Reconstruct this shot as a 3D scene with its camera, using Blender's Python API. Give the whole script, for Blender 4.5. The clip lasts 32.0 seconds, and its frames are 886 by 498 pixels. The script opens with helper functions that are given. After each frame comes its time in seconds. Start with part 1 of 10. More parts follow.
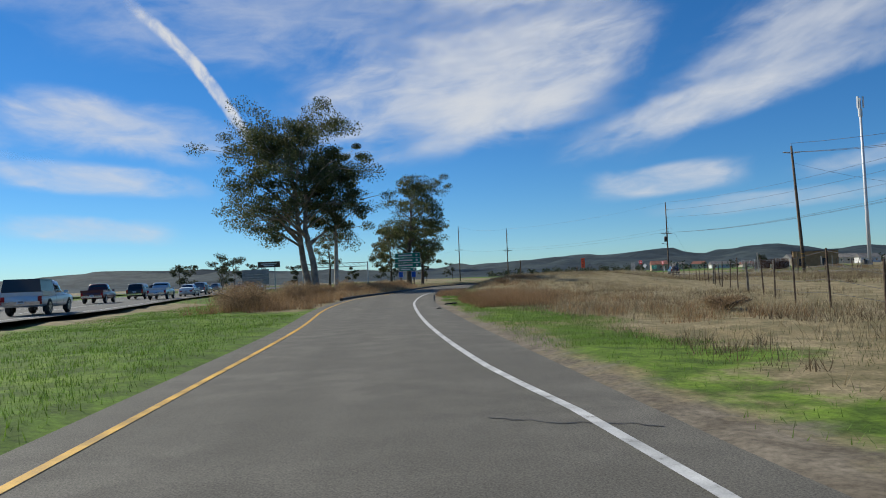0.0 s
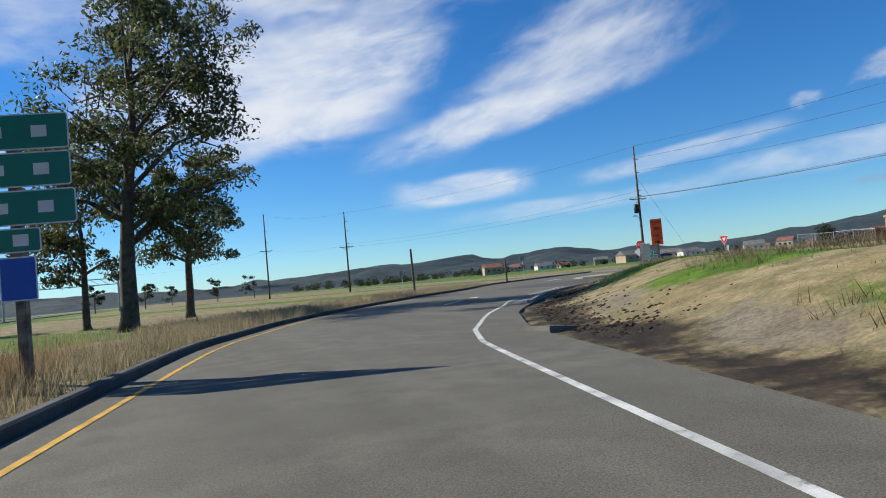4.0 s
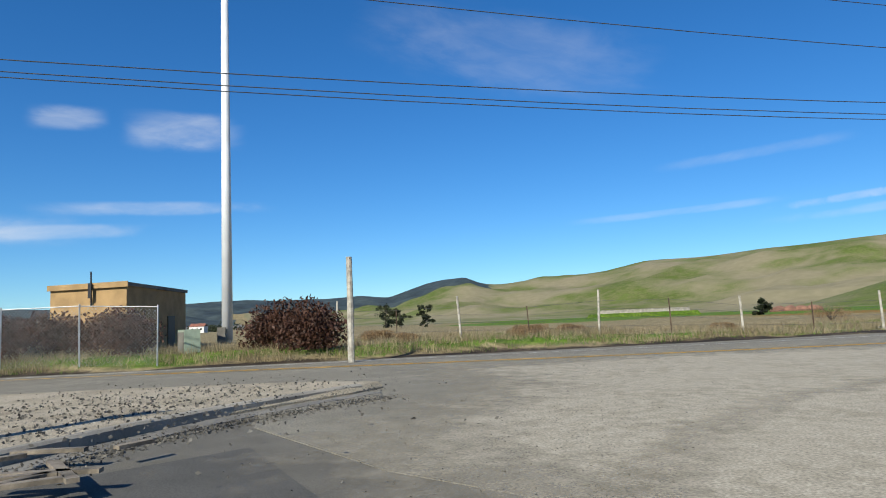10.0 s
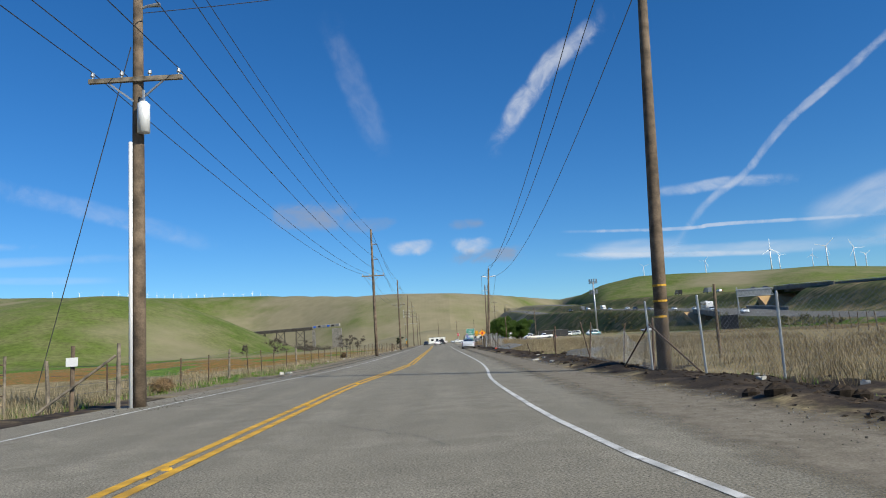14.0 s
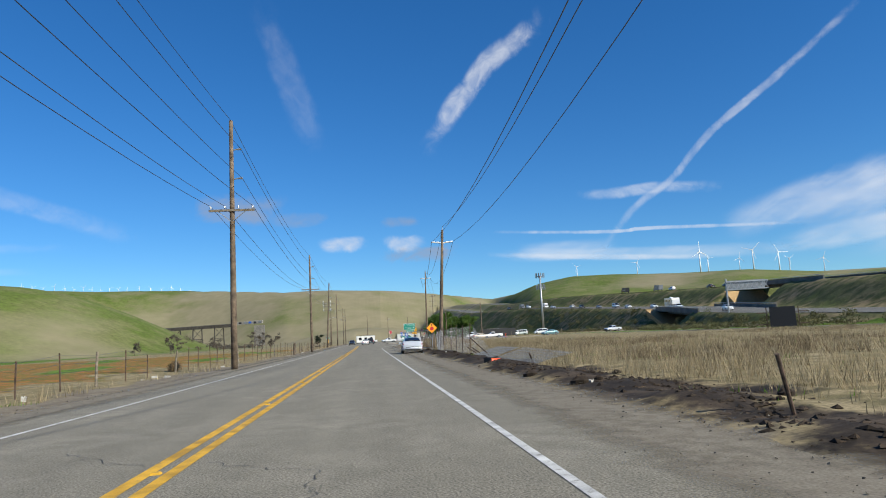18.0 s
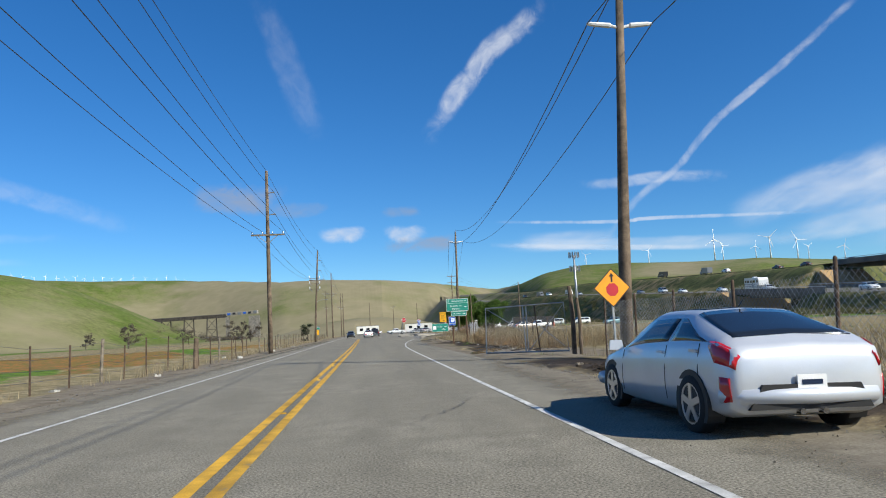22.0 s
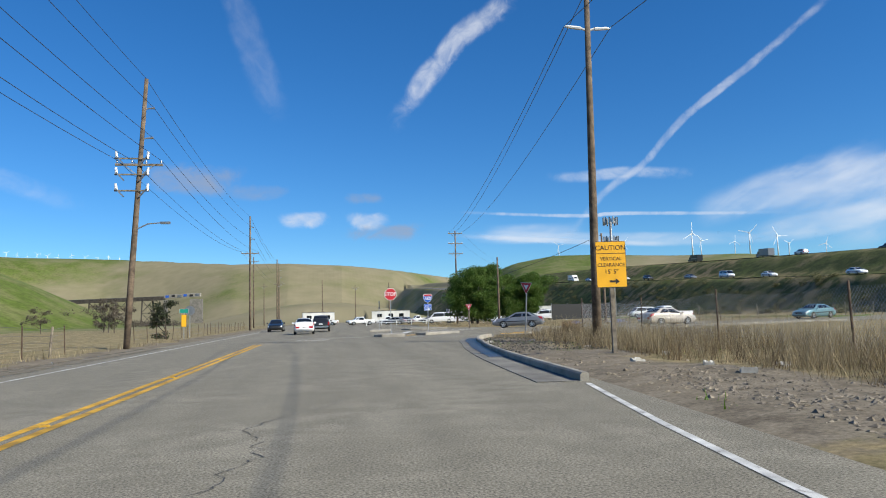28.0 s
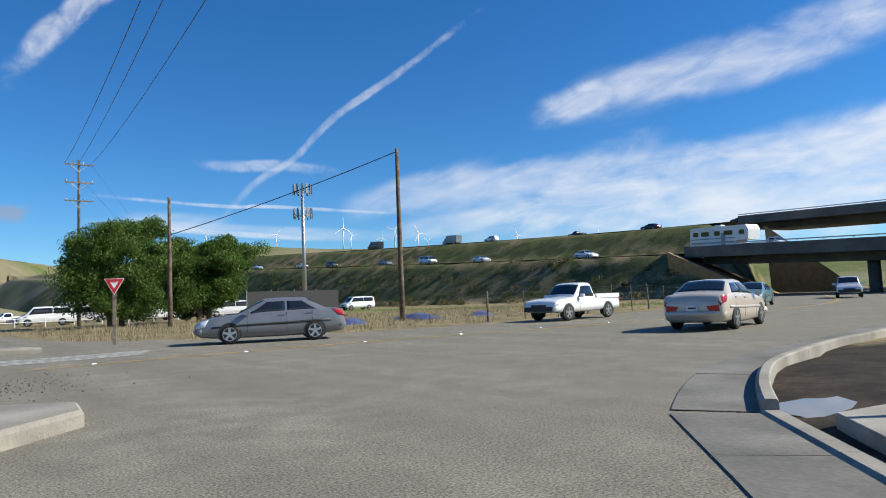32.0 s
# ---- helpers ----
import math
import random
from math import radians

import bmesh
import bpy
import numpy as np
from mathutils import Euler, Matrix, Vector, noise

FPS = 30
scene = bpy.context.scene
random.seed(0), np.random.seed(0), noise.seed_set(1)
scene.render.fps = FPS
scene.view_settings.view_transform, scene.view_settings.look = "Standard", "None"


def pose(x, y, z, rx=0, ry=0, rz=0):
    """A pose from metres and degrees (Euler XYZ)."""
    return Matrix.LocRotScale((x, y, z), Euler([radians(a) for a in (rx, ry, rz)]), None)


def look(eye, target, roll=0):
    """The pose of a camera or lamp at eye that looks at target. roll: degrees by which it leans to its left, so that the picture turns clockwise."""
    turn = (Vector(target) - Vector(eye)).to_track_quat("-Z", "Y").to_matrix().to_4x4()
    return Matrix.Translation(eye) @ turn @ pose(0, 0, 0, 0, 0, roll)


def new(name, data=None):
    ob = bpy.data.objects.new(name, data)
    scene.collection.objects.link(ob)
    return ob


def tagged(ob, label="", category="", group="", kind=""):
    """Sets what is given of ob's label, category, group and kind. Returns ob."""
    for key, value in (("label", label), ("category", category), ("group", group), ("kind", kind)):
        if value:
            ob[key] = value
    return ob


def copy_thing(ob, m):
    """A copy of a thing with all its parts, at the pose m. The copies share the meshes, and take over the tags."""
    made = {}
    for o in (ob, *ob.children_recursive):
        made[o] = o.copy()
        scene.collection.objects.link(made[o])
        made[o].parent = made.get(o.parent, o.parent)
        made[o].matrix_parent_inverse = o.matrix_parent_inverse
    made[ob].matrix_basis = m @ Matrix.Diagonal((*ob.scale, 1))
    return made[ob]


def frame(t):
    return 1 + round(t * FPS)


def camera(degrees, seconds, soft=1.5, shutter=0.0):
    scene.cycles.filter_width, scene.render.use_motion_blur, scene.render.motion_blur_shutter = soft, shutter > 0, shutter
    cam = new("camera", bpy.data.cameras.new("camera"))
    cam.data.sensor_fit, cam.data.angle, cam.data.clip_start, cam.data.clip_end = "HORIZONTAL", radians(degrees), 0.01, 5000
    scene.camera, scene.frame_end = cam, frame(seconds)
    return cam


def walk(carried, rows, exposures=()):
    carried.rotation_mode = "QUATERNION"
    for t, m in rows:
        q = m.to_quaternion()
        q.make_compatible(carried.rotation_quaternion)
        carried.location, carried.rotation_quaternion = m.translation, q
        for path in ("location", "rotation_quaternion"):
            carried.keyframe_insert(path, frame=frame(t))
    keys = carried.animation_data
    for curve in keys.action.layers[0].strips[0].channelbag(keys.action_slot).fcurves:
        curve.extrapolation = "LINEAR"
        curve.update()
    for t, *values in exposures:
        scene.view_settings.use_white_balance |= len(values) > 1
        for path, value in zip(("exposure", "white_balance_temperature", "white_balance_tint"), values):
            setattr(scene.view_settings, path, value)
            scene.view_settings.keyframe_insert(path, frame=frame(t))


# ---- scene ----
cam = camera(66.0, 32.0, soft=1.0)
PATH = [
    (0, (51.883, 51.251, 1.239), (51.756, 49.257, 1.323), -2.3),
    (0.5, (52.243, 40.612, 1.241), (52.102, 38.618, 1.311), -3.3),
    (1, (52.512, 30.028, 1.233), (52.349, 28.036, 1.304), -2.6),
    (1.5, (52.473, 19.741, 1.221), (52.254, 17.754, 1.284), -3.0),
    (2, (52.249, 10.553, 1.206), (51.936, 8.578, 1.239), -2.8),
    (2.5, (51.713, 1.549, 1.193), (51.292, -0.405, 1.263), -2.9),
    (4.5, (45.203, -32.33, 1.235), (44.402, -34.161, 1.322), -5.2),
    (5, (42.614, -39.326, 1.225), (41.685, -41.094, 1.314), -4.5),
    (5.5, (39.656, -45.65, 1.218), (38.592, -47.343, 1.264), -4.3),
    (6, (36.546, -51.118, 1.215), (35.361, -52.728, 1.285), -4.5),
    (6.5, (33.384, -55.925, 1.218), (32.083, -57.443, 1.282), -3.5),
    (7, (30.015, -60.392, 1.236), (28.581, -61.785, 1.279), -3.0),
    (7.5, (26.687, -63.824, 1.234), (25.102, -65.042, 1.261), -2.3),
    (8, (23.358, -66.271, 1.204), (21.616, -67.251, 1.28), -2.2),
    (8.5, (19.987, -67.904, 1.188), (18.1, -68.559, 1.295), -1.9),
    (9, (17.176, -68.666, 1.178), (15.202, -68.956, 1.319), -1.7),
    (9.5, (13.917, -68.753, 1.21), (11.925, -68.676, 1.376), -1.8),
    (10, (10.804, -68.323, 1.213), (8.873, -67.844, 1.423), -2.4),
    (10.5, (7.71, -67.369, 1.216), (5.938, -66.477, 1.472), -1.7),
    (10.8, (6.058, -66.669, 1.217), (4.429, -65.534, 1.458), -1.5),
    (11, (5.006, -65.834, 1.212), (3.484, -64.563, 1.466), -1.9),
    (11.5, (2.506, -63.362, 1.187), (1.29, -61.804, 1.492), -2.4),
    (12, (1.049, -60.825, 1.191), (0.167, -59.066, 1.55), -2.6),
    (12.5, (-0.265, -57.588, 1.202), (-0.775, -55.678, 1.508), -3.4),
    (13, (-1.097, -54.174, 1.228), (-1.309, -52.206, 1.516), -3.4),
    (13.5, (-1.622, -50.197, 1.229), (-1.68, -48.217, 1.503), -3.2),
    (14, (-2.058, -46.22, 1.196), (-2.03, -44.238, 1.463), -3.6),
    (14.5, (-2.318, -42.016, 1.23), (-2.222, -40.039, 1.517), -3.4),
    (16.5, (-1.695, -25.179, 1.164), (-1.487, -23.206, 1.414), -3.2),
    (17, (-1.683, -20.096, 1.216), (-1.461, -18.126, 1.48), -2.9),
    (17.5, (-1.636, -14.77, 1.214), (-1.406, -12.799, 1.465), -3.0),
    (18, (-1.582, -9.391, 1.216), (-1.356, -7.42, 1.469), -3.1),
    (18.5, (-1.583, -3.802, 1.215), (-1.366, -1.827, 1.444), -3.2),
    (19, (-1.602, 1.959, 1.187), (-1.399, 3.937, 1.409), -2.8),
    (19.5, (-1.651, 7.791, 1.199), (-1.46, 9.768, 1.433), -3.2),
    (20, (-1.815, 13.957, 1.189), (-1.631, 15.937, 1.41), -2.8),
    (20.5, (-1.905, 20.079, 1.226), (-1.727, 22.058, 1.45), -2.2),
    (21, (-2.058, 26.169, 1.211), (-1.881, 28.15, 1.426), -2.8),
    (21.5, (-2.205, 32.153, 1.209), (-2.014, 34.132, 1.434), -2.6),
    (22, (-2.287, 37.951, 1.211), (-2.064, 39.925, 1.439), -3.1),
    (22.5, (-2.199, 44.186, 1.219), (-1.959, 46.158, 1.451), -3.0),
    (23, (-2.026, 50.389, 1.185), (-1.783, 52.36, 1.418), -3.0),
    (23.5, (-1.884, 56.587, 1.21), (-1.636, 58.559, 1.426), -3.1),
    (24, (-1.77, 62.557, 1.208), (-1.518, 64.529, 1.426), -3.1),
    (24.5, (-1.711, 68.81, 1.234), (-1.445, 70.782, 1.44), -2.5),
    (25, (-1.305, 74.329, 1.231), (-1.044, 76.304, 1.412), -2.7),
    (25.5, (-1.296, 80.116, 1.256), (-1.03, 82.089, 1.45), -2.4),
    (26, (-1.126, 86.391, 1.177), (-0.852, 88.361, 1.385), -2.8),
    (26.5, (-0.941, 92.622, 1.191), (-0.658, 94.592, 1.385), -2.6),
    (28.5, (-0.098, 118.985, 1.241), (0.251, 120.944, 1.437), -1.8),
    (29, (0.354, 125.061, 1.229), (0.721, 127.019, 1.399), -2.4),
    (29.5, (0.902, 131.283, 1.229), (1.29, 133.239, 1.385), -2.1),
    (30, (1.437, 136.67, 1.212), (1.888, 138.611, 1.374), -1.0),
    (30.5, (2.207, 141.579, 1.206), (2.765, 143.494, 1.342), -0.4),
    (31, (3.327, 145.916, 1.185), (4.083, 147.764, 1.302), -0.2),
    (31.5, (5.092, 149.838, 1.241), (6.105, 151.552, 1.434), -0.1),
    (32, (7.45, 153.9, 1.2), (8.7, 155.455, 1.345), -2.3),
]
walk(cam, [(t, look(eye, target, roll)) for t, eye, target, roll in PATH], exposures=((0, 0.12), (1, 0.2), (2, 0.32), (4.5, 0.45), (7, 0.5), (11, 0.4), (14, 0.35), (18, 0.46), (32, 0.52)))


# ---- world, sun, exposure ----
SUN_AZ, SUN_EL = 40.0, 35.0  # degrees south of +x, and above the horizon
sdir = Vector((math.cos(radians(SUN_EL)) * math.cos(radians(-SUN_AZ)), math.cos(radians(SUN_EL)) * math.sin(radians(-SUN_AZ)), math.sin(radians(SUN_EL))))
world = bpy.data.worlds.new("world")
scene.world = world
world.use_nodes = True
wn = world.node_tree.nodes
sky = wn.new("ShaderNodeTexSky")
sky.sky_type, sky.sun_disc = "NISHITA", False
sky.sun_elevation, sky.sun_rotation = radians(SUN_EL), math.atan2(sdir.x, sdir.y)
sky.altitude, sky.air_density, sky.dust_density, sky.ozone_density = 150, 0.9, 0.0, 4.0
hue = wn.new("ShaderNodeHueSaturation")
hue.inputs["Saturation"].default_value = 1.3
tint = wn.new("ShaderNodeMix")
tint.data_type, tint.blend_type = "RGBA", "MULTIPLY"
tint.inputs["Factor"].default_value, tint.inputs["B"].default_value = 1.0, (0.65, 0.93, 1.13, 1)
gam = wn.new("ShaderNodeGamma")
gam.inputs["Gamma"].default_value = 0.9
world.node_tree.links.new(sky.outputs[0], gam.inputs["Color"])
world.node_tree.links.new(gam.outputs[0], hue.inputs["Color"])
world.node_tree.links.new(hue.outputs[0], tint.inputs["A"])
world.node_tree.links.new(tint.outputs["Result"], wn["Background"].inputs["Color"])
wn["Background"].inputs["Strength"].default_value = 0.098
sun = new("sun", bpy.data.lights.new("sun", "SUN"))
sun.data.energy, sun.data.angle, sun.data.color = 5.0, radians(0.53), (1.0, 0.965, 0.83)
sun.matrix_world = look((0, 0, 60), Vector((0, 0, 60)) - sdir)


# ---- mesh helpers ----
class Geo:
    """Vertices and faces gathered for one mesh."""

    def __init__(self):
        self.v, self.f, self.uv = [], [], None

    def add(self, verts, faces):
        n = len(self.v)
        self.v += [tuple(p) for p in verts]
        self.f += [tuple(i + n for i in q) for q in faces]
        return self

    def box(self, c, s, rz=0.0, top=1.0):
        ca, sa = math.cos(radians(rz)), math.sin(radians(rz))
        pts = []
        for z, k in ((-0.5, 1.0), (0.5, top)):
            for x, y in ((-0.5, -0.5), (0.5, -0.5), (0.5, 0.5), (-0.5, 0.5)):
                px, py = x * s[0] * k, y * s[1] * k
                pts.append((c[0] + px * ca - py * sa, c[1] + px * sa + py * ca, c[2] + z * s[2]))
        return self.add(pts, [(3, 2, 1, 0), (4, 5, 6, 7), (0, 1, 5, 4), (1, 2, 6, 5), (2, 3, 7, 6), (3, 0, 4, 7)])

    def beam(self, a, b, w, h=None, up=(0, 0, 1)):
        """A square bar from a to b."""
        a, b = Vector(a), Vector(b)
        d = (b - a).normalized()
        side = d.cross(Vector(up))
        if side.length < 1e-4:
            side = Vector((1, 0, 0))
        side.normalize()
        u = side.cross(d)
        h = w if h is None else h
        pts = [p + side * (x * w / 2) + u * (y * h / 2) for p in (a, b) for x, y in ((-1, -1), (1, -1), (1, 1), (-1, 1))]
        return self.add(pts, [(3, 2, 1, 0), (4, 5, 6, 7), (0, 1, 5, 4), (1, 2, 6, 5), (2, 3, 7, 6), (3, 0, 4, 7)])

    def tube(self, pts, radii, n=8, cap=True):
        """A round bar through points."""
        pts = [Vector(p) for p in pts]
        if not isinstance(radii, (list, tuple)):
            radii = [radii] * len(pts)
        rings = []
        for i, p in enumerate(pts):
            d = (pts[min(i + 1, len(pts) - 1)] - pts[max(i - 1, 0)]).normalized()
            u = d.cross(Vector((0, 0, 1)) if abs(d.z) < 0.9 else Vector((0, 1, 0))).normalized()
            w = d.cross(u)
            rings.append([p + (u * math.cos(2 * math.pi * k / n) + w * math.sin(2 * math.pi * k / n)) * radii[i] for k in range(n)])
        verts = [q for r in rings for q in r]
        faces = [(i * n + k, i * n + (k + 1) % n, (i + 1) * n + (k + 1) % n, (i + 1) * n + k) for i in range(len(pts) - 1) for k in range(n)]
        if cap:
            faces += [tuple(range(n))[::-1], tuple((len(pts) - 1) * n + k for k in range(n))]
        return self.add(verts, faces)

    def prism(self, outline, z0, z1, inset=0.0):
        """A slab over a plan outline, its top edge drawn in by inset (a bevelled rim)."""
        n = len(outline)
        c = [sum(p[i] for p in outline) / n for i in (0, 1)]
        lo = [(x, y, z0) for x, y in outline]
        if inset:
            area = sum(outline[i][0] * outline[(i + 1) % n][1] - outline[(i + 1) % n][0] * outline[i][1] for i in range(n))
            sgn = 1 if area > 0 else -1
            hi = []
            for i in range(n):
                a, b, d = Vector(outline[i - 1]), Vector(outline[i]), Vector(outline[(i + 1) % n])
                t = ((b - a).normalized() + (d - b).normalized()).normalized()
                nrm = Vector((-t.y, t.x)) * sgn
                hi.append((b.x + nrm.x * inset, b.y + nrm.y * inset, z1))
            mid = [(x, y, z1 - inset) for x, y in outline]
            self.add(lo + mid + hi, [(i, (i + 1) % n, n + (i + 1) % n, n + i) for i in range(n)] + [(n + i, n + (i + 1) % n, 2 * n + (i + 1) % n, 2 * n + i) for i in range(n)] + [tuple(2 * n + i for i in range(n))])
            return self
        hi = [(x, y, z1) for x, y in outline]
        return self.add(lo + hi, [(i, (i + 1) % n, n + (i + 1) % n, n + i) for i in range(n)] + [tuple(n + i for i in range(n))])

    def mesh(self, name, smooth=False):
        me = bpy.data.meshes.new(name)
        me.from_pydata(self.v, [], self.f)
        me.update()
        bm = bmesh.new()
        bm.from_mesh(me)
        bmesh.ops.recalc_face_normals(bm, faces=bm.faces) if len(self.f) < 20000 else None
        if smooth:
            for fc in bm.faces:
                fc.smooth = True
        bm.to_mesh(me)
        bm.free()
        return me


def part(name, geo, material, parent=None, label="", smooth=False):
    """Links geometry as one mesh object, under a thing where one is given."""
    me = geo if isinstance(geo, bpy.types.Mesh) else geo.mesh(name, smooth)
    if material and not me.materials:
        me.materials.append(material)
    ob = new(name, me)
    ob.parent = parent
    if label:
        tagged(ob, label)
    return ob


def thing(name, label, category, m=None, group="", kind=""):
    ob = tagged(new(name), label, category, group, kind)
    if m is not None:
        ob.matrix_basis = m
    return ob


# ---- materials ----
def mat(name, col, rough=0.8, metal=0.0, var=0.15, scale=4.0, bump=0.1, bscale=60.0, col2=None, spec=0.5, detail=6.0, obj_var=0.0):
    """A surface with colour variation at two scales and fine relief."""
    m = bpy.data.materials.new(name)
    m.use_nodes = True
    nt = m.node_tree
    b = nt.nodes["Principled BSDF"]
    b.inputs["Roughness"].default_value, b.inputs["Metallic"].default_value = rough, metal
    b.inputs["Specular IOR Level"].default_value = spec
    tc = nt.nodes.new("ShaderNodeTexCoord")
    n1, n2 = nt.nodes.new("ShaderNodeTexNoise"), nt.nodes.new("ShaderNodeTexNoise")
    for n, s in ((n1, scale), (n2, bscale)):
        n.inputs["Scale"].default_value, n.inputs["Detail"].default_value = s, detail
        nt.links.new(tc.outputs["Object"], n.inputs["Vector"])
    mix = nt.nodes.new("ShaderNodeMix")
    mix.data_type = "RGBA"
    c2 = col2 or tuple(c * (1 - var * 1.6) for c in col)
    c1 = tuple(min(1.0, c * (1 + var * 0.6)) for c in col) if col2 is None else col
    mix.inputs["A"].default_value, mix.inputs["B"].default_value = (*c1, 1), (*c2, 1)
    ramp = nt.nodes.new("ShaderNodeMapRange")
    ramp.inputs["From Min"].default_value, ramp.inputs["From Max"].default_value = 0.35, 0.65
    nt.links.new(n1.outputs["Fac"], ramp.inputs["Value"])
    nt.links.new(ramp.outputs["Result"], mix.inputs["Factor"])
    out = mix.outputs["Result"]
    mul = nt.nodes.new("ShaderNodeMix")
    mul.data_type, mul.blend_type = "RGBA", "MULTIPLY"
    mul.inputs["Factor"].default_value = min(1.0, var * 2.0)
    nt.links.new(out, mul.inputs["A"])
    nt.links.new(n2.outputs["Fac"], mul.inputs["B"])
    out = mul.outputs["Result"]
    if obj_var:
        oi = nt.nodes.new("ShaderNodeObjectInfo")
        hs = nt.nodes.new("ShaderNodeHueSaturation")
        mr = nt.nodes.new("ShaderNodeMapRange")
        mr.inputs["To Min"].default_value, mr.inputs["To Max"].default_value = 1 - obj_var, 1 + obj_var
        nt.links.new(oi.outputs["Random"], mr.inputs["Value"])
        nt.links.new(mr.outputs["Result"], hs.inputs["Value"])
        nt.links.new(out, hs.inputs["Color"])
        out = hs.outputs["Color"]
    nt.links.new(out, b.inputs["Base Color"])
    if bump:
        bp = nt.nodes.new("ShaderNodeBump")
        bp.inputs["Strength"].default_value, bp.inputs["Distance"].default_value = bump, 0.02
        nt.links.new(n2.outputs["Fac"], bp.inputs["Height"])
        nt.links.new(bp.outputs["Normal"], b.inputs["Normal"])
    return m


def plain(name, col, rough=0.5, metal=0.0, coat=0.0, spec=0.5):
    m = bpy.data.materials.new(name)
    m.use_nodes = True
    b = m.node_tree.nodes["Principled BSDF"]
    b.inputs["Base Color"].default_value = (*col, 1)
    b.inputs["Roughness"].default_value, b.inputs["Metallic"].default_value = rough, metal
    b.inputs["Coat Weight"].default_value, b.inputs["Specular IOR Level"].default_value = coat, spec
    return m


def cover(name, cols, scale=0.35, fine=14.0, bump=0.5, rough=0.95, deep=0.02, grain=0.55):
    """Ground cover: three colours mixed in patches, with grain and relief."""
    m = bpy.data.materials.new(name)
    m.use_nodes = True
    nt = m.node_tree
    b = nt.nodes["Principled BSDF"]
    b.inputs["Roughness"].default_value, b.inputs["Specular IOR Level"].default_value = rough, 0.15
    tc = nt.nodes.new("ShaderNodeTexCoord")
    ns = []
    for s, d in ((scale, 5), (scale * 5.3, 4), (fine, 8)):
        n = nt.nodes.new("ShaderNodeTexNoise")
        n.inputs["Scale"].default_value, n.inputs["Detail"].default_value = s, d
        nt.links.new(tc.outputs["Object"], n.inputs["Vector"])
        ns.append(n)
    ns[2].inputs["Roughness"].default_value = 0.68
    prev = None
    for k in (0, 1):
        mr = nt.nodes.new("ShaderNodeMapRange")
        mr.inputs["From Min"].default_value, mr.inputs["From Max"].default_value = 0.42, 0.6
        nt.links.new(ns[k].outputs["Fac"], mr.inputs["Value"])
        mx = nt.nodes.new("ShaderNodeMix")
        mx.data_type = "RGBA"
        mx.inputs["B"].default_value = (*cols[k + 1], 1)
        if prev is None:
            mx.inputs["A"].default_value = (*cols[0], 1)
        else:
            nt.links.new(prev, mx.inputs["A"])
        nt.links.new(mr.outputs["Result"], mx.inputs["Factor"])
        prev = mx.outputs["Result"]
    mul = nt.nodes.new("ShaderNodeMix")
    mul.data_type, mul.blend_type = "RGBA", "OVERLAY"
    mul.inputs["Factor"].default_value = grain
    nt.links.new(prev, mul.inputs["A"])
    crisp = nt.nodes.new("ShaderNodeMapRange")
    crisp.inputs["From Min"].default_value, crisp.inputs["From Max"].default_value = 0.34, 0.66
    nt.links.new(ns[2].outputs["Fac"], crisp.inputs["Value"])
    nt.links.new(crisp.outputs["Result"], mul.inputs["B"])
    nt.links.new(mul.outputs["Result"], b.inputs["Base Color"])
    bp = nt.nodes.new("ShaderNodeBump")
    bp.inputs["Strength"].default_value, bp.inputs["Distance"].default_value = bump, deep
    nt.links.new(ns[2].outputs["Fac"], bp.inputs["Height"])
    nt.links.new(bp.outputs["Normal"], b.inputs["Normal"])
    return m


M_GREEN = cover("grass_green", [(0.06, 0.11, 0.01), (0.1, 0.15, 0.02), (0.045, 0.075, 0.012)], 0.3)
M_MUD = cover("mud", [(0.038, 0.027, 0.019), (0.065, 0.048, 0.034), (0.024, 0.018, 0.013)], 0.5, 9.0, 0.9)
M_DIRT = cover("dirt", [(0.2, 0.165, 0.12), (0.14, 0.115, 0.085), (0.24, 0.205, 0.155)], 0.4, 20.0, 0.5)


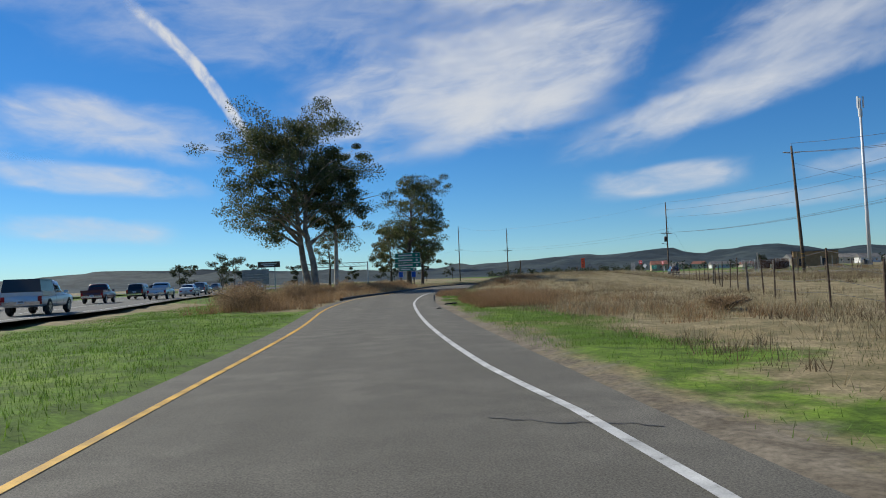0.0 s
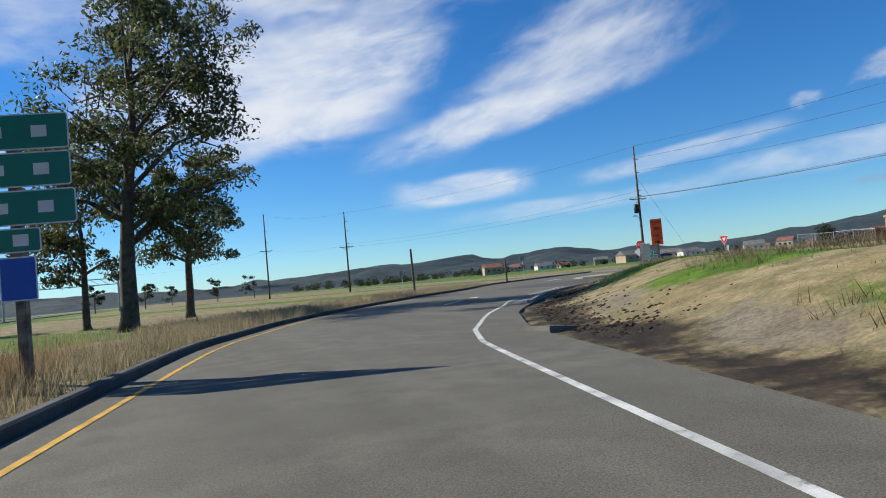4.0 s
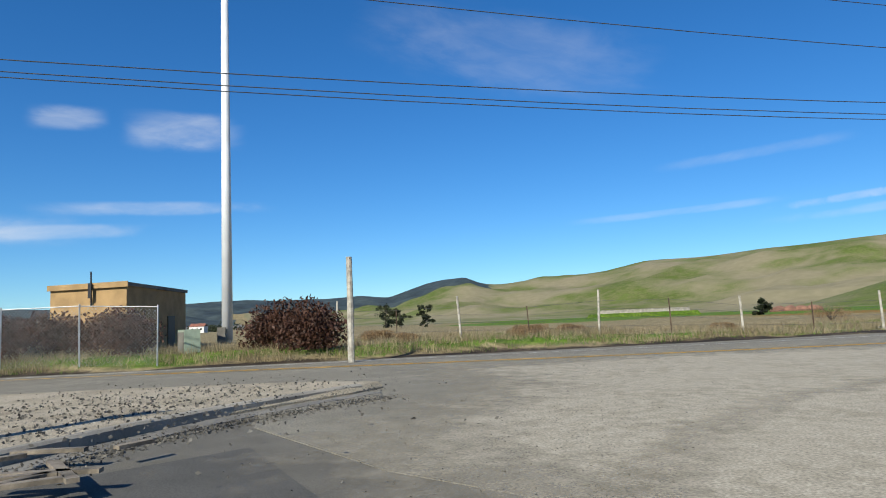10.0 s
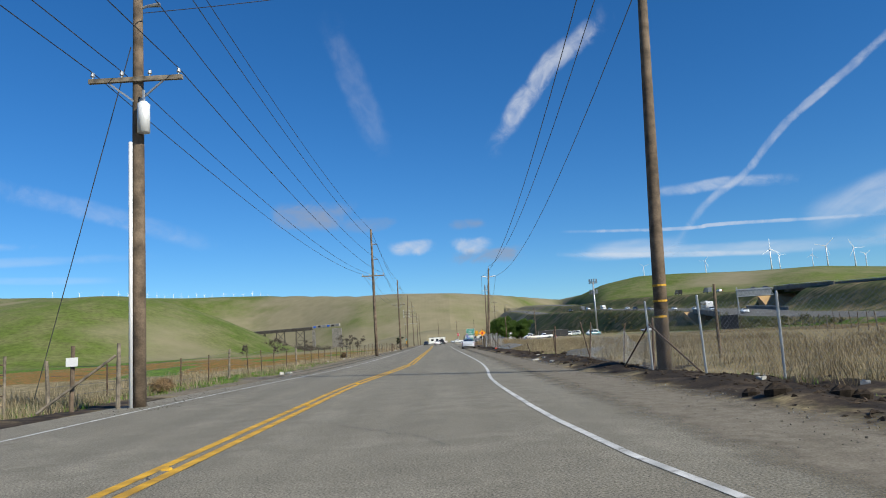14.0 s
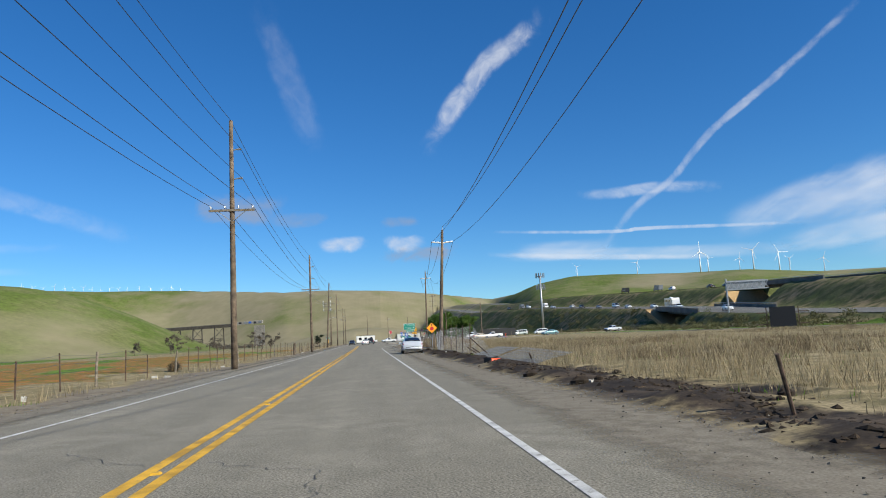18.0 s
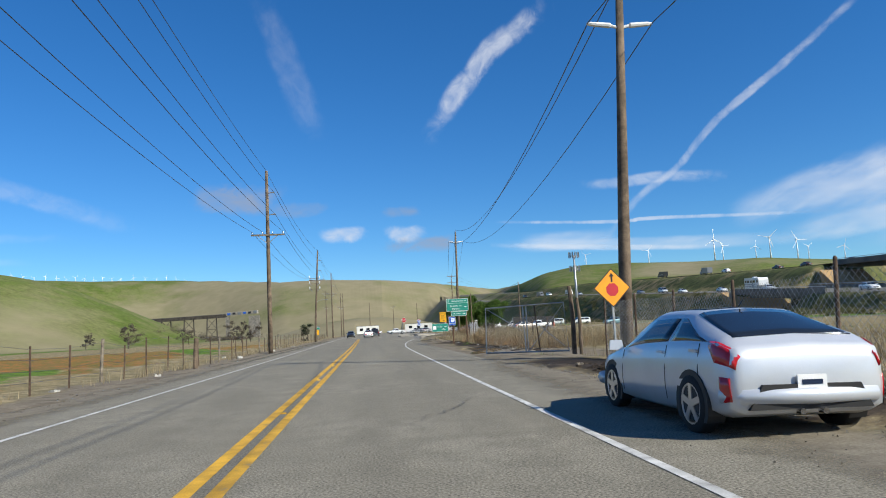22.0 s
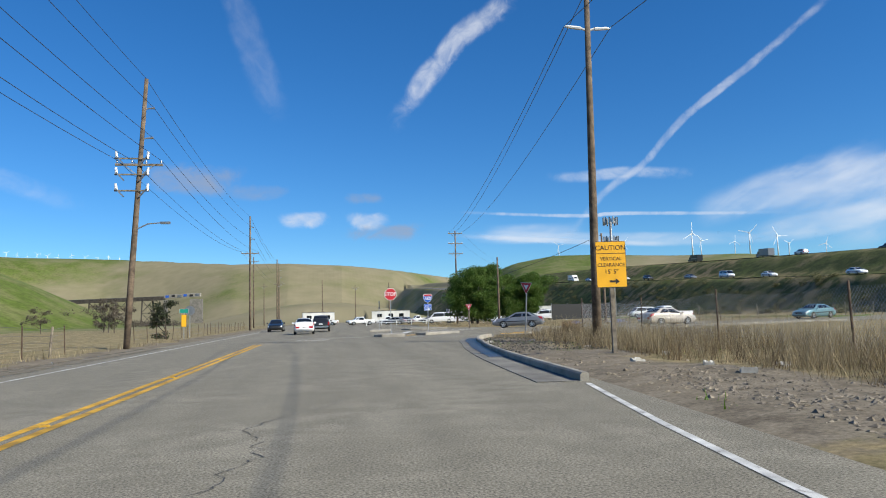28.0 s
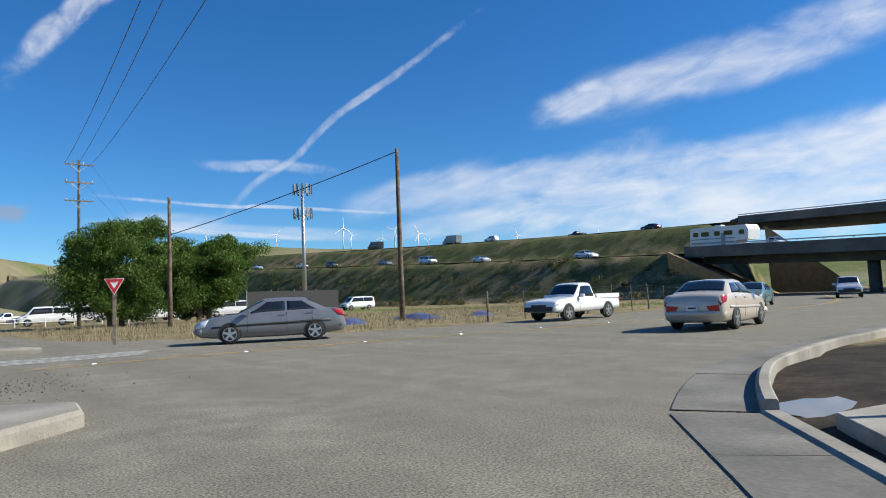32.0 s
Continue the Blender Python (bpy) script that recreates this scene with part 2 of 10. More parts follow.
def blended(name, base, layers, scale=0.3, fine=13.0):
    """Ground covers laid over a base by weights on the mesh, their edges broken up by noise. layers: (attribute, three colours)."""
    m = cover(name, base, scale, fine, 0.4, deep=0.016, grain=0.34)
    nt = m.node_tree
    b = nt.nodes["Principled BSDF"]
    noise = sorted([n for n in nt.nodes if n.bl_idname == "ShaderNodeTexNoise"], key=lambda n: n.inputs["Scale"].default_value)
    over = b.inputs["Base Color"].links[0].from_node
    prev = over.inputs["A"].links[0].from_socket
    tc = nt.nodes.new("ShaderNodeTexCoord")
    ragged = nt.nodes.new("ShaderNodeTexNoise")
    ragged.inputs["Scale"].default_value, ragged.inputs["Detail"].default_value, ragged.inputs["Roughness"].default_value = 1.6, 7, 0.65
    nt.links.new(tc.outputs["Object"], ragged.inputs["Vector"])
    for attribute, cols in layers:
        shade = None
        for k in (0, 1):
            mr = nt.nodes.new("ShaderNodeMapRange")
            mr.inputs["From Min"].default_value, mr.inputs["From Max"].default_value = 0.42, 0.6
            nt.links.new(noise[k].outputs["Fac"], mr.inputs["Value"])
            mx = nt.nodes.new("ShaderNodeMix")
            mx.data_type = "RGBA"
            mx.inputs["B"].default_value = (*cols[k + 1], 1)
            if shade is None:
                mx.inputs["A"].default_value = (*cols[0], 1)
            else:
                nt.links.new(shade, mx.inputs["A"])
            nt.links.new(mr.outputs["Result"], mx.inputs["Factor"])
            shade = mx.outputs["Result"]
        at = nt.nodes.new("ShaderNodeAttribute")
        at.attribute_name = attribute
        ad = nt.nodes.new("ShaderNodeMath")
        ad.operation = "MULTIPLY_ADD"
        ad.inputs[1].default_value = 1.3
        nt.links.new(ragged.outputs["Fac"], ad.inputs[0])
        nt.links.new(at.outputs["Fac"], ad.inputs[2])
        mr = nt.nodes.new("ShaderNodeMapRange")
        mr.interpolation_type = "SMOOTHSTEP"
        mr.inputs["From Min"].default_value, mr.inputs["From Max"].default_value = 0.95, 1.4
        nt.links.new(ad.outputs[0], mr.inputs["Value"])
        mx = nt.nodes.new("ShaderNodeMix")
        mx.data_type = "RGBA"
        nt.links.new(mr.outputs["Result"], mx.inputs["Factor"])
        nt.links.new(prev, mx.inputs["A"])
        nt.links.new(shade, mx.inputs["B"])
        prev = mx.outputs["Result"]
    nt.links.new(prev, over.inputs["A"])
    return m


def hills(name):
    """Hill pasture: green and dry grass mixed by a dryness value on the mesh and by drifts of noise."""
    m = cover(name, [(0.078, 0.108, 0.02), (0.1, 0.128, 0.03), (0.122, 0.13, 0.048)], 0.009, 0.3, 0.25, deep=0.3, grain=0.28)
    nt = m.node_tree
    b = nt.nodes["Principled BSDF"]
    green = b.inputs["Base Color"].links[0].from_socket
    at = nt.nodes.new("ShaderNodeAttribute")
    at.attribute_name = "dry"
    tc = nt.nodes.new("ShaderNodeTexCoord")
    mp = nt.nodes.new("ShaderNodeMapping")
    mp.inputs["Scale"].default_value = (1, 1, 1.6)
    nt.links.new(tc.outputs["Object"], mp.inputs["Vector"])
    n = nt.nodes.new("ShaderNodeTexNoise")
    n.inputs["Scale"].default_value, n.inputs["Detail"].default_value, n.inputs["Roughness"].default_value = 0.0048, 5, 0.52
    nt.links.new(mp.outputs[0], n.inputs["Vector"])
    ad = nt.nodes.new("ShaderNodeMath")
    nt.links.new(n.outputs["Fac"], ad.inputs[0])
    nt.links.new(at.outputs["Fac"], ad.inputs[1])
    mr = nt.nodes.new("ShaderNodeMapRange")
    mr.inputs["From Min"].default_value, mr.inputs["From Max"].default_value = 0.76, 0.93
    nt.links.new(ad.outputs[0], mr.inputs["Value"])
    n2 = nt.nodes.new("ShaderNodeTexNoise")
    n2.inputs["Scale"].default_value, n2.inputs["Detail"].default_value = 0.05, 9
    nt.links.new(tc.outputs["Object"], n2.inputs["Vector"])
    tan = nt.nodes.new("ShaderNodeMix")
    tan.data_type = "RGBA"
    tan.inputs["A"].default_value, tan.inputs["B"].default_value = (0.26, 0.225, 0.145, 1), (0.155, 0.14, 0.08, 1)
    nt.links.new(n2.outputs["Fac"], tan.inputs["Factor"])
    mx = nt.nodes.new("ShaderNodeMix")
    mx.data_type = "RGBA"
    nt.links.new(mr.outputs["Result"], mx.inputs["Factor"])
    nt.links.new(green, mx.inputs["A"])
    nt.links.new(tan.outputs["Result"], mx.inputs["B"])
    nt.links.new(mx.outputs["Result"], b.inputs["Base Color"])
    return m


M_GROUND = blended("ground_cover", [(0.23, 0.18, 0.095), (0.285, 0.228, 0.132), (0.155, 0.13, 0.066)], [
    ("w_green", [(0.08, 0.15, 0.012), (0.13, 0.2, 0.025), (0.06, 0.1, 0.014)]),
    ("w_ochre", [(0.3, 0.125, 0.035), (0.22, 0.11, 0.038), (0.11, 0.115, 0.025)]),
    ("w_dirt", [(0.155, 0.128, 0.094), (0.115, 0.095, 0.07), (0.19, 0.16, 0.12)]),
    ("w_mud", [(0.038, 0.028, 0.02), (0.07, 0.052, 0.037), (0.022, 0.017, 0.013)]),
])
M_HILL = hills("hill_grass")
# dark wooded ridges, with the blue of distance haze mixed into their colours
M_FAR_HAZE = cover("far_hills_hazed", [(0.04, 0.056, 0.062), (0.054, 0.072, 0.074), (0.03, 0.043, 0.052)], 0.0022, 0.03, 0.12, deep=1.2, grain=0.3)
M_BANK = cover("bank_scrub", [(0.085, 0.1, 0.03), (0.2, 0.155, 0.085), (0.055, 0.065, 0.022)], 0.06, 2.5, 0.6, deep=0.08, grain=0.4)


def asphalt(name, a, b, fine=60.0, grain=0.5):
    m = cover(name, [a, b, tuple(x * 0.93 for x in a)], 0.35, fine, 0.45, 0.85, 0.005, grain)
    # wheel tracks and oil drips drawn out along the lanes
    nt = m.node_tree
    over = nt.nodes["Principled BSDF"].inputs["Base Color"].links[0].from_node
    src = over.inputs["A"].links[0].from_socket
    tc, mp, n = nt.nodes.new("ShaderNodeTexCoord"), nt.nodes.new("ShaderNodeMapping"), nt.nodes.new("ShaderNodeTexNoise")
    mp.inputs["Scale"].default_value = (1.1, 0.025, 1)
    n.inputs["Scale"].default_value, n.inputs["Detail"].default_value = 1.0, 5
    nt.links.new(tc.outputs["Object"], mp.inputs["Vector"])
    nt.links.new(mp.outputs[0], n.inputs["Vector"])
    mr = nt.nodes.new("ShaderNodeMapRange")
    mr.inputs["From Min"].default_value, mr.inputs["From Max"].default_value = 0.3, 0.7
    mr.inputs["To Min"].default_value, mr.inputs["To Max"].default_value = 0.88, 1.08
    nt.links.new(n.outputs["Fac"], mr.inputs["Value"])
    hs = nt.nodes.new("ShaderNodeHueSaturation")
    nt.links.new(mr.outputs["Result"], hs.inputs["Value"])
    nt.links.new(src, hs.inputs["Color"])
    nt.links.new(hs.outputs["Color"], over.inputs["A"])
    return m


M_ROAD = asphalt("asphalt_old", (0.192, 0.175, 0.139), (0.22, 0.201, 0.161), 46.0, 0.75)
M_RAMP = asphalt("asphalt_ramp", (0.122, 0.113, 0.095), (0.144, 0.133, 0.112), 70.0, 0.5)
M_NEWER = asphalt("asphalt_newer", (0.088, 0.084, 0.076), (0.1, 0.095, 0.086), 80.0, 0.5)
M_FWY = asphalt("asphalt_freeway", (0.12, 0.117, 0.108), (0.14, 0.136, 0.125))
M_CONC = mat("concrete", (0.36, 0.33, 0.28), 0.9, var=0.2, scale=1.2, bump=0.35, bscale=35)
M_CONCG = mat("concrete_grey", (0.22, 0.205, 0.18), 0.9, var=0.25, scale=0.8, bump=0.3, bscale=20)
M_WHITE = mat("line_white", (0.72, 0.71, 0.68), 0.7, var=0.25, scale=2.5, bump=0.15, bscale=70)
M_YELLOW = mat("line_yellow", (0.78, 0.43, 0.025), 0.7, var=0.25, scale=2.5, bump=0.15, bscale=70)


def worn(m, bare, lo, hi):
    """Paint rubbed off in flecks, so that the road shows through."""
    nt = m.node_tree
    b = nt.nodes["Principled BSDF"]
    src = b.inputs["Base Color"].links[0].from_socket
    tc, n, mr, mx = nt.nodes.new("ShaderNodeTexCoord"), nt.nodes.new("ShaderNodeTexNoise"), nt.nodes.new("ShaderNodeMapRange"), nt.nodes.new("ShaderNodeMix")
    n.inputs["Scale"].default_value, n.inputs["Detail"].default_value, n.inputs["Roughness"].default_value = 5.0, 9, 0.72
    mr.inputs["From Min"].default_value, mr.inputs["From Max"].default_value = lo, hi
    mx.data_type = "RGBA"
    mx.inputs["B"].default_value = (*bare, 1)
    nt.links.new(tc.outputs["Object"], n.inputs["Vector"])
    nt.links.new(n.outputs["Fac"], mr.inputs["Value"])
    nt.links.new(mr.outputs["Result"], mx.inputs["Factor"])
    nt.links.new(src, mx.inputs["A"])
    nt.links.new(mx.outputs["Result"], b.inputs["Base Color"])


worn(M_WHITE, (0.15, 0.14, 0.12), 0.56, 0.66)
worn(M_YELLOW, (0.16, 0.145, 0.115), 0.59, 0.7)
M_WOOD = mat("pole_wood", (0.215, 0.155, 0.105), 0.9, var=0.35, scale=3, bump=0.2, bscale=28)
M_WOODG = mat("wood_grey", (0.3, 0.25, 0.19), 0.9, var=0.35, scale=5, bump=0.4, bscale=40)
M_STEEL = mat("steel_galv", (0.45, 0.46, 0.47), 0.45, 0.7, var=0.12, scale=3, bump=0.05, bscale=50)
M_STEELW = mat("steel_white", (0.72, 0.73, 0.74), 0.5, 0.1, var=0.08, scale=0.6, bump=0.03, bscale=20)
M_RUST = mat("steel_rust", (0.16, 0.085, 0.05), 0.8, 0.3, var=0.3, scale=9, bump=0.25, bscale=60)
M_DARK = plain("dark_metal", (0.03, 0.03, 0.033), 0.5, 0.4)
M_WIRE = plain("wire", (0.1, 0.1, 0.105), 0.5, 0.5)


# ---- the plan ----
def spline(pts, step=2.0):
    """Points along a smooth line through pts."""
    P = [Vector(p) for p in pts]
    out = []
    for i in range(len(P) - 1):
        a, b, c, d = P[max(i - 1, 0)], P[i], P[i + 1], P[min(i + 2, len(P) - 1)]
        n = max(1, int((c - b).length / step))
        for k in range(n):
            t = k / n
            out.append(0.5 * ((2 * b) + (c - a) * t + (2 * a - 5 * b + 4 * c - d) * t * t + (3 * b - a - 3 * c + d) * t**3))
    return out + [P[-1]]


def xy(pts):
    return [(p[0], p[1]) for p in pts]


MAIN_LEFT = [(-18, -420), (-16, -200), (-14.8, -110), (-14.2, -85), (-13.0, -70), (-12.4, -60), (-11.6, -45), (-10.6, -30), (-9.3, -12), (-8.9, 10), (-8.7, 60), (-8.9, 110), (-9.3, 150), (-9.6, 200), (-10, 300), (-8, 380)]
MAIN_RIGHT = [(-6, -420), (-5, -200), (-4, -100), (-3.4, -72), (-3.0, -68.6), (2, -68.6), (7.4, -66.0), (5.7, -63.5), (3.2, -55), (2.2, -47), (1.8, -38), (1.8, 0), (1.8, 55), (2.0, 92), (2.6, 105), (3.6, 117), (4.45, 125), (5.1, 133.6), (5.7, 140.3), (6.9, 148), (8.1, 151.6), (9.9, 154), (12.6, 156.6), (15, 158.2), (18.1, 159.2), (21.3, 159.7), (30, 160.4), (50, 164.6), (96, 183), (200, 224)]
CROSS_NORTH = [(196, 238), (92, 198), (62, 181.5), (46, 177.8), (30, 176.6), (22, 177), (16.5, 180), (13.4, 186), (12.4, 196), (12, 230), (12, 300), (14, 380)]
RAMP_LEFT = [(54.85, 140), (54.95, 60), (55.05, 42), (55.25, 32), (55.8, 22), (55.9, 14), (55.65, 6), (55.15, 1), (54.25, -3.5), (53.15, -9), (51.45, -19), (49.55, -30.5), (47.65, -41.3), (46.35, -45.4), (43.75, -52), (39.85, -58.8), (36.85, -63.4), (31.95, -70.2), (26.2, -77.0), (18, -89), (4.3, -101.5), (-10, -112)]
RAMP_RIGHT = [(49.2, 140), (49.4, 60), (49.7, 45), (50.1, 30), (50.1, 14), (49.0, -4), (47.3, -13.4), (43.4, -27), (40.9, -37.2), (40.1, -39.2), (38.5, -42.8), (37.3, -44.8), (36.0, -46.7), (32.6, -51.5), (31.6, -53.7), (29.1, -56.6), (25, -61.1), (21, -64.6), (18.3, -66.3), (15.6, -67.0), (13.2, -67.1), (8.2, -65.5), (5.6, -63.4), (3.0, -54)]
ISLAND = [(16.1, -77), (15.9, -75.4), (13, -74.6), (9.6, -74.4), (4.6, -71.6), (0.8, -69.2), (-2.0, -66.4), (-3.0, -67.6), (-4.2, -72), (-4.8, -78), (-4.6, -85), (-2, -87), (4, -86), (10, -82.5)]
FWY = [(104, -500, 0.1), (95, -200, 0.1), (89.5, -100, 0.1), (82.8, -25, 0.1), (76, 14, 0.1), (73.6, 34, 0.2), (73.6, 56, 0.6), (77.5, 90, 1.6), (87, 140, 3.2), (99, 190, 5.4), (108, 250, 7.9), (111, 330, 11.5), (108, 430, 16), (104, 500, 18), (106, 650, 22), (115, 850, 32), (125, 1150, 46)]
Z_MAIN, Z_RAMP = 0.02, 0.012
PUDDLES = [(13.2, -66.3, 0.65, 0.3), (3.2, 69.8, 0.95, 1.9), (3.8, 72.3, 0.75, 1.8), (3.5, 74.8, 0.9, 1.2), (14.8, 157.0, 0.85, 0.38), (8.75, 150.2, 0.4, 0.55), (17.2, -65.5, 0.8, 0.4)]

main_outline = xy(spline(MAIN_LEFT, 6)) + xy(reversed(spline(CROSS_NORTH, 4))) + xy(reversed(spline(MAIN_RIGHT, 2)))
ramp_outline = xy(spline(RAMP_LEFT, 3)) + [(-9, -112), (-9, -60), (0, -50)] + xy(reversed(spline(RAMP_RIGHT, 2)))
fwy_line = [Vector(p) for p in spline([(a, b, c) for a, b, c in FWY], 12)]


def inside(px, py, poly):
    """Which points lie in a closed outline."""
    hit = np.zeros(px.shape, bool)
    n = len(poly)
    for i in range(n):
        (x0, y0), (x1, y1) = poly[i], poly[(i + 1) % n]
        if y0 == y1:
            continue
        cond = ((y0 > py) != (y1 > py)) & (px < (x1 - x0) * (py - y0) / (y1 - y0) + x0)
        hit ^= cond
    return hit


def near_line(px, py, line):
    """Distance to a line in plan, and the height and side of its nearest point."""
    best, zz, side = np.full(px.shape, 1e9), np.zeros(px.shape), np.zeros(px.shape)
    for a, b in zip(line[:-1], line[1:]):
        d = (b.x - a.x, b.y - a.y)
        L = d[0] ** 2 + d[1] ** 2
        t = np.clip(((px - a.x) * d[0] + (py - a.y) * d[1]) / L, 0, 1)
        ex, ey = px - a.x - t * d[0], py - a.y - t * d[1]
        r = np.hypot(ex, ey)
        m = r < best
        best[m] = r[m]
        zz[m] = (a.z + t * (b.z - a.z))[m]
        side[m] = (d[0] * ey - d[1] * ex)[m]
    return best, zz, side


def ramp01(v, a, b):
    t = np.clip((v - a) / (b - a), 0, 1)
    return t * t * (3 - 2 * t)


# skyline: heading in degrees left of the road's line, angle of the ridge above the horizon, its distance
SKYLINE = [(-180, 0.7, 3600), (-170, 1.05, 3600), (-157, 1.5, 3600), (-151, 1, 3400), (-140, 0.8, 3000), (-110, 1.4, 2000), (-90, 2, 1700), (-60, 2.6, 1500), (-45, 3, 1400), (-36, 3.3, 1350), (-31, 3.9, 1300), (-26, 4, 1300), (-21, 4.25, 1300), (-17.5, 4.35, 1300), (-14.5, 3.9, 1300), (-12.5, 3.2, 1400), (-10.5, 2.9, 1700), (-8, 3.3, 1500), (-5, 3.75, 1350), (-1, 4.2, 1300), (3, 4.4, 1300), (7, 4.35, 1350), (12, 4.6, 1500), (16, 4.75, 1600), (21, 4.78, 1600), (26, 4.9, 1650), (31, 5, 1700), (37, 4.98, 1900), (42, 4.95, 2000), (46.5, 4.8, 2000), (50.5, 4.45, 2100), (52, 4.6, 2100), (57, 4.2, 2200), (61.5, 4.1, 2350), (65.4, 3.4, 2400), (69.5, 3.15, 2500), (73.5, 2.85, 2600), (75, 3, 2600), (76.3, 3.55, 2600), (78, 3.4, 2650), (79.6, 3.05, 2700), (81, 2.6, 2700), (82.7, 2.1, 2800), (85, 2.35, 2900), (87.5, 2.15, 3000), (90, 2.1, 3000), (94, 2.3, 3000), (98, 2.15, 3000), (110, 1.9, 3000), (115, 1.75, 3000), (117, 2, 3000), (118.5, 1.95, 3100), (120.5, 2.32, 3200), (122.3, 1.95, 3300), (123.4, 1.95, 3400), (124.7, 1.6, 3500), (126.5, 2.15, 3500), (128.1, 1.8, 3500), (130.6, 1.5, 3450), (132.3, 1.25, 3400), (134, 1.2, 3400), (136.2, 1, 3400), (143.4, 0.75, 3400), (144.8, 1.1, 3400), (147.6, 0.95, 3400), (150.2, 1.45, 3300), (151.6, 1.6, 3300), (153.6, 1.4, 3300), (155.5, 1.15, 3300), (156.7, 1.05, 3300), (158.8, 1.55, 3300), (160.2, 1.6, 3300), (162, 1.45, 3400), (164, 1.3, 3500), (166.5, 1.35, 3500), (171, 1.15, 3600), (180, 0.7, 3600)]


def height(px, py):
    """The lie of the land."""
    dx, dy = px - 0.0, py - 20.0
    r, az = np.hypot(dx, dy), np.degrees(np.arctan2(-dx, dy))
    A = np.array(SKYLINE)
    el, R = np.interp(az, A[:, 0], A[:, 1]), np.interp(az, A[:, 0], A[:, 2])
    start = np.interp(az, [-30, -14, -8, 20, 28, 40], [0.45, 0.5, 0.7, 0.74, 0.5, 0.45]) * R
    u = np.clip((r - start) / (R - start), 0, 1)
    hill = np.tan(np.radians(el)) * R * (u * u * (3 - 2 * u)) * 1.0
    fold = 8.0 * np.sin(px * 0.011 + 1.3 * np.sin(py * 0.006)) * np.sin(py * 0.009 + 0.7) * ramp01(r, 500, 900) * (1 - ramp01(r, R * 0.86, R * 0.99))
    fold = fold + (9 * np.sin(px * 0.006 + py * 0.017 + 2 * np.sin(px * 0.004)) * np.sin(px * 0.021 - py * 0.004) + 5 * np.sin(px * 0.045 + 1.5 * np.sin(py * 0.02)) * np.sin(py * 0.038 + 0.5)) * ramp01(r, 550, 1000) * (1 - ramp01(r, R * 0.8, R * 0.97))
    fold = fold * (0.3 + 0.7 * ramp01(R, 1350, 1900))
    hill = np.maximum(hill + fold * ramp01(hill, 0.5, 20), 0)
    west = ramp01(az, 95, 120) * (1 - ramp01(az, 168, 178))
    hill = hill - west * np.clip((r - 170) * 0.014, 0, 7) * (1 - ramp01(r, 1200, 2000))
    # the green spur north-west of the road
    ex, ey = (px + 290) / np.where(px < -290, 330, 165), (py - 560) / 250
    k = np.sqrt(ex * ex + ey * ey)
    hill = np.maximum(hill, 58 * np.where(k < 1, np.cos(np.clip(k, 0, 1) * math.pi / 2) ** 1.25, 0))
    # low spoil heap beyond the junction
    ex, ey = (px + 4) / 55, (py - 430) / 60
    k = np.sqrt(ex * ex + ey * ey)
    hill = np.maximum(hill, 9 * np.where(k < 1, np.cos(np.clip(k, 0, 1) * math.pi / 2), 0))
    # bank beside the ramp
    d, _, s = near_line(px, py, [Vector((*p, 0)) for p in xy(spline(RAMP_RIGHT[:19], 4))])
    bank = 1.1 * ramp01(d, 0.5, 5.5) * (1 - ramp01(d, 13, 24)) * ramp01(-py, -6, 16) * (1 - ramp01(-py, 58.5, 65.5)) * ramp01(px, 8, 16)
    d2, _, _ = near_line(px, py, [Vector((*p, 0)) for p in xy(spline(RAMP_LEFT[:14], 4))])
    z = hill + np.where(s < 0, bank, 0)
    # freeway on its embankment, with a far carriageway a little higher, open where the cross street passes
    d, zf, s = near_line(px, py, fwy_line)
    left = s > 0
    street, _, _ = near_line(px, py, [Vector((20, 168, 0)), Vector((50, 170.5, 0)), Vector((94, 187.5, 0)), Vector((200, 231, 0))])
    gap = ramp01(street, 9.5, 20)
    top = np.where(d < 9.5, 0.0, (d - 9.5) * 0.5)
    far = np.clip(ramp01(d, 10, 25) * (s < 0) * np.clip(zf * 2.6, 0, 6.6), 0, 6.6)
    wide = np.where(s < 0, 50.0, 9.5)
    slope = np.where(d < wide, 0.0, (d - wide) * np.where(s < 0, 0.42, 0.42 + 0.36 * ramp01(py, 90, 130)))
    bankz = (zf + far - slope) * gap
    rough = 0.5 * np.sin(px * 0.21 + py * 0.13) * np.sin(py * 0.17 - px * 0.05)
    z = np.where((zf > 0.5) & (bankz > z), bankz + rough * ramp01(slope, 0.5, 3) * gap, z)
    # small unevenness
    z = z + 0.06 * np.sin(px * 0.7 + 0.4 * py) * np.sin(py * 0.55 - 0.3 * px) + 0.03 * np.sin(px * 2.3 + py) * np.sin(py * 1.9)
    # hollows that hold rain water
    for hx, hy, ha, hb in PUDDLES:
        q = ((px - hx) / ha) ** 2 + ((py - hy) / hb) ** 2
        z = np.where(q < 2.6, -0.08 + np.clip((q - 1.1) * 0.1, 0, 0.14), z)
    # raised pasture beyond the ditch, west of the junction
    wl = np.interp(py, [p[1] for p in MAIN_LEFT], [p[0] for p in MAIN_LEFT]) - px
    z = z + 0.38 * ramp01(wl, 1.3, 3.6) * (1 - ramp01(wl, 30, 70)) * ramp01(py, -100, -80) * (1 - ramp01(py, -57, -40))
    # muddy verge: ruts and a low ridge of turned earth
    verge = ramp01(px, 1.6, 2.4) * (px < 6.5) * ramp01(py, -48, -42) * (1 - ramp01(py, 46, 54))
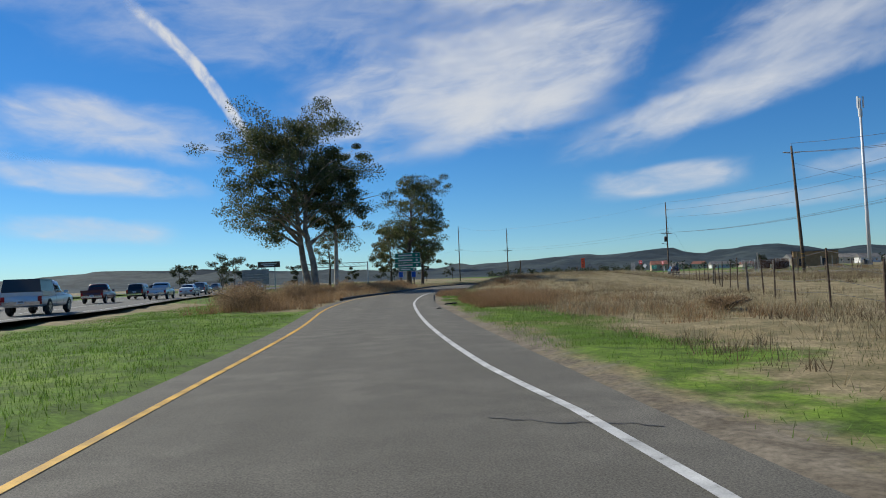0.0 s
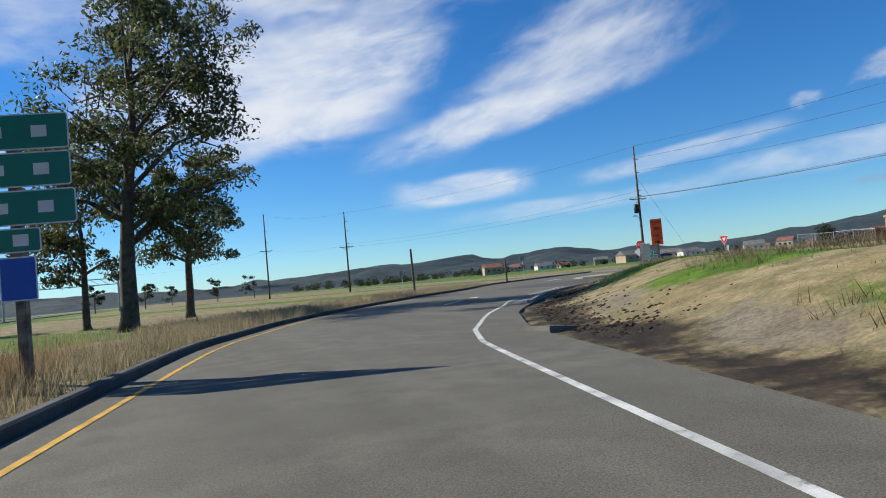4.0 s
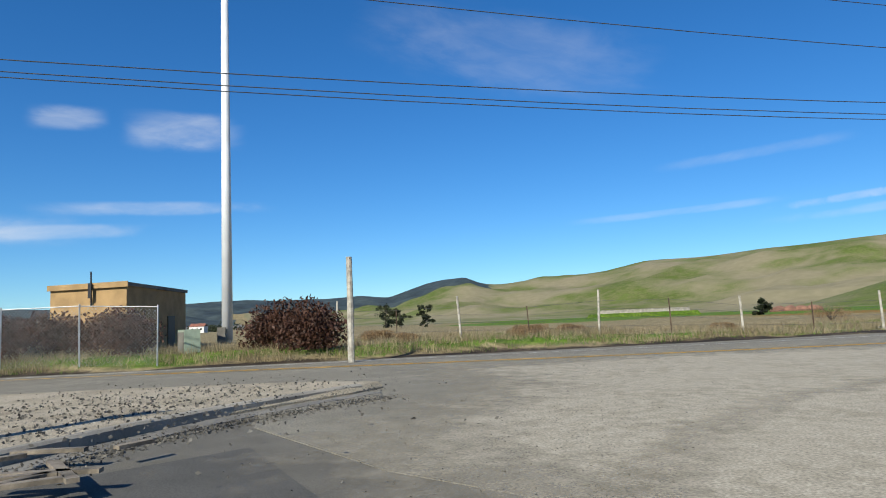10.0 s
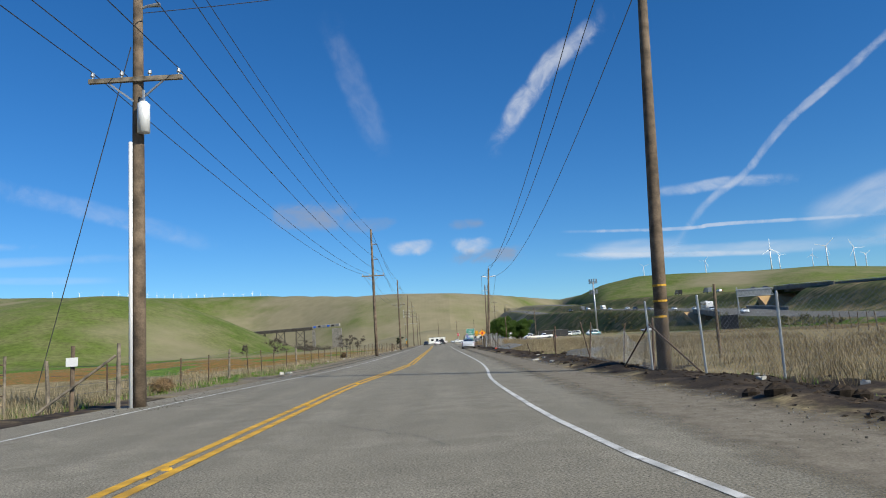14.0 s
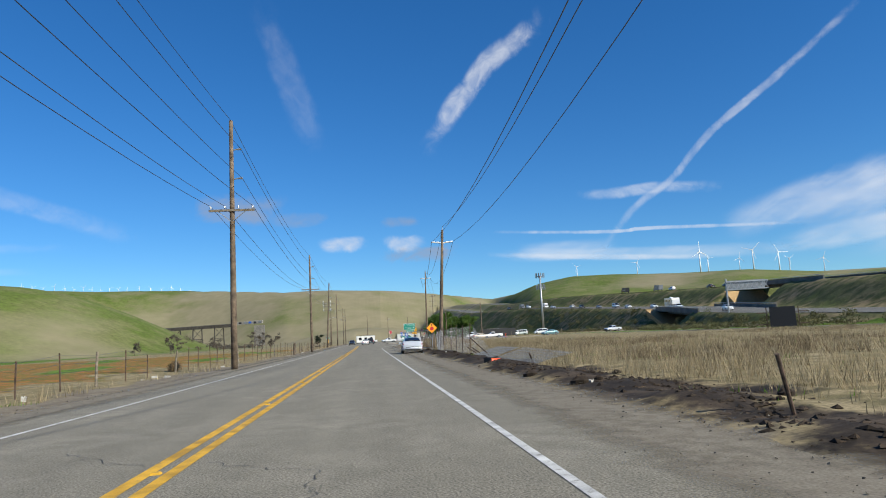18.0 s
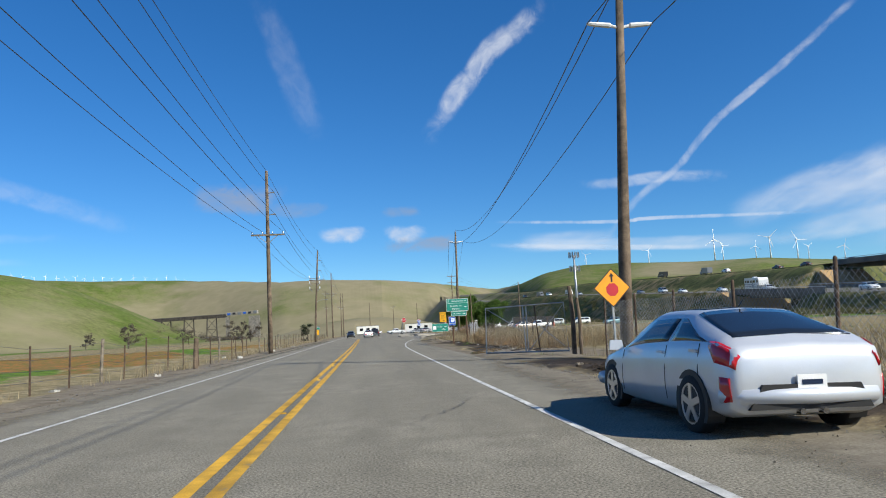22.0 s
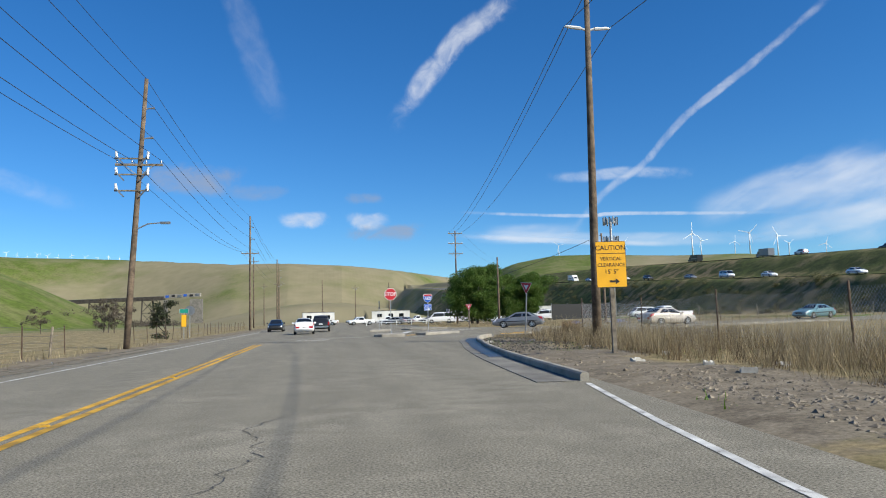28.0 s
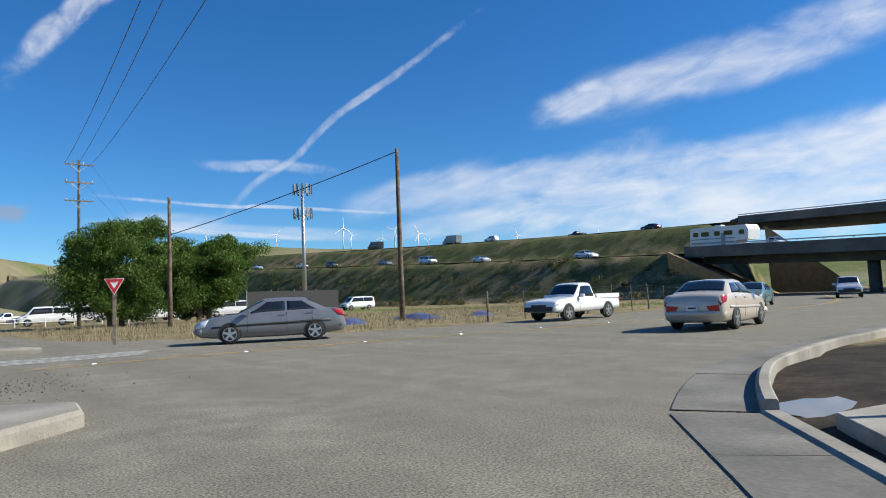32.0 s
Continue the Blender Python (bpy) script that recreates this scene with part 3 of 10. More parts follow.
    z = z + verge * (0.22 * np.exp(-((px - 3.4 - 0.4 * np.sin(py * 0.35)) / 0.8) ** 2) * (0.6 + 0.4 * np.sin(py * 1.7)) - 0.05 * (np.sin(px * 5.5) > 0.2))
    return z


paved = [main_outline, ramp_outline]


def axis(core0, core1, step, reach, grow=1.04):
    c = list(np.arange(core0, core1 + step / 2, step))
    s, lo, hi = step, core0, core1
    while lo > -reach:
        s *= grow
        lo -= s
        c.insert(0, lo)
    s = step
    while hi < reach:
        s *= grow
        hi += s
        c.append(hi)
    return np.array(c)


gx, gy = axis(-22, 62, 0.6, 4600), axis(-112, 190, 0.75, 4600)
GX, GY = np.meshgrid(gx, gy)
px, py = GX.ravel(), GY.ravel()
pz = height(px, py)
on = np.zeros(px.shape, bool)
for poly in paved:
    on |= inside(px, py, poly)
fd, fz, fs = near_line(px, py, fwy_line)
pz = np.where(on, -0.1, pz)
nx, ny = len(gx), len(gy)
# the verge keeps below the road's edge
on2 = on.reshape(ny, nx)
edge = np.zeros_like(on2)
for sx, sy in ((1, 0), (-1, 0), (0, 1), (0, -1), (1, 1), (-1, -1), (1, -1), (-1, 1)):
    edge |= np.roll(np.roll(on2, sx, 1), sy, 0)
edge = (edge & ~on2).ravel()
pz = np.where(edge, np.minimum(pz, -0.01), pz)
verts = np.stack([px, py, pz], 1)
idx = np.arange(nx * ny).reshape(ny, nx)
quads = np.stack([idx[:-1, :-1], idx[:-1, 1:], idx[1:, 1:], idx[1:, :-1]], -1).reshape(-1, 4)
me = bpy.data.meshes.new("ground")
me.vertices.add(len(verts))
me.vertices.foreach_set("co", verts.ravel())
me.loops.add(quads.size)
me.loops.foreach_set("vertex_index", quads.ravel())
me.polygons.add(len(quads))
me.polygons.foreach_set("loop_start", np.arange(0, quads.size, 4))
me.polygons.foreach_set("use_smooth", np.ones(len(quads), bool))
# land cover by stretch of the plan
cxm, cym = px[quads].mean(1), py[quads].mean(1)
czm = pz[quads].mean(1)
jit = 0.9 * np.sin(cxm * 1.1 + cym * 0.7) + 0.7 * np.sin(cym * 1.9 - cxm * 0.4)
wander = 9 * np.sin(cym * 0.045 + 1.7 * np.sin(cxm * 0.03)) + 5 * np.sin(cxm * 0.11 + cym * 0.07)
rr, aa = np.hypot(cxm, cym - 20), np.degrees(np.arctan2(-cxm, cym - 20))
fdm, fzm, fsm = near_line(cxm, cym, fwy_line)
COVER = [M_GROUND, M_HILL, M_FAR_HAZE, M_BANK]
code = np.full(len(quads), 1)
rl = np.interp(cym, [p[1] for p in RAMP_LEFT][::-1], [p[0] for p in RAMP_LEFT][::-1])
ml = np.interp(cym, [p[1] for p in MAIN_LEFT], [p[0] for p in MAIN_LEFT])
code[(cxm < ml) & (cym < 60)] = 1
code[(cxm < ml - 7.5 + 2.5 * jit) & (cym > 8 + 3 * jit + 0.6 * wander) & (cym < 150 + wander)] = 4
code[(code == 4) & (np.sin(cxm * 0.21 + 2 * np.sin(cym * 0.05)) + np.sin(cym * 0.16 + 0.5 * cxm) > 1.1)] = 0
code[(cxm < ml - 85 + 2 * jit + wander) & (cym > 12 + 4 * jit + wander)] = 0
code[(cxm < ml - 95 + 9 * jit) & (np.sin(cxm * 0.03 + cym * 0.05) > 0.1)] = 0
code[(cxm < ml - 9 + jit) & (cym < -30)] = 1
code[(cxm < ml) & (cxm > ml - 2.4 + 0.6 * jit)] = 3
code[(cxm < ml - 2.2 + jit * 0.4) & (cxm > ml - 4.6 + 0.6 * jit) & (cym < 0)] = 0
code[(cxm < ml) & (cxm > ml - 1.7 + 0.45 * jit) & (cym < -24) & (cym > -80)] = 2
code[(cxm > 1) & (cxm < 5.2 + 0.7 * jit) & (cym > -52) & (cym < 60)] = 2
code[(cxm > 1) & (cxm < 2.4 + 0.35 * jit) & (cym > -52) & (cym < 60)] = 3
code[(cxm > 1) & (cxm < 3.2 + 0.5 * jit) & (cym > 60) & (cym < 122)] = 3
code[(cxm > 3.2 + 0.5 * jit) & (cxm < 5.4 + 0.7 * jit) & (cym > 58) & (cym < 112)] = 2
code[(cxm > 1) & (cxm < 7.5 + 0.7 * jit) & (cym > 60) & (cym < 71)] = 3
code[(cxm > 3) & (cxm < 8.3 + 0.7 * jit) & (cym >= 118) & (cym < 152)] = 3
code[(cxm > 5) & (cxm < 10.6 + 0.5 * jit) & (cym >= 140) & (cym < 151)] = 3
code[(cxm > 9) & (cxm < 24 + 2 * jit) & (cym > 146) & (cym < 162)] = 2
code[(cxm > rl + np.where(cym > 19 + 2 * jit, -1.0, 4.5 + jit)) & (cxm < rl + 9 + 2 * jit) & (cym > -2)] = 0
code[(cxm > rl + 6 + 1.5 * jit) & (cym <= -2) & (np.sin(cxm * 0.13 + cym * 0.09) + 0.3 * jit > 0.6)] = 0
rd = np.interp(cym, [p[1] for p in RAMP_RIGHT[:19]][::-1], [p[0] for p in RAMP_RIGHT[:19]][::-1])
code[(cxm < rd + 1) & (cxm > rd - 2.6 + 1.0 * jit) & (cym > -30) & (cym < 70)] = 0
code[(cxm < rd + 1) & (cxm > rd - 0.7 + 0.3 * jit) & (cym > -30) & (cym < 70)] = 3
rdist, _, rside = near_line(cxm, cym, [Vector((*p, 0)) for p in xy(spline(RAMP_RIGHT[:19], 4))])
off_r = (rside < 0) & (cym <= -24) & (cym > -66) & (cxm > 9)
code[off_r & (rdist < 13 + 2 * jit) & (np.sin(cxm * 0.9 + cym * 0.5) + np.sin(cym * 0.7 - cxm * 0.3) + 0.5 * jit > 0.35)] = 0
code[off_r & (rdist > 2.2) & (rdist < 7.5 + 1.5 * jit) & (cym < -45) & (cym > -62)] = 0
code[off_r & (rdist < 2.3 + 0.4 * jit)] = 3
code[off_r & (rdist < 1.5 + 0.4 * jit)] = 2
code[(cxm > 3) & (cxm < 20) & (cym < -57 + jit) & (cym > -70)] = 3
code[(cxm > 3) & (cxm < 19) & (cym < -60 + jit) & (cym > -70) & (np.sin(cxm * 1.3 + cym) + 0.5 * jit > 0.4)] = 2
code[(rr > 230) & (np.abs(aa) > 95)] = 1
code[(rr > 230) & (aa > 150)] = 0
code[(rr > 320) & (np.abs(aa) <= 95)] = 5
code[(((cxm + 290) / np.where(cxm < -290, 335, 170)) ** 2 + ((cym - 560) / 260) ** 2 < 1)] = 5
# farthest ridges take the cover with haze in its colour
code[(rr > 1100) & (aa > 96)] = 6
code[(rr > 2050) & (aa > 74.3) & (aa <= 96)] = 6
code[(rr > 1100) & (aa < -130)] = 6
code[(fzm > 1.0) & (fdm < 60) & (czm > 0.6) & (rr < 700)] = 7
code[(fdm < 70 + wander) & (cxm > 72) & (cym < 60 + wander)] = 0
for m_ in COVER:
    me.materials.append(m_)
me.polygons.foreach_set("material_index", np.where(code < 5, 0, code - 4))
for nm, k in (("w_green", 0), ("w_mud", 2), ("w_dirt", 3), ("w_ochre", 4)):
    wsum, wn_ = np.zeros(len(px)), np.zeros(len(px))
    np.add.at(wsum, quads.ravel(), np.repeat((code == k).astype(float), 4))
    np.add.at(wn_, quads.ravel(), 1.0)
    wt = (wsum / np.maximum(wn_, 1)).reshape(ny, nx)
    wt = (wt + np.roll(wt, 1, 0) + np.roll(wt, -1, 0) + np.roll(wt, 1, 1) + np.roll(wt, -1, 1)) / 5
    me.attributes.new(nm, "FLOAT", "POINT").data.foreach_set("value", wt.ravel().astype(np.float32))
vr, va = np.hypot(px, py - 20), np.degrees(np.arctan2(-px, py - 20))
dry = np.interp(va, [-180, -60, -35, -20, -13, -9, -2, 6, 12, 16, 24, 34, 46, 70, 180], [0.3, 0.34, 0.3, 0.26, 0.3, 0.4, 0.42, 0.41, 0.37, 0.31, 0.27, 0.31, 0.37, 0.37, 0.34])
spur = ((px + 290) / np.where(px < -290, 335, 170)) ** 2 + ((py - 560) / 260) ** 2
dry = np.where(spur < 1, 0.0 + 0.2 * spur, dry) + 0.25 * np.exp(-(((px + 185) / 80) ** 2 + ((py - 420) / 80) ** 2))
at = me.attributes.new("dry", "FLOAT", "POINT")
at.data.foreach_set("value", dry.astype(np.float32))
me.update(calc_edges=True)
ground = tagged(new("ground", me), "rolling winter grassland with green and dry patches", "ground", kind="structure")


def ground_z(x, y):
    z = float(lie(x, y))
    return z if z > -0.09 else float(height(np.array([float(x)]), np.array([float(y)]))[0])


def lie(x, y):
    """Height of the ground's mesh at many points."""
    x, y = np.asarray(x), np.asarray(y)
    Z = pz.reshape(ny, nx)
    i, j = np.clip(np.searchsorted(gx, x) - 1, 0, nx - 2), np.clip(np.searchsorted(gy, y) - 1, 0, ny - 2)
    u, v = (x - gx[i]) / (gx[i + 1] - gx[i]), (y - gy[j]) / (gy[j + 1] - gy[j])
    return (Z[j, i] * (1 - u) + Z[j, i + 1] * u) * (1 - v) + (Z[j + 1, i] * (1 - u) + Z[j + 1, i + 1] * u) * v


# ---- roads ----
def sheet(name, outline, z, material, label, category="road", parent=None):
    bm = bmesh.new()
    vs = [bm.verts.new((x, y, z)) for x, y in outline]
    es = [bm.edges.new((vs[i], vs[(i + 1) % len(vs)])) for i in range(len(vs))]
    bmesh.ops.triangle_fill(bm, use_beauty=True, edges=es)
    skirt = [bm.verts.new((x, y, z - 0.15)) for x, y in outline]
    for i in range(len(vs)):
        j = (i + 1) % len(vs)
        bm.faces.new((vs[i], vs[j], skirt[j], skirt[i]))
    bmesh.ops.recalc_face_normals(bm, faces=bm.faces)
    for f in bm.faces:
        if abs(f.normal.z) > 0.9 and f.normal.z < 0:
            f.normal_flip()
    m = bpy.data.meshes.new(name)
    bm.to_mesh(m)
    bm.free()
    m.materials.append(material)
    return tagged(new(name, m), label, category, kind="structure")


def ribbon(line, w, z=None, dz=0.0, off=0.0, dash=None, w2=None):
    """A painted stripe or strip along a line, z metres up."""
    g = Geo()
    P = [Vector(p) for p in line]
    run = 0.0
    for i in range(len(P) - 1):
        a, b = P[i], P[i + 1]
        d0 = (P[i + 1] - P[max(i - 1, 0)]).to_2d().normalized()
        d1 = (P[min(i + 2, len(P) - 1)] - P[i]).to_2d().normalized()
        n0, n1 = Vector((-d0.y, d0.x)), Vector((-d1.y, d1.x))
        run += (b - a).length
        if dash and (run % sum(dash)) > dash[0]:
            continue
        z0 = (a.z if len(a) > 2 else 0) + dz if z is None else z
        z1 = (b.z if len(b) > 2 else 0) + dz if z is None else z
        q = [(*(a.to_2d() + n0 * (off - w / 2)), z0), (*(b.to_2d() + n1 * (off - w / 2)), z1), (*(b.to_2d() + n1 * (off + w / 2)), z1), (*(a.to_2d() + n0 * (off + w / 2)), z0)]
        g.add(q, [(0, 1, 2, 3)])
    return g


def marking(line, w, material, label, z, **k):
    ob = part("road_marking", ribbon(line, w, z, **k), material)
    return tagged(ob, label, "road marking", kind="structure")


road_main = sheet("road", main_outline, Z_MAIN, M_ROAD, "worn two-lane grey asphalt road with gravelly edges")
road_ramp = sheet("road", ramp_outline, Z_RAMP, M_RAMP, "darker asphalt freeway exit ramp")

DARK_LANE = [(27.3, -69.5), (26.3, -65.6), (25.5, -61.75), (24.2, -62.7), (21.3, -65.4), (19.8, -66.3), (17.5, -67.0), (15.6, -67.15), (13.2, -67.3), (9.5, -66.7), (6.4, -67.9), (3.4, -68.6), (5.0, -71.2), (8.2, -73.0), (11.2, -73.9), (15.0, -74.7), (15.9, -74.85), (20.2, -73.2), (23.8, -72.1), (26.2, -70.3)]
sheet("road", DARK_LANE, Z_RAMP + 0.0035, M_NEWER, "newer dark asphalt laid over the right-turn lane")
YELLOW = [(-15.5, -300), (-14, -110), (-13.0, -85), (-10.9, -72), (-8.9, -64.5), (-7.2, -58), (-6.1, -52.6), (-5.55, -49), (-5.25, -45), (-5.05, -40), (-4.95, -33), (-4.8, -25), (-4.25, -17), (-3.8, -9), (-3.68, 0), (-3.65, 80), (-3.8, 110), (-4.0, 138), (-4.1, 150)]
marking(spline(YELLOW, 2), 0.14, M_YELLOW, "yellow centre line of a double pair", Z_MAIN + 0.006, off=0.13)
marking(spline(YELLOW[3:], 2), 0.14, M_YELLOW, "yellow centre line of a double pair", Z_MAIN + 0.006, off=-0.13)
marking(spline([(-14.2, -110), (-13.4, -85), (-11.9, -66), (-10.6, -56), (-9.95, -50), (-9.5, -44), (-9.3, -36), (-9.05, -27), (-8.4, -18), (-7.55, -8), (-7.25, 2), (-7.2, 20), (-7.3, 80), (-7.6, 110), (-7.9, 145), (-8.3, 240)], 2), 0.1, M_WHITE, "white edge line", Z_MAIN + 0.006)
marking(spline([(1.65, -52), (1.0, -48.7), (0.5, -45.9), (0.05, -42.3), (-0.3, -39.6), (-0.5, -36.5), (-0.6, -32), (-0.6, -26), (-0.25, -19), (-0.06, -12), (0, 0), (0, 20), (0, 60), (0.1, 82), (0.45, 92), (0.9, 99), (1.7, 108), (2.7, 117), (4.0, 124)], 2), 0.1, M_WHITE, "white edge line", Z_MAIN + 0.006)
RY = [(54.3, 140), (54.4, 60), (54.5, 42), (54.7, 32), (55.25, 22), (55.35, 14), (55.1, 6), (54.6, 1), (53.7, -3.5), (52.6, -9), (50.9, -19), (49.0, -30.5), (47.1, -41.3), (45.8, -45.4), (43.2, -52), (39.3, -58.8), (36.3, -63.4), (31.4, -70.2), (25.5, -77.3)]
marking(spline(RY, 1.5), 0.1, M_YELLOW, "faded yellow edge line", Z_RAMP + 0.006)
RW = [(49.9, 140), (50.0, 60), (50.2, 47.5), (50.75, 42), (51.1, 36), (51.28, 29), (51.3, 20), (51.15, 14), (50.75, 7), (50.2, 0.5), (49.5, -5), (48.5, -10), (46.9, -17.5), (44.8, -26.5), (42.6, -36), (41.7, -38.5), (40.6, -40.7), (39.1, -43.6), (37.0, -47.0), (35.7, -49.4), (34.4, -51.3), (33.0, -53.2), (31.35, -55.3), (29.5, -57.4), (28.2, -59.1), (25.9, -61.6)]
marking(spline(RW, 1.5), 0.11, M_WHITE, "white edge line", Z_RAMP + 0.006)

# freeway: near and far carriageways
fw = part("road", ribbon(fwy_line, 17.0, None, 0.12), M_FWY)
tagged(fw, "busy grey freeway carriageway on its embankment", "road", kind="structure")
upper_line = []
for i in range(len(fwy_line)):
    p, q = fwy_line[i], fwy_line[min(i + 1, len(fwy_line) - 1)]
    d_ = (q - fwy_line[max(i - 1, 0)]).normalized()
    upper_line.append(Vector((p.x + d_.y * 34, p.y - d_.x * 34, p.z + min(6.6, p.z * 2.6))))
fw2 = part("road", ribbon(upper_line, 17.0, None, 0.12), M_FWY)
tagged(fw2, "upper grey freeway carriageway on the higher embankment", "road", kind="structure")
for off in (-7.6, -3.8, 0.0, 3.8, 7.6):
    ob = part("road_marking", ribbon(fwy_line, 0.14, None, 0.13, off, dash=None if abs(off) > 7 else (12, 24)), M_WHITE)
    tagged(ob, "white freeway lane line", "road marking", kind="structure")


# kerb concrete darkened all over: the shade on its road face is in the colour
M_KERB_SHADE = mat("kerb_shaded", (0.085, 0.082, 0.076), 0.9, var=0.25, scale=0.9, bump=0.3, bscale=24)


# kerbs: a run of concrete pieces
def kerb(line, label, h=0.16, w=0.2, gutter=0.0, step=2.6, z=0.0, side=1, material=None):
    ob = thing("kerb", label, "kerb", kind="structure")
    P = spline(line, 0.5)
    dist, start = 0.0, 0
    runs = []
    for i in range(1, len(P)):
        dist += (P[i] - P[i - 1]).length
        if dist >= step or i == len(P) - 1:
            runs.append(P[start : i + 1])
            start, dist = i, 0.0
    for run in runs:
        g = Geo()
        prof = [(-w / 2, z - 0.2), (-w / 2, z + h - 0.03), (-w / 2 + 0.04, z + h), (w / 2 - 0.02, z + h), (w / 2, z + h - 0.02), (w / 2, z - 0.2)]
        rings = []
        for i, p in enumerate(run):
            d = (run[min(i + 1, len(run) - 1)] - run[max(i - 1, 0)]).normalized()
            n = Vector((-d.y, d.x)) * side
            sh = 0.006 if i == 0 else (-0.006 if i == len(run) - 1 else 0)
            rings.append([(p.x + n.x * o + d.x * sh, p.y + n.y * o + d.y * sh, zz) for o, zz in prof])
        k = len(prof)
        vs = [q for r in rings for q in r]
        fs = [(i * k + j, i * k + j + 1, (i + 1) * k + j + 1, (i + 1) * k + j) for i in range(len(rings) - 1) for j in range(k - 1)]
        fs += [tuple(range(k)), tuple((len(rings) - 1) * k + j for j in range(k))]
        g.add(vs, fs)
        part("kerb_piece", g, material or M_CONC, ob)
        if gutter:
            g2 = Geo()
            rr2 = []
            for i, p in enumerate(run):
                d = (run[min(i + 1, len(run) - 1)] - run[max(i - 1, 0)]).normalized()
                n = Vector((-d.y, d.x)) * side
                sh = 0.006 if i == 0 else (-0.006 if i == len(run) - 1 else 0)
                rr2.append([(p.x + n.x * o + d.x * sh, p.y + n.y * o + d.y * sh, zz) for o, zz in ((-w / 2 - gutter, z - 0.2), (-w / 2 - gutter, z + 0.014), (-w / 2 - 0.004, z + 0.006))])
            g2.add([q for r in rr2 for q in r], [(i * 3 + j, i * 3 + j + 1, (i + 1) * 3 + j + 1, (i + 1) * 3 + j) for i in range(len(rr2) - 1) for j in range(2)])
            part("gutter_piece", g2, M_CONCG, ob)
    return ob


kerb([(55.82, 6), (55.32, 1), (54.42, -3.5), (53.32, -9), (51.62, -19), (49.72, -30.5), (47.82, -41.3), (46.52, -45.4), (43.92, -52), (40.02, -58.8), (37.02, -63.4), (32.12, -70.2), (26.5, -76.9), (18.2, -89), (4.5, -101.5), (-6, -109)], "long concrete kerb beside the ramp, coloured dark as in shade", side=1, z=Z_RAMP, h=0.15, material=M_KERB_SHADE)
kerb([(36.0, -46.9), (34.3, -49.5), (31.7, -53.3), (29.0, -56.4), (24.9, -60.8), (20.9, -64.3), (19.0, -65.5)], "chipped pale concrete kerb round a muddy corner", h=0.115, w=0.2, gutter=0.55, side=-1, z=Z_RAMP)
CORNER = [(4.1, 124.4), (4.75, 132), (5.6, 138.6), (6.2, 142), (6.5, 144.2), (7.0, 146.6), (7.7, 149.2), (8.2, 150.5), (8.9, 151.7), (9.8, 153.1), (10.9, 154.4), (12.1, 155.5)]
kerb(CORNER[:9], "concrete kerb with a wide pale gutter at the corner", h=0.155, w=0.16, gutter=0.8, side=-1, z=Z_MAIN)
kerb([*CORNER[8:], (13.8, 157.05)], "flush pale concrete lip across the kerb ramp", h=0.03, w=0.2, gutter=0.8, side=-1, z=Z_MAIN)
kerb([(13.8, 157.05), (15.4, 157.9), (17.7, 158.8), (21.6, 159.5), (25.3, 159.8), (42, 162.2)], "concrete kerb with a wide pale gutter along the cross street", h=0.13, w=0.16, gutter=0.8, side=-1, z=Z_MAIN)
kerb([(18.9, -65.6), (17.2, -66.5), (15.4, -66.9), (13.9, -66.4)], "low broken end of the corner gutter", h=0.03, w=0.16, gutter=0.6, side=-1, z=Z_RAMP)


# ---- utility poles and wires ----
def pole(x, y, h, arms, r=0.17, lean=(0, 0), pins=(), label="", extra=None, arm_dir=(1, 0)):
    """A wooden pole. arms: (height, half-length); pins: (height, side, length) single insulators on brackets."""
    z = ground_z(x, y) if abs(x) > 30 else 0.0
    ob = thing("utility_pole", label or "tall weathered wooden utility pole with crossarm and insulators", "utility pole", pose(x, y, z), group="roadside utility poles")
    lx, ly = lean
    part("pole_shaft", Geo().tube([(0, 0, -0.6), (lx * 0.25, ly * 0.25, h * 0.25), (lx * 0.6, ly * 0.6, h * 0.6), (lx, ly, h)], [r * 1.05, r, r * 0.82, r * 0.62], 12), M_WOOD, ob, smooth=True)
    ax, ay = arm_dir
    for ah, half in arms:
        k = ah / h
        a = part("crossarm", Geo().beam((lx * k - half * ax, ly * k - half * ay - 0.15, ah), (lx * k + half * ax, ly * k + half * ay - 0.15, ah), 0.1, 0.12), M_WOODG, ob)
        for s in (-0.92, -0.3, 0.3, 0.92):
            p = (lx * k + s * half * ax, ly * k + s * half * ay - 0.15)
            part("insulator", Geo().tube([(*p, ah + 0.05), (*p, ah + 0.12), (*p, ah + 0.14), (*p, ah + 0.24)], [0.02, 0.02, 0.06, 0.045], 8), M_STEEL, a)
        part("arm_brace", Geo().beam((lx * k + 0.6 * half * ax, -0.15 + 0.6 * half * ay, ah - 0.05), (lx * k, -0.1, ah - 0.65), 0.03, 0.05).beam((lx * k - 0.6 * half * ax, -0.15 - 0.6 * half * ay, ah - 0.05), (lx * k, -0.1, ah - 0.65), 0.03, 0.05), M_STEEL, a)
    for ph, s, L in pins:
        k = ph / h
        part("bracket", Geo().tube([(lx * k, ly * k, ph - 0.08), (lx * k + s * L * 0.45, ly * k, ph), (lx * k + s * L, ly * k, ph + 0.02)], [0.03, 0.04, 0.07], 8), M_STEEL, ob)
    return ob


POLES_L = [(-9.75, -28.5, 14.2), (-8.95, 29.5, 14.1), (-9.7, 90.6, 13.9), (-11.2, 152, 15.0), (-11.6, 215, 16.7), (-12, 280, 15)]
POLES_R = [(4.3, -26.5, 15.2), (5.42, 58.2, 11.8), (11.1, 141, 15.6)]
POLES_S = [(-9.0, -100.4, 16.4), (19.7, -151.5, 15.2), (32.3, -173, 18.0)]
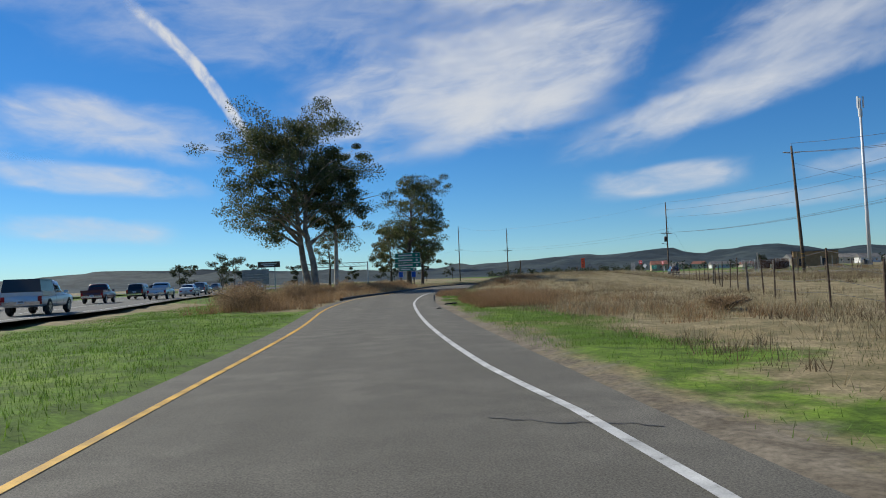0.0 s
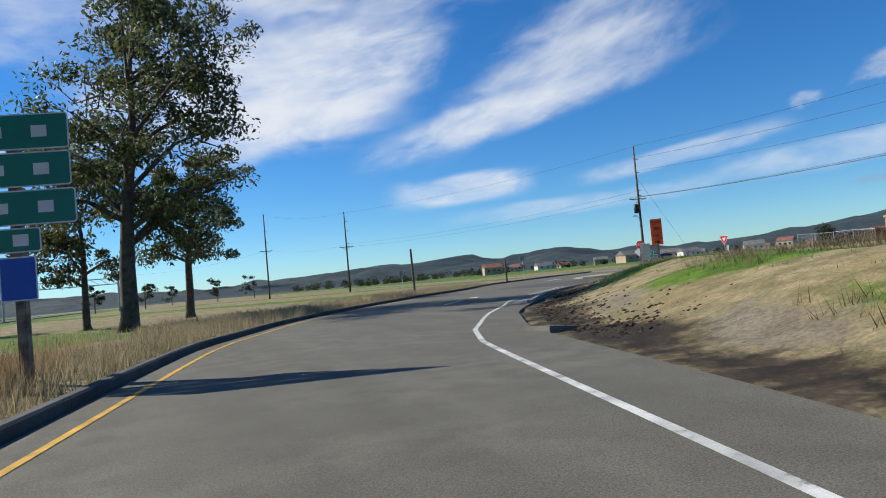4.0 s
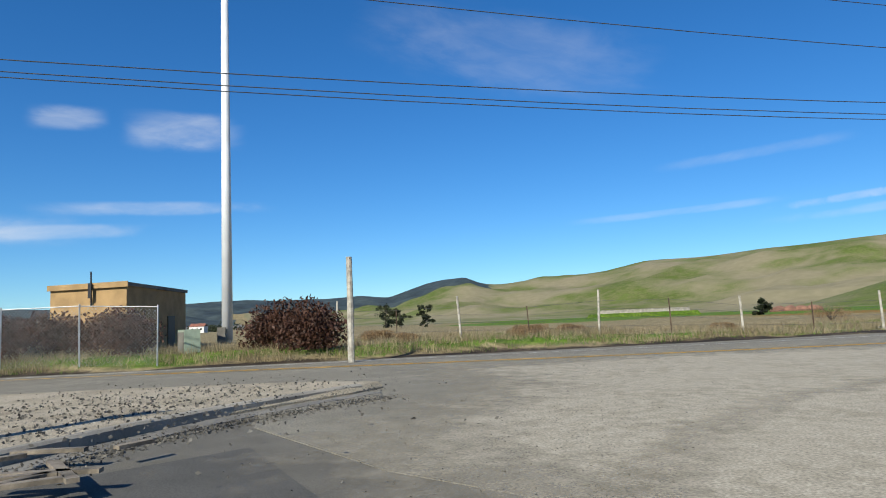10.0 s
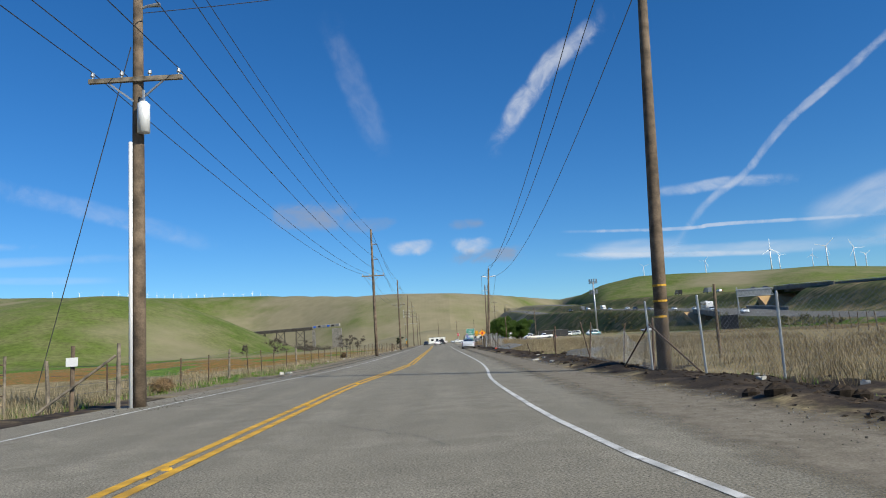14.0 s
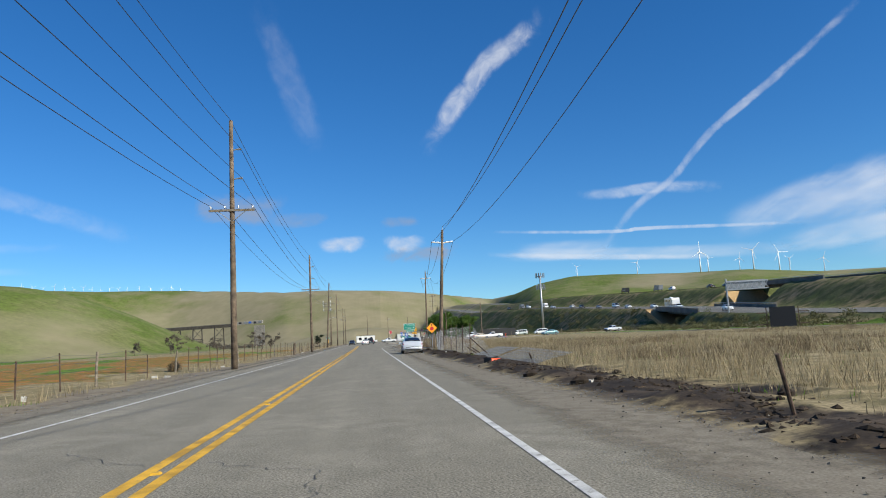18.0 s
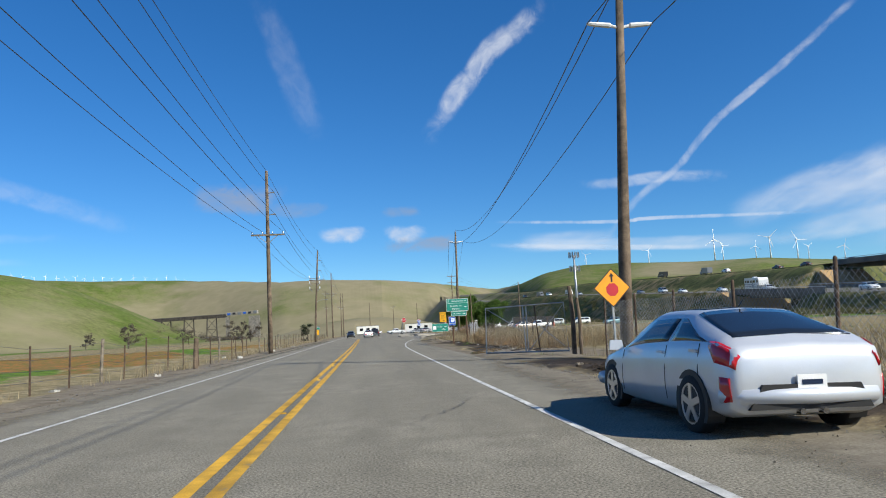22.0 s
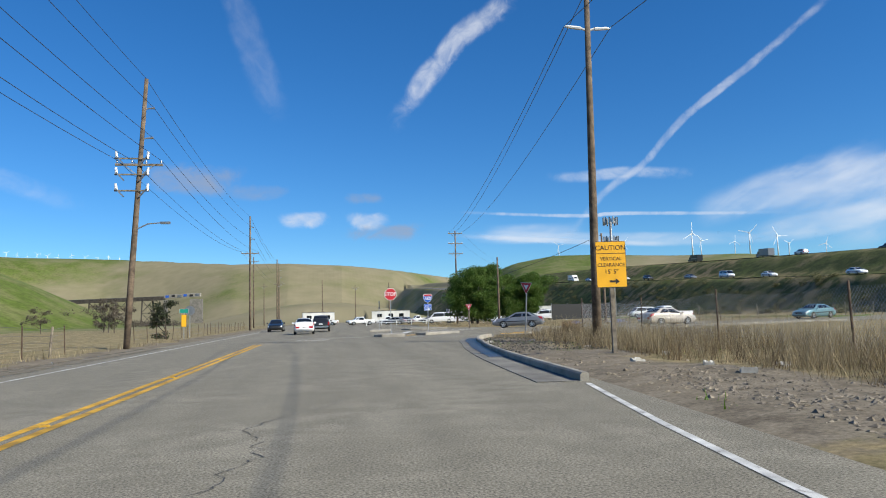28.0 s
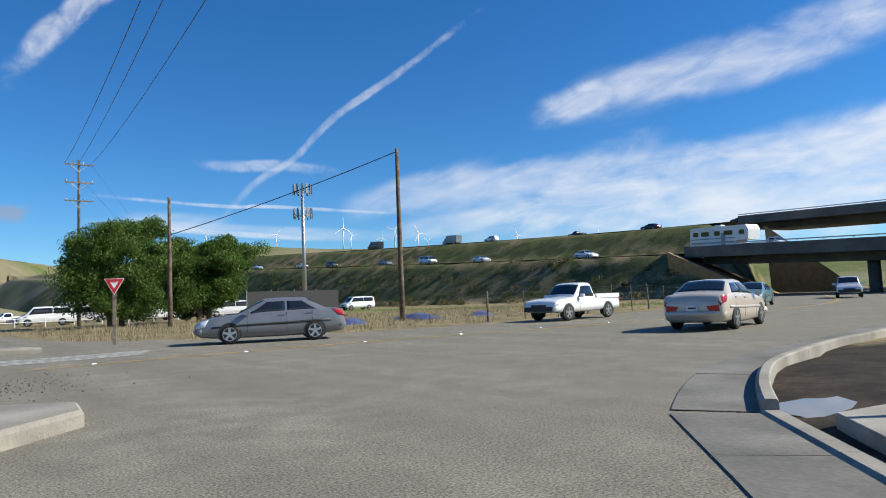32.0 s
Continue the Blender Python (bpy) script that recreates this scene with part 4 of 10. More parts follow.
ARM_Z = {-28.5: 8.65, 29.5: 8.85, 90.6: 8.9, -26.5: 14.4, 58.2: 10.55, 141: 14.1}
LEAN = {152: 0.85, -26.5: 0.7, 58.2: 0.78, 141: 0.3}


def arm_z(y, h):
    return ARM_Z.get(y, h * 0.67)


for x, y, h in POLES_L:
    pole(x, y, h, [(arm_z(y, h), 1.25)], pins=((h - 1.7, 1, 0.55), (h - 3.4, 1, 0.6)), lean=(LEAN.get(y, 0), 0))
for x, y, h in POLES_R:
    ob = pole(x, y, h, [], r=0.19, lean=(LEAN[y], 0), label="bare brown wooden utility pole with two pale post insulators")
    az_, lx_ = arm_z(y, h), LEAN[y] * arm_z(y, h) / h
    for sd in (-1, 1):
        part("insulator", Geo().tube([(lx_ + sd * 0.1, 0, az_ - 0.06), (lx_ + sd * 0.3, 0, az_), (lx_ + sd * 0.34, 0, az_ + 0.01), (lx_ + sd * 0.95, 0, az_ + 0.06), (lx_ + sd * 1.1, 0, az_ + 0.07)], [0.05, 0.05, 0.09, 0.075, 0.03], 8), M_STEELW, ob, "pale grey post insulator")
    part("pole_cap", Geo().tube([(LEAN[y], 0, h), (LEAN[y], 0, h + 0.35)], [0.04, 0.03], 6), M_STEEL, ob)
    if y == -26.5:
        for zz in (1.5, 1.95, 2.4):
            part("band", Geo().tube([(lx_ * zz / az_, 0, zz - 0.03), (lx_ * zz / az_, 0, zz + 0.03)], 0.205, 12), M_YELLOW, ob, "yellow reflective band")
for x, y, h in POLES_S:
    pole(x, y, h, [(h * 0.565, 1.3)], pins=((h - 1.8, -1, 0.5), (h - 3.6, -1, 0.5), (h - 6.0, -1, 0.5), (h - 6.7, -1, 0.5)))


def wire(points, sag, r=0.012, label="thin black overhead wire"):
    """Wires hanging from pole to pole, one object a span."""
    for a, b in zip(points[:-1], points[1:]):
        a, b = Vector(a), Vector(b)
        n = 14
        line = [a.lerp(b, k / n) - Vector((0, 0, 4 * sag * (k / n) * (1 - k / n))) for k in range(n + 1)]
        tagged(part("overhead_wire", Geo().tube(line, r, 4, cap=False), M_WIRE), label, "wire", group="overhead wires")


def strung(poles, dx, f, sag, r=0.016, ext=()):
    """Wires from pole to pole; f gives the height from the pole's top and its arm."""
    pts = [(x + dx + LEAN.get(y, 0) * f(h, arm_z(y, h)) / h, y - 0.1, f(h, arm_z(y, h))) for x, y, h in poles]
    wire(list(ext) + pts, sag, r)


back = POLES_S[0]
for dx, f in ((0, lambda h, a: h), (0.55, lambda h, a: h - 1.7), (0.6, lambda h, a: h - 3.4), (-1.15, lambda h, a: a + 0.25), (-0.38, lambda h, a: a + 0.25), (1.15, lambda h, a: a + 0.25)):
    strung(POLES_L, dx, f, 0.9, ext=[(back[0] + dx * 0.4, back[1], f(back[2], back[2] * 0.565))])
for dx in (-1.08, 0.0, 1.08):
    strung(POLES_R, dx, (lambda h, a: a + 0.08) if dx else (lambda h, a: h + 0.35), 2.6, 0.021)


# ---- signs ----
def enamel(name, col, rough=0.45):
    return mat(name, col, rough, var=0.06, scale=2.0, bump=0.03, bscale=30)


S_RED, S_WHITE, S_GREEN, S_BLUE = enamel("sign_red", (0.5, 0.02, 0.03)), enamel("sign_white", (0.75, 0.75, 0.75)), enamel("sign_green", (0.005, 0.21, 0.155)), enamel("sign_blue", (0.01, 0.1, 0.5))
S_ORANGE, S_YEL, S_BLACK, S_BROWN = enamel("sign_orange", (0.95, 0.085, 0.012)), enamel("sign_yellow", (0.8, 0.4, 0.01)), enamel("sign_black", (0.012, 0.012, 0.013)), enamel("sign_brown", (0.09, 0.05, 0.035))
S_AMBER = enamel("sign_amber", (0.85, 0.33, 0.01))
S_BACK = mat("sign_back", (0.32, 0.33, 0.34), 0.4, 0.75, var=0.15, scale=2, bump=0.04, bscale=25)


def rrect(w, h, r=0.05, cx=0.0, cz=0.0, n=4):
    pts = []
    for sx, sz, a0 in ((1, 1, 0), (-1, 1, 90), (-1, -1, 180), (1, -1, 270)):
        for k in range(n + 1):
            a = radians(a0 + 90 * k / n)
            pts.append((cx + sx * (w / 2 - r) + r * math.cos(a), cz + sz * (h / 2 - r) + r * math.sin(a)))
    return pts


def ngon(n, r, rot=0.0, cx=0.0, cz=0.0):
    return [(cx + r * math.cos(radians(rot + 360 * k / n)), cz + r * math.sin(radians(rot + 360 * k / n))) for k in range(n)]


def plate(name, outline, y, thick, material, parent, label=""):
    """A flat upright plate facing -y, its front at y."""
    n = len(outline)
    v = [(x, y, z) for x, z in outline] + [(x, y + thick, z) for x, z in outline]
    f = [tuple(range(n)), tuple(range(2 * n - 1, n - 1, -1))] + [(i, (i + 1) % n, n + (i + 1) % n, n + i) for i in range(n)]
    return part(name, Geo().add(v, f), material, parent, label)


def lettering(string, size, x, y, z, material, parent, align="CENTER", stretch=1.0, rz=0.0, flat=False, bold=0.0):
    """Words in the built-in font, upright and facing -y, or flat on the ground."""
    cu = bpy.data.curves.new("lettering", "FONT")
    cu.body, cu.size, cu.align_x, cu.align_y, cu.extrude, cu.resolution_u, cu.offset = string, size, align, "CENTER", 0.002, 3, bold
    tmp = new("lettering", cu)
    bpy.context.view_layer.update()
    me = bpy.data.meshes.new_from_object(tmp.evaluated_get(bpy.context.evaluated_depsgraph_get()))
    bpy.data.objects.remove(tmp)
    me.materials.clear()
    me.materials.append(material)
    ob = new("lettering", me)
    ob.parent = parent
    ob.matrix_basis = (pose(x, y, z, 0 if flat else 90, 0, rz)) @ Matrix.Diagonal((1 if not flat else 1, stretch, 1, 1))
    return ob


ARROW_R = [(-0.5, -0.1), (0.1, -0.1), (0.1, -0.3), (0.5, 0.0), (0.1, 0.3), (0.1, 0.1), (-0.5, 0.1)]


def arrow(x, z, s, y, material, parent, up=False):
    pts = [(-b, a) if up else (a, b) for a, b in ARROW_R]
    return plate("arrow", [(x + a * s, z + b * s) for a, b in pts], y, 0.002, material, parent)


def post_wood(parent, x, h, w=0.12, material=None, y=0.07):
    return part("post", Geo().box((x, y, h / 2 - 0.2), (w, w, h + 0.4)), material or M_WOODG, parent)


def post_steel(parent, x, h, y=0.05):
    g = Geo().box((x, y, h / 2 - 0.2), (0.05, 0.05, h + 0.4))
    return part("post", g, M_STEEL, parent)


def bordered(parent, w, h, x, z, face, border, y=0.0, r=0.05, b=0.025, label=""):
    p = plate("panel", rrect(w, h, r, x, z), y, 0.004, border, parent, label)
    plate("panel_face", rrect(w - 2 * b, h - 2 * b, max(0.01, r - b), x, z), y - 0.003, 0.003, face, p)
    return p


def stop_sign(x, y, zc, w, facing, wood=True, label="red octagonal STOP sign on a post"):
    ob = thing("stop_sign", label, "stop sign", pose(x, y, 0, 0, 0, facing))
    (post_wood if wood else post_steel)(ob, 0, zc + w * 0.35)
    p = plate("panel", ngon(8, w / 2 / math.cos(radians(22.5)), 22.5, 0, zc), 0, 0.004, S_WHITE, ob)
    plate("panel_face", ngon(8, (w / 2 - 0.025) / math.cos(radians(22.5)), 22.5, 0, zc), -0.003, 0.003, S_RED, p)
    lettering("STOP", w * 0.42, 0, -0.006, zc, S_WHITE, p, bold=0.006)
    return ob


def yield_sign(x, y, ztop, w, facing, wood=True, faded=True, label="red and white triangular YIELD sign on a post"):
    ob = thing("yield_sign", label, "yield sign", pose(x, y, 0, 0, 0, facing))
    (post_wood if wood else post_steel)(ob, 0, ztop - 0.05)
    h = w * 0.88
    tri = lambda k: [(-w / 2 * k, ztop - h / 3 + h / 3 * k), (0, ztop - h / 3 - 2 * h / 3 * k), (w / 2 * k, ztop - h / 3 + h / 3 * k)]
    p = plate("panel", tri(1.0), 0, 0.004, S_WHITE, ob)
    plate("panel_face", tri(0.92), -0.003, 0.003, S_RED, p)
    plate("panel_heart", tri(0.42), -0.006, 0.003, S_WHITE, p)
    lettering("YIELD", w * 0.12, 0, -0.008, ztop - h * 0.22, S_RED, p)
    return ob


# exit ramp and junction
stop_sign(3.1, -84.7, 2.75, 0.85, 128)
yd = yield_sign(3.4, -72.3, 2.62, 0.92, 105)
part("notice_board", Geo().box((0.16, 0.12, 1.35), (0.28, 0.02, 0.85)), S_WHITE, yd, "small pale notice wired to the post")
back = thing("road_sign", "unpainted metal back of a two-panel road sign on a wooden post", "road sign", pose(6.6, -79.2, 0.15, 0, 0, 305))
part("panel", Geo().box((0, 0, 2.1), (0.95, 0.006, 0.85)), S_BACK, back)
part("panel", Geo().box((0, 0, 1.28), (0.8, 0.006, 0.68)), S_BACK, back)
part("batten", Geo().box((0, 0.02, 1.68), (0.95, 0.03, 0.05)), M_STEEL, back)
post_wood(back, 0, 2.55, 0.1, M_RUST, -0.06)
side = thing("road_sign", "small dark green road sign with a faded word on two posts", "road sign", pose(-1.5, -89.5, 0, 0, 0, 128))
bordered(side, 1.15, 0.75, 0, 1.7, S_GREEN, S_WHITE)
for sx in (-0.4, 0.4):
    post_wood(side, sx, 1.9, 0.09)
part("text_bar", Geo().box((0, -0.006, 1.72), (0.5, 0.002, 0.12)), S_WHITE, side)
dm = thing("road_sign", "white diamond plate on a steel post", "road sign", pose(1.2, -87.6, 0, 0, 0, 128))
plate("panel", ngon(4, 0.5, 0, 0, 2.05), 0, 0.004, S_WHITE, dm)
post_steel(dm, 0, 2.4)

det = thing("detour_sign", "tall bright orange detour sign on a wooden post in the grass", "road sign", pose(22.6, -56.62, 0.66, 0, 0, 136) @ Matrix.Diagonal((0.77, 1, 0.907, 1)))
bordered(det, 0.82, 1.62, 0, 2.25, S_ORANGE, S_ORANGE, r=0.04, b=0.01)
for s_, sz, zz in (("DETOUR", 0.2, 2.88), ("580", 0.34, 2.45), ("EAST", 0.24, 2.0)):
    lettering(s_, sz, 0, -0.012, zz, S_BLACK, det, bold=0.004)
for zz in (2.72, 2.18, 1.8):
    part("rule", Geo().box((0, -0.006, zz), (0.7, 0.003, 0.015)), S_BLACK, det)
shield = plate("shield_outline", [(a * 0.3, 2.45 + b * 0.26) for a, b in ((-1, 0.7), (-0.7, 1), (0, 0.85), (0.7, 1), (1, 0.7), (0.9, -0.3), (0, -1), (-0.9, -0.3))], -0.006, 0.002, S_ORANGE, det)
arrow(0, 1.62, 0.42, -0.008, S_BLACK, det)
part("post", Geo().box((0, 0.07, 1.05), (0.14, 0.12, 3.7)), M_WOODG, det)

big = thing("guide_sign", "large dark green multi-panel guide sign with blue service plates", "road sign", pose(50.9, -38, 0, 0, 0, 168))
for zz, hh, ww in ((4.35, 0.62, 3.4), (3.7, 0.6, 3.4), (3.05, 0.6, 3.5), (2.5, 0.42, 2.3)):
    p = bordered(big, ww, hh, 0, zz, S_GREEN, S_WHITE, r=0.06)
    part("text_bar", Geo().box((-0.3, -0.006, zz), (ww * 0.55, 0.002, hh * 0.3)), S_WHITE, p)
    part("text_bar", Geo().box((ww * 0.36, -0.006, zz), (0.25, 0.002, 0.2)), S_WHITE, p)
for sx in (-0.95, 0.75):
    bordered(big, 0.6, 0.75, sx, 1.85, S_BLUE, S_WHITE)
    part("post", Geo().box((sx, 0.1, 2.2), (0.16, 0.16, 4.8)), M_WOODG, big)

brn = thing("guide_sign", "dark brown guide sign on tall steel posts beside the freeway", "road sign", pose(79, -92, 0, 0, 0, 178))
bordered(brn, 4.6, 1.2, 0, 5.4, S_BROWN, S_WHITE)
part("text_bar", Geo().box((0, -0.006, 5.55), (3.2, 0.003, 0.2)).box((0, -0.006, 5.2), (2.2, 0.003, 0.18)), S_WHITE, brn)
for sx in (-1.2, 1.2):
    part("post", Geo().box((sx, 0.1, 2.6), (0.16, 0.16, 5.4)), M_STEEL, brn)
gry = thing("billboard", "grey slatted back of a roadside sign board on posts", "sign board", pose(75.5, -62, 0, 0, 0, 176))
for k in range(6):
    part("slat", Geo().box((0, 0, 1.5 + k * 0.42), (4.4, 0.05, 0.38)), S_BACK, gry)
for sx in (-1.6, 0, 1.6):
    part("post", Geo().box((sx, 0.08, 1.8), (0.14, 0.1, 4.0)), M_WOODG, gry)

# along the road
dia = thing("warning_sign", "orange diamond stop-ahead sign with a red disc and black arrow", "road sign", pose(4.45, 56.3, 0, 0, 0, 4))
plate("panel", ngon(4, 0.54, 0, 0, 2.05), 0, 0.004, S_BLACK, dia)
pf = plate("panel_face", ngon(4, 0.51, 0, 0, 2.05), -0.003, 0.003, S_AMBER, dia)
plate("disc", ngon(8, 0.19, 22.5, 0, 2.0), -0.006, 0.003, S_RED, pf)
arrow(0, 2.34, 0.26, -0.006, S_BLACK, pf, up=True)
post_steel(dia, 0, 2.5)

gs = thing("guide_sign", "green guide sign with white road names and arrows on two posts", "road sign", pose(4.15, 87.6, 0.57, 0, 0, 3) @ Matrix.Diagonal((0.8, 0.8, 0.8, 1)))
p = bordered(gs, 2.02, 1.12, 0, 2.78, S_GREEN, S_WHITE, r=0.06)
part("rule", Geo().box((0, -0.006, 2.94), (1.96, 0.003, 0.02)), S_WHITE, p)
lettering("Altamont Pass Rd", 0.19, 0.14, -0.006, 3.13, S_WHITE, p)
arrow(-0.84, 3.13, 0.22, -0.006, S_WHITE, p, up=True)
lettering("Greenville Rd", 0.19, -0.18, -0.006, 2.68, S_WHITE, p)
lettering("Stockton", 0.19, -0.15, -0.006, 2.43, S_WHITE, p)
arrow(0.72, 2.58, 0.26, -0.006, S_WHITE, p)
p = bordered(gs, 1.42, 0.42, 0.1, 1.98, S_GREEN, S_WHITE, r=0.05)
lettering("UC-D.A.S", 0.17, -0.1, -0.006, 1.98, S_WHITE, p)
arrow(0.58, 1.98, 0.22, -0.006, S_WHITE, p)
p = bordered(gs, 0.6, 0.6, -0.55, 1.42, S_BLUE, S_WHITE, y=-0.03, r=0.04)
part("pump_symbol", Geo().box((0.02 - 0.55, -0.036, 1.42), (0.26, 0.003, 0.36)).box((0.2 - 0.55, -0.036, 1.45), (0.05, 0.003, 0.28)), S_WHITE, p)
lettering("D", 0.2, -0.53, -0.041, 1.44, S_BLUE, p)
p = bordered(gs, 0.6, 0.16, -0.55, 1.02, S_BLUE, S_WHITE, y=-0.03, r=0.03, b=0.012)
for sx in (-0.5, 0.78):
    part("post", Geo().box((sx, 0.07, 1.05), (0.11, 0.11, 4.3)), M_RUST, gs)

ll = thing("guide_sign", "small green directional sign with a white emblem on two wooden posts", "road sign", pose(4.65, 105.6, 0, 0, 0, 4))
p = bordered(ll, 1.62, 0.78, 0, 1.2, S_GREEN, S_WHITE, r=0.05, b=0.018)
lettering("LLNL", 0.22, 0.0, -0.006, 1.3, S_WHITE, p)
lettering("miles", 0.2, 0.32, -0.006, 1.03, S_WHITE, p)
arrow(0.55, 1.3, 0.24, -0.006, S_WHITE, p)
part("emblem", Geo().box((-0.55, -0.006, 1.2), (0.32, 0.003, 0.34)), S_WHITE, p)
for sx in (-0.5, 0.5):
    post_wood(ll, sx, 1.55, 0.08)

ca = thing("caution_sign", "yellow caution sign about vertical clearance on a wooden post", "road sign", pose(7.75, 131.4, 0, 0, 0, -6))
p = bordered(ca, 0.9, 1.35, 0, 2.62, S_YEL, S_BLACK, r=0.04, b=0.012)
lettering("CAUTION", 0.2, 0, -0.006, 3.1, S_BLACK, p)
part("rule", Geo().box((0, -0.006, 2.94), (0.87, 0.003, 0.014)), S_BLACK, p)
lettering("VERTICAL", 0.145, 0, -0.006, 2.78, S_BLACK, p)
lettering("CLEARANCE", 0.145, 0, -0.006, 2.6, S_BLACK, p)
lettering("15' 5\"", 0.18, 0, -0.006, 2.4, S_BLACK, p)
arrow(0.08, 2.12, 0.3, -0.006, S_BLACK, p)
post_wood(ca, 0, 2.1, 0.12)

yield_sign(10.6, 150.4, 3.04, 0.76, -47, wood=False).matrix_world @= pose(0, 0, 0, 0, 4, 0)
yield_sign(13.6, 180.6, 2.4, 0.68, -18, label="small red YIELD sign on a wooden post in the verge")
stop_sign(3.75, 159.0, 2.85, 0.8, -4, wood=False, label="red octagonal STOP sign on a steel post in a concrete island")
rt = thing("route_sign", "blue and red 580 route shield with east plate and arrow", "road sign", pose(6.5, 160.4, 0, 0, 0, -6))
sh = [(a * 0.32, 2.55 + b * 0.32) for a, b in ((-1, 0.75), (-0.75, 1), (-0.35, 0.92), (0, 1), (0.35, 0.92), (0.75, 1), (1, 0.75), (0.95, -0.1), (0.6, -0.65), (0, -1), (-0.6, -0.65), (-0.95, -0.1))]
p = plate("panel", sh, 0, 0.004, S_WHITE, rt)
plate("panel_face", [(-0.29, 2.71), (-0.29, 2.52), (-0.18, 2.35), (0, 2.255), (0.18, 2.35), (0.29, 2.52), (0.29, 2.71)], -0.003, 0.003, S_BLUE, p)
part("crown", Geo().box((0, -0.005, 2.77), (0.56, 0.003, 0.11)), S_RED, p)
lettering("580", 0.3, 0, -0.008, 2.53, S_WHITE, p, bold=0.004)
lettering("CALIFORNIA", 0.07, 0, -0.008, 2.68, S_WHITE, p)
for zz, hh in ((2.03, 0.26), (1.79, 0.18)):
    bordered(rt, 0.52, hh, 0, zz, S_BLUE, S_WHITE, r=0.02, b=0.012)
lettering("EAST", 0.19, 0, -0.008, 2.03, S_WHITE, rt)
arrow(0, 1.79, 0.34, -0.008, S_WHITE, rt)
post_steel(rt, 0, 2.8)
stb = thing("stop_sign", "bare metal back of an octagonal sign facing away", "stop sign", pose(-12.5, 176, 0, 0, 0, 0))
plate("panel", ngon(8, 0.45, 22.5, 0, 2.4), 0, 0.005, S_BACK, stb)
post_steel(stb, 0, 2.8)
ys2 = thing("warning_sign", "narrow yellow object marker under a small green plate", "road sign", pose(-12.2, 172, 0, 0, 0, 4))
bordered(ys2, 0.4, 1.0, 0, 1.5, S_YEL, S_BLACK, r=0.03, b=0.012)
bordered(ys2, 0.7, 0.35, 0, 2.3, S_GREEN, S_WHITE, r=0.03, b=0.012)
post_steel(ys2, 0, 2.4)
fst = thing("stop_sign", "far red STOP sign on a steel post", "stop sign", pose(4.6, 181, 0, 0, 0, 90))
plate("panel", ngon(8, 0.42, 22.5, 0, 2.6), 0, 0.005, S_BACK, fst)
post_steel(fst, 0, 3.0)
# left of the junction with the ramp
for x, y, h, nm, lab in ((27.0, -88.8, 4.3, "old_post", "dark weathered wooden post standing in the verge"), (13, -97, 2.6, "old_post", "short dark wooden post in dry grass")):
    o = thing(nm, lab, "post", pose(x, y, 0))
    part("shaft", Geo().tube([(0, 0, -0.4), (0.02, 0, h * 0.5), (0.05, 0.03, h)], [0.13, 0.12, 0.1], 8), M_WOOD, o)
for x, y, w, h, zc, f in ((27.6, -74.8 - 16, 0.55, 0.5, 2.0, 20), (9.5, -99.5, 0.75, 0.6, 2.65, 10)):
    o = thing("road_sign", "grey back of a small road sign on a steel post", "road sign", pose(x, y, 0, 0, 0, f))
    part("panel", Geo().box((0, 0, zc), (w, 0.01, h)).box((0.1, 0.015, zc), (0.05, 0.03, h)), S_BACK, o)
    post_steel(o, 0, zc + 0.2)


# ---- concrete islands ----
def island(outline, h, label, z=0.0, top=None):
    ob = thing("traffic_island", label, "traffic island", kind="structure")
    n = len(outline)
    part("island_top", Geo().prism([(x, y) for x, y in outline], z - 0.1, z + h, 0.05), top or M_CONC, ob)
    return ob


M_SAND = cover("sandy_gravel", [(0.3, 0.26, 0.195), (0.25, 0.215, 0.16), (0.35, 0.305, 0.235)], 0.3, 40.0, 0.8)
M_DUST = cover("road_dust", [(0.185, 0.16, 0.125), (0.155, 0.134, 0.103), (0.21, 0.185, 0.145)], 0.8, 34.0, 0.3, deep=0.008, grain=0.3)


def feathered(m):
    """Loose dust that thins out towards its edge: the mesh's 'lie' says how thick it lies."""
    nt = m.node_tree
    bs, out = nt.nodes["Principled BSDF"], nt.nodes["Material Output"]
    at, tc, n, ad, mr = nt.nodes.new("ShaderNodeAttribute"), nt.nodes.new("ShaderNodeTexCoord"), nt.nodes.new("ShaderNodeTexNoise"), nt.nodes.new("ShaderNodeMath"), nt.nodes.new("ShaderNodeMapRange")
    at.attribute_name = "lie"
    n.inputs["Scale"].default_value, n.inputs["Detail"].default_value, n.inputs["Roughness"].default_value = 1.3, 9, 0.68
    nt.links.new(tc.outputs["Object"], n.inputs["Vector"])
    nt.links.new(at.outputs["Fac"], ad.inputs[0])
    nt.links.new(n.outputs["Fac"], ad.inputs[1])
    mr.inputs["From Min"].default_value, mr.inputs["From Max"].default_value, mr.inputs["To Max"].default_value = 0.62, 1.15, 0.9
    nt.links.new(ad.outputs[0], mr.inputs["Value"])
    tr, mx = nt.nodes.new("ShaderNodeBsdfTransparent"), nt.nodes.new("ShaderNodeMixShader")
    nt.links.new(mr.outputs["Result"], mx.inputs["Fac"])
    nt.links.new(tr.outputs[0], mx.inputs[1])
    nt.links.new(bs.outputs[0], mx.inputs[2])
    nt.links.new(mx.outputs[0], out.inputs["Surface"])


M_GRIT = cover("pale_grit", [(0.34, 0.305, 0.24), (0.29, 0.26, 0.2), (0.38, 0.34, 0.27)], 0.8, 34.0, 0.3, deep=0.008, grain=0.4)
feathered(M_DUST)
feathered(M_GRIT)


